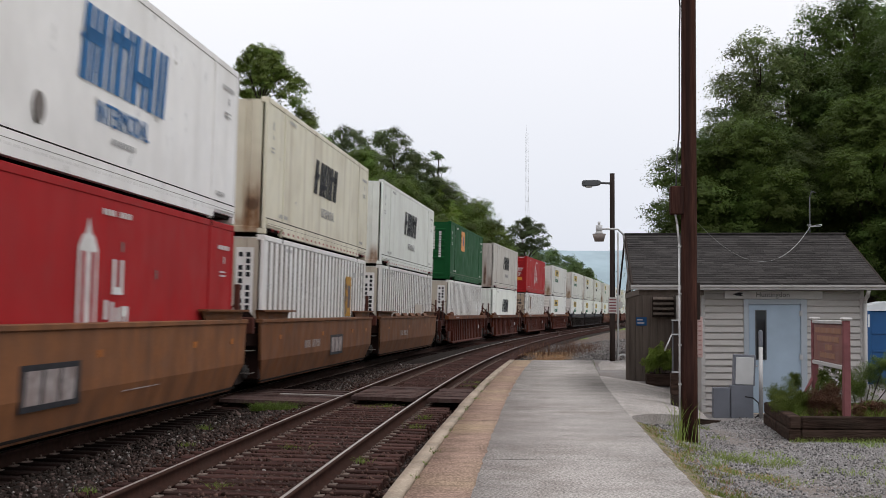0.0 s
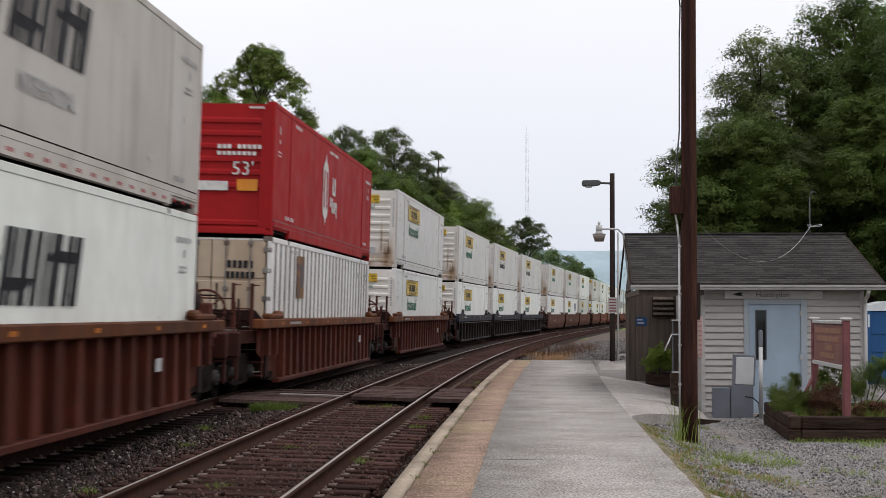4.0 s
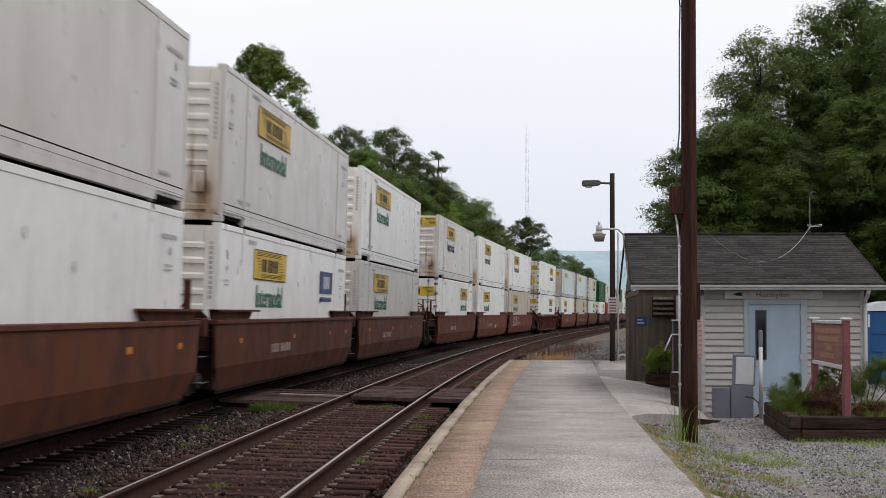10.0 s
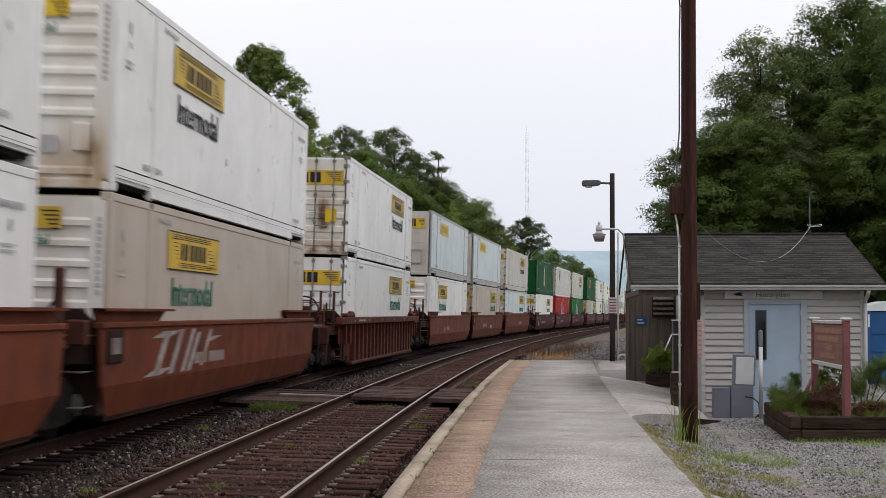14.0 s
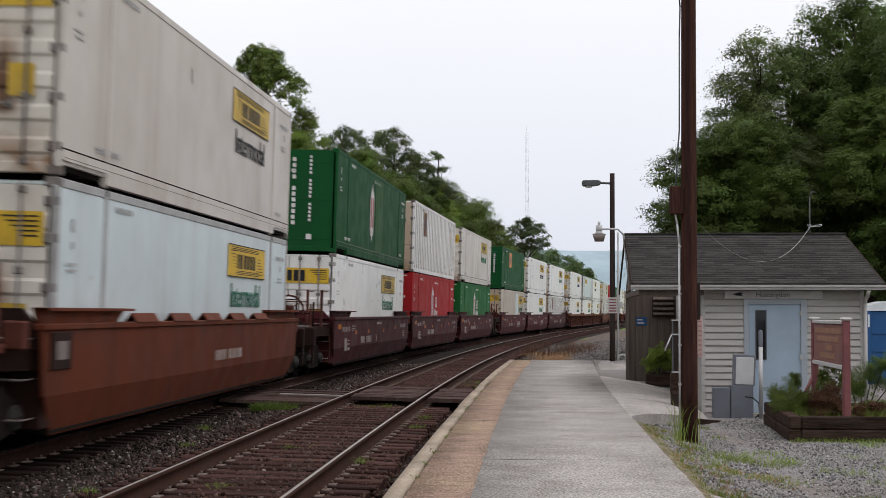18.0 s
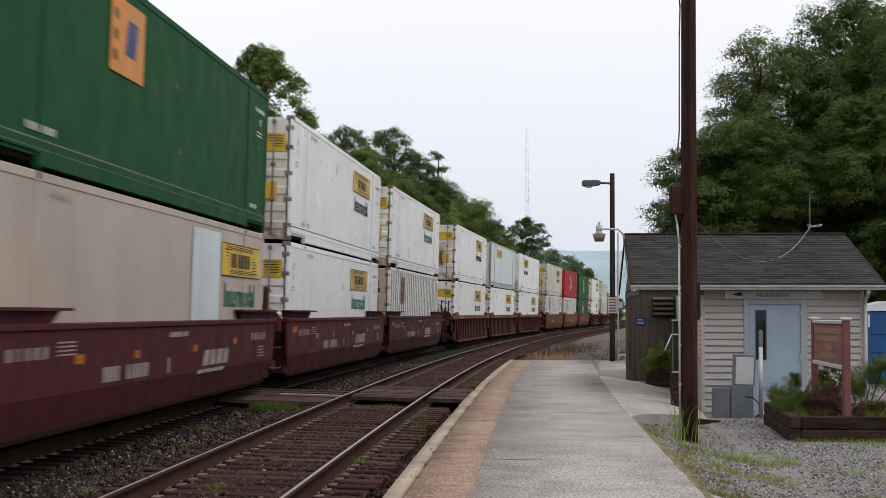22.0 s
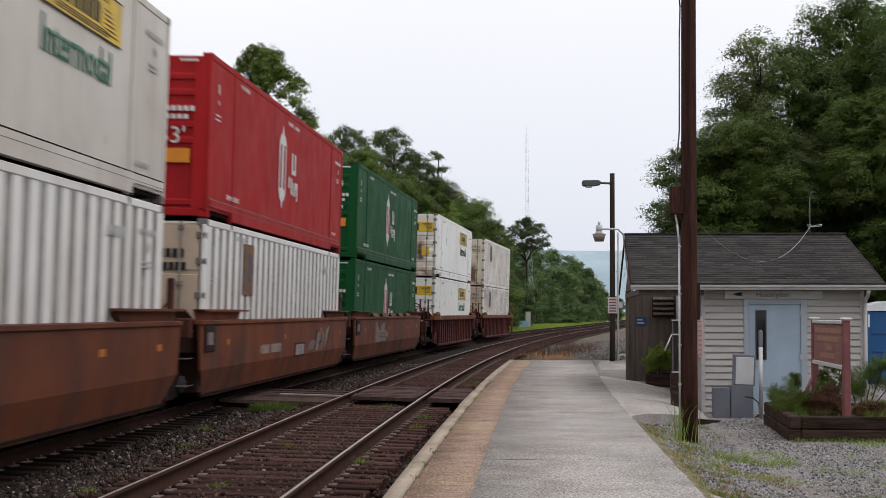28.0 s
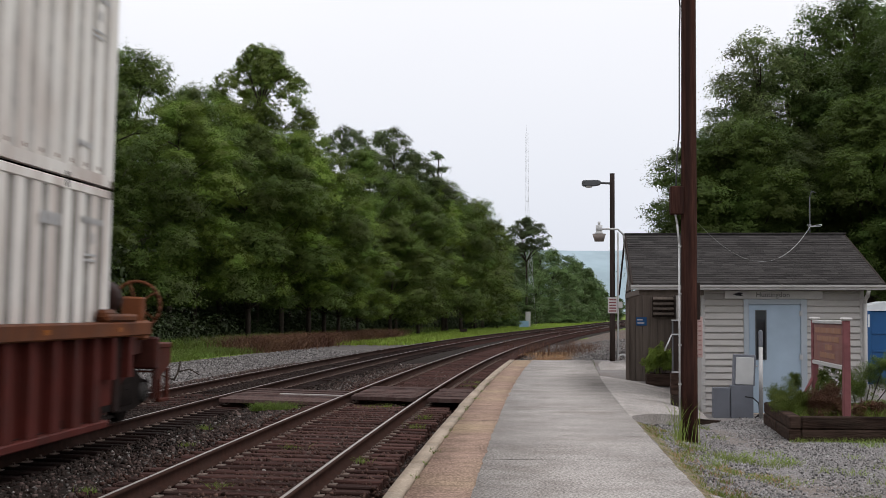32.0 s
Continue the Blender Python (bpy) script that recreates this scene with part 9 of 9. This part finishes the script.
X0, Y0, H0 = (np.interp(ss, LINE_S, a) for a in (LINE_X, LINE_Y, LINE_H))
pts = np.stack([X0 + oo * np.cos(H0), Y0 - oo * np.sin(H0), -0.168 - 0.026 * (oo - NEAR_OFF) + 0.02 * rng.random(n)], 1)
patch = np.array([noise.noise((p[0] * 1.6, p[1] * 1.6, 4)) for p in pts])
ok = (patch + 0.5 * rng.random(n) > 0.12) & ~((ss > 29.4) & (ss < 34.0))
stones("track_stones", "rust-stained stones and dirt half burying the ties", pts[ok], 0.026, M_rust_stone, 96)

# ---------------------------------------------------------------- ties
tie_meshes, oily_ties = [], []
for i in range(5):
    rnd = random.Random(300 + i)
    bm = bmesh.new()
    bevel_box(bm, -1.3 + rnd.uniform(-0.05, 0.03), 1.3 + rnd.uniform(-0.03, 0.06), -0.115, 0.115, -0.36, -0.176, 0.014)
    for v in bm.verts:
        v.co.y += 0.012 * noise.noise((v.co.x * 3, i * 7.1, 0))
        v.co.z += 0.006 * noise.noise((v.co.x * 2, i * 3.3, v.co.y * 9))
    tie_meshes.append(mesh_of(bm, "tie", M_tie))
    oily_ties.append(tie_meshes[-1].copy())
    oily_ties[-1].materials[0] = M_tie_oil
joined_v, joined_f = [], []
plate_v, plate_f = [], []
unit = [(-1.3, -0.11, -0.36), (1.3, -0.11, -0.36), (1.3, 0.11, -0.36), (-1.3, 0.11, -0.36), (-1.3, -0.11, -0.178), (1.3, -0.11, -0.178), (1.3, 0.11, -0.178), (-1.3, 0.11, -0.178)]
quad = [(3, 2, 1, 0), (4, 5, 6, 7), (0, 1, 5, 4), (1, 2, 6, 5), (2, 3, 7, 6), (3, 0, 4, 7)]
rnd = random.Random(8)
for tr, centre, lift in ((TRACKS[0], 0.0, 0.0), (TRACKS[1], NEAR_OFF, 0.028)):
    s = -12.0
    while s < 190:
        x, y, z = on_track(s, 0, 0, centre, lift)
        h = on_line(s)[2]
        m = pose(x, y, z, 0, CANT, -math.degrees(h) + rnd.uniform(-1.5, 1.5))
        if 8.0 < s < 82 and not 29.5 < s < 33.8:
            part("tie", rnd.choice(tie_meshes if centre else oily_ties), M_tie, tr, m=m)
        else:
            b0 = len(joined_v)
            joined_v += [tuple(m @ Vector(p)) for p in unit]
            joined_f += [tuple(b0 + i for i in q) for q in quad]
        if 8 < s < 60:
            for o in (-0.7525, 0.7525):
                b0 = len(plate_v)
                plate_v += [tuple(m @ Vector((o + p[0] / 1.3 * 0.16, p[1] * 0.8, -0.179 if p[2] < -0.3 else -0.163))) for p in unit]
                plate_f += [tuple(b0 + i for i in q) for q in quad]
                for dx in (-0.1, 0.1):
                    b0 = len(plate_v)
                    plate_v += [tuple(m @ Vector((o + dx + p[0] / 1.3 * 0.012, 0.04 + p[1] * 0.1, -0.17 if p[2] < -0.3 else -0.135))) for p in unit]
                    plate_f += [tuple(b0 + i for i in q) for q in quad]
        s += 0.52 + rnd.uniform(-0.03, 0.03)
tagged(part("far_ties", fast_mesh("far_ties", joined_v, joined_f, M_tie), M_tie, TRACKS[0], "weathered ties farther along"), kind="stuff")
tagged(part("tie_plates", fast_mesh("tie_plates", plate_v, plate_f, M_plate), M_plate, TRACKS[1], "rusty tie plates and spikes"), kind="stuff")


def motions():
    """The train runs towards the camera and past it, slowing very slightly."""
    k = math.sin(radians(CANT))
    for ob, s0, z in CARS_OUT + BOXES_OUT:
        rows = []
        for t in range(33):
            s = s0 - (22.226 * t - 0.012748 * t * t + 0.00021137 * t ** 3)
            x, y, h = on_line(s, z * k)
            rows.append((t, pose(x, y, z * math.cos(radians(CANT)), 0, CANT, -math.degrees(h))))
        walk(ob, rows)


motions()
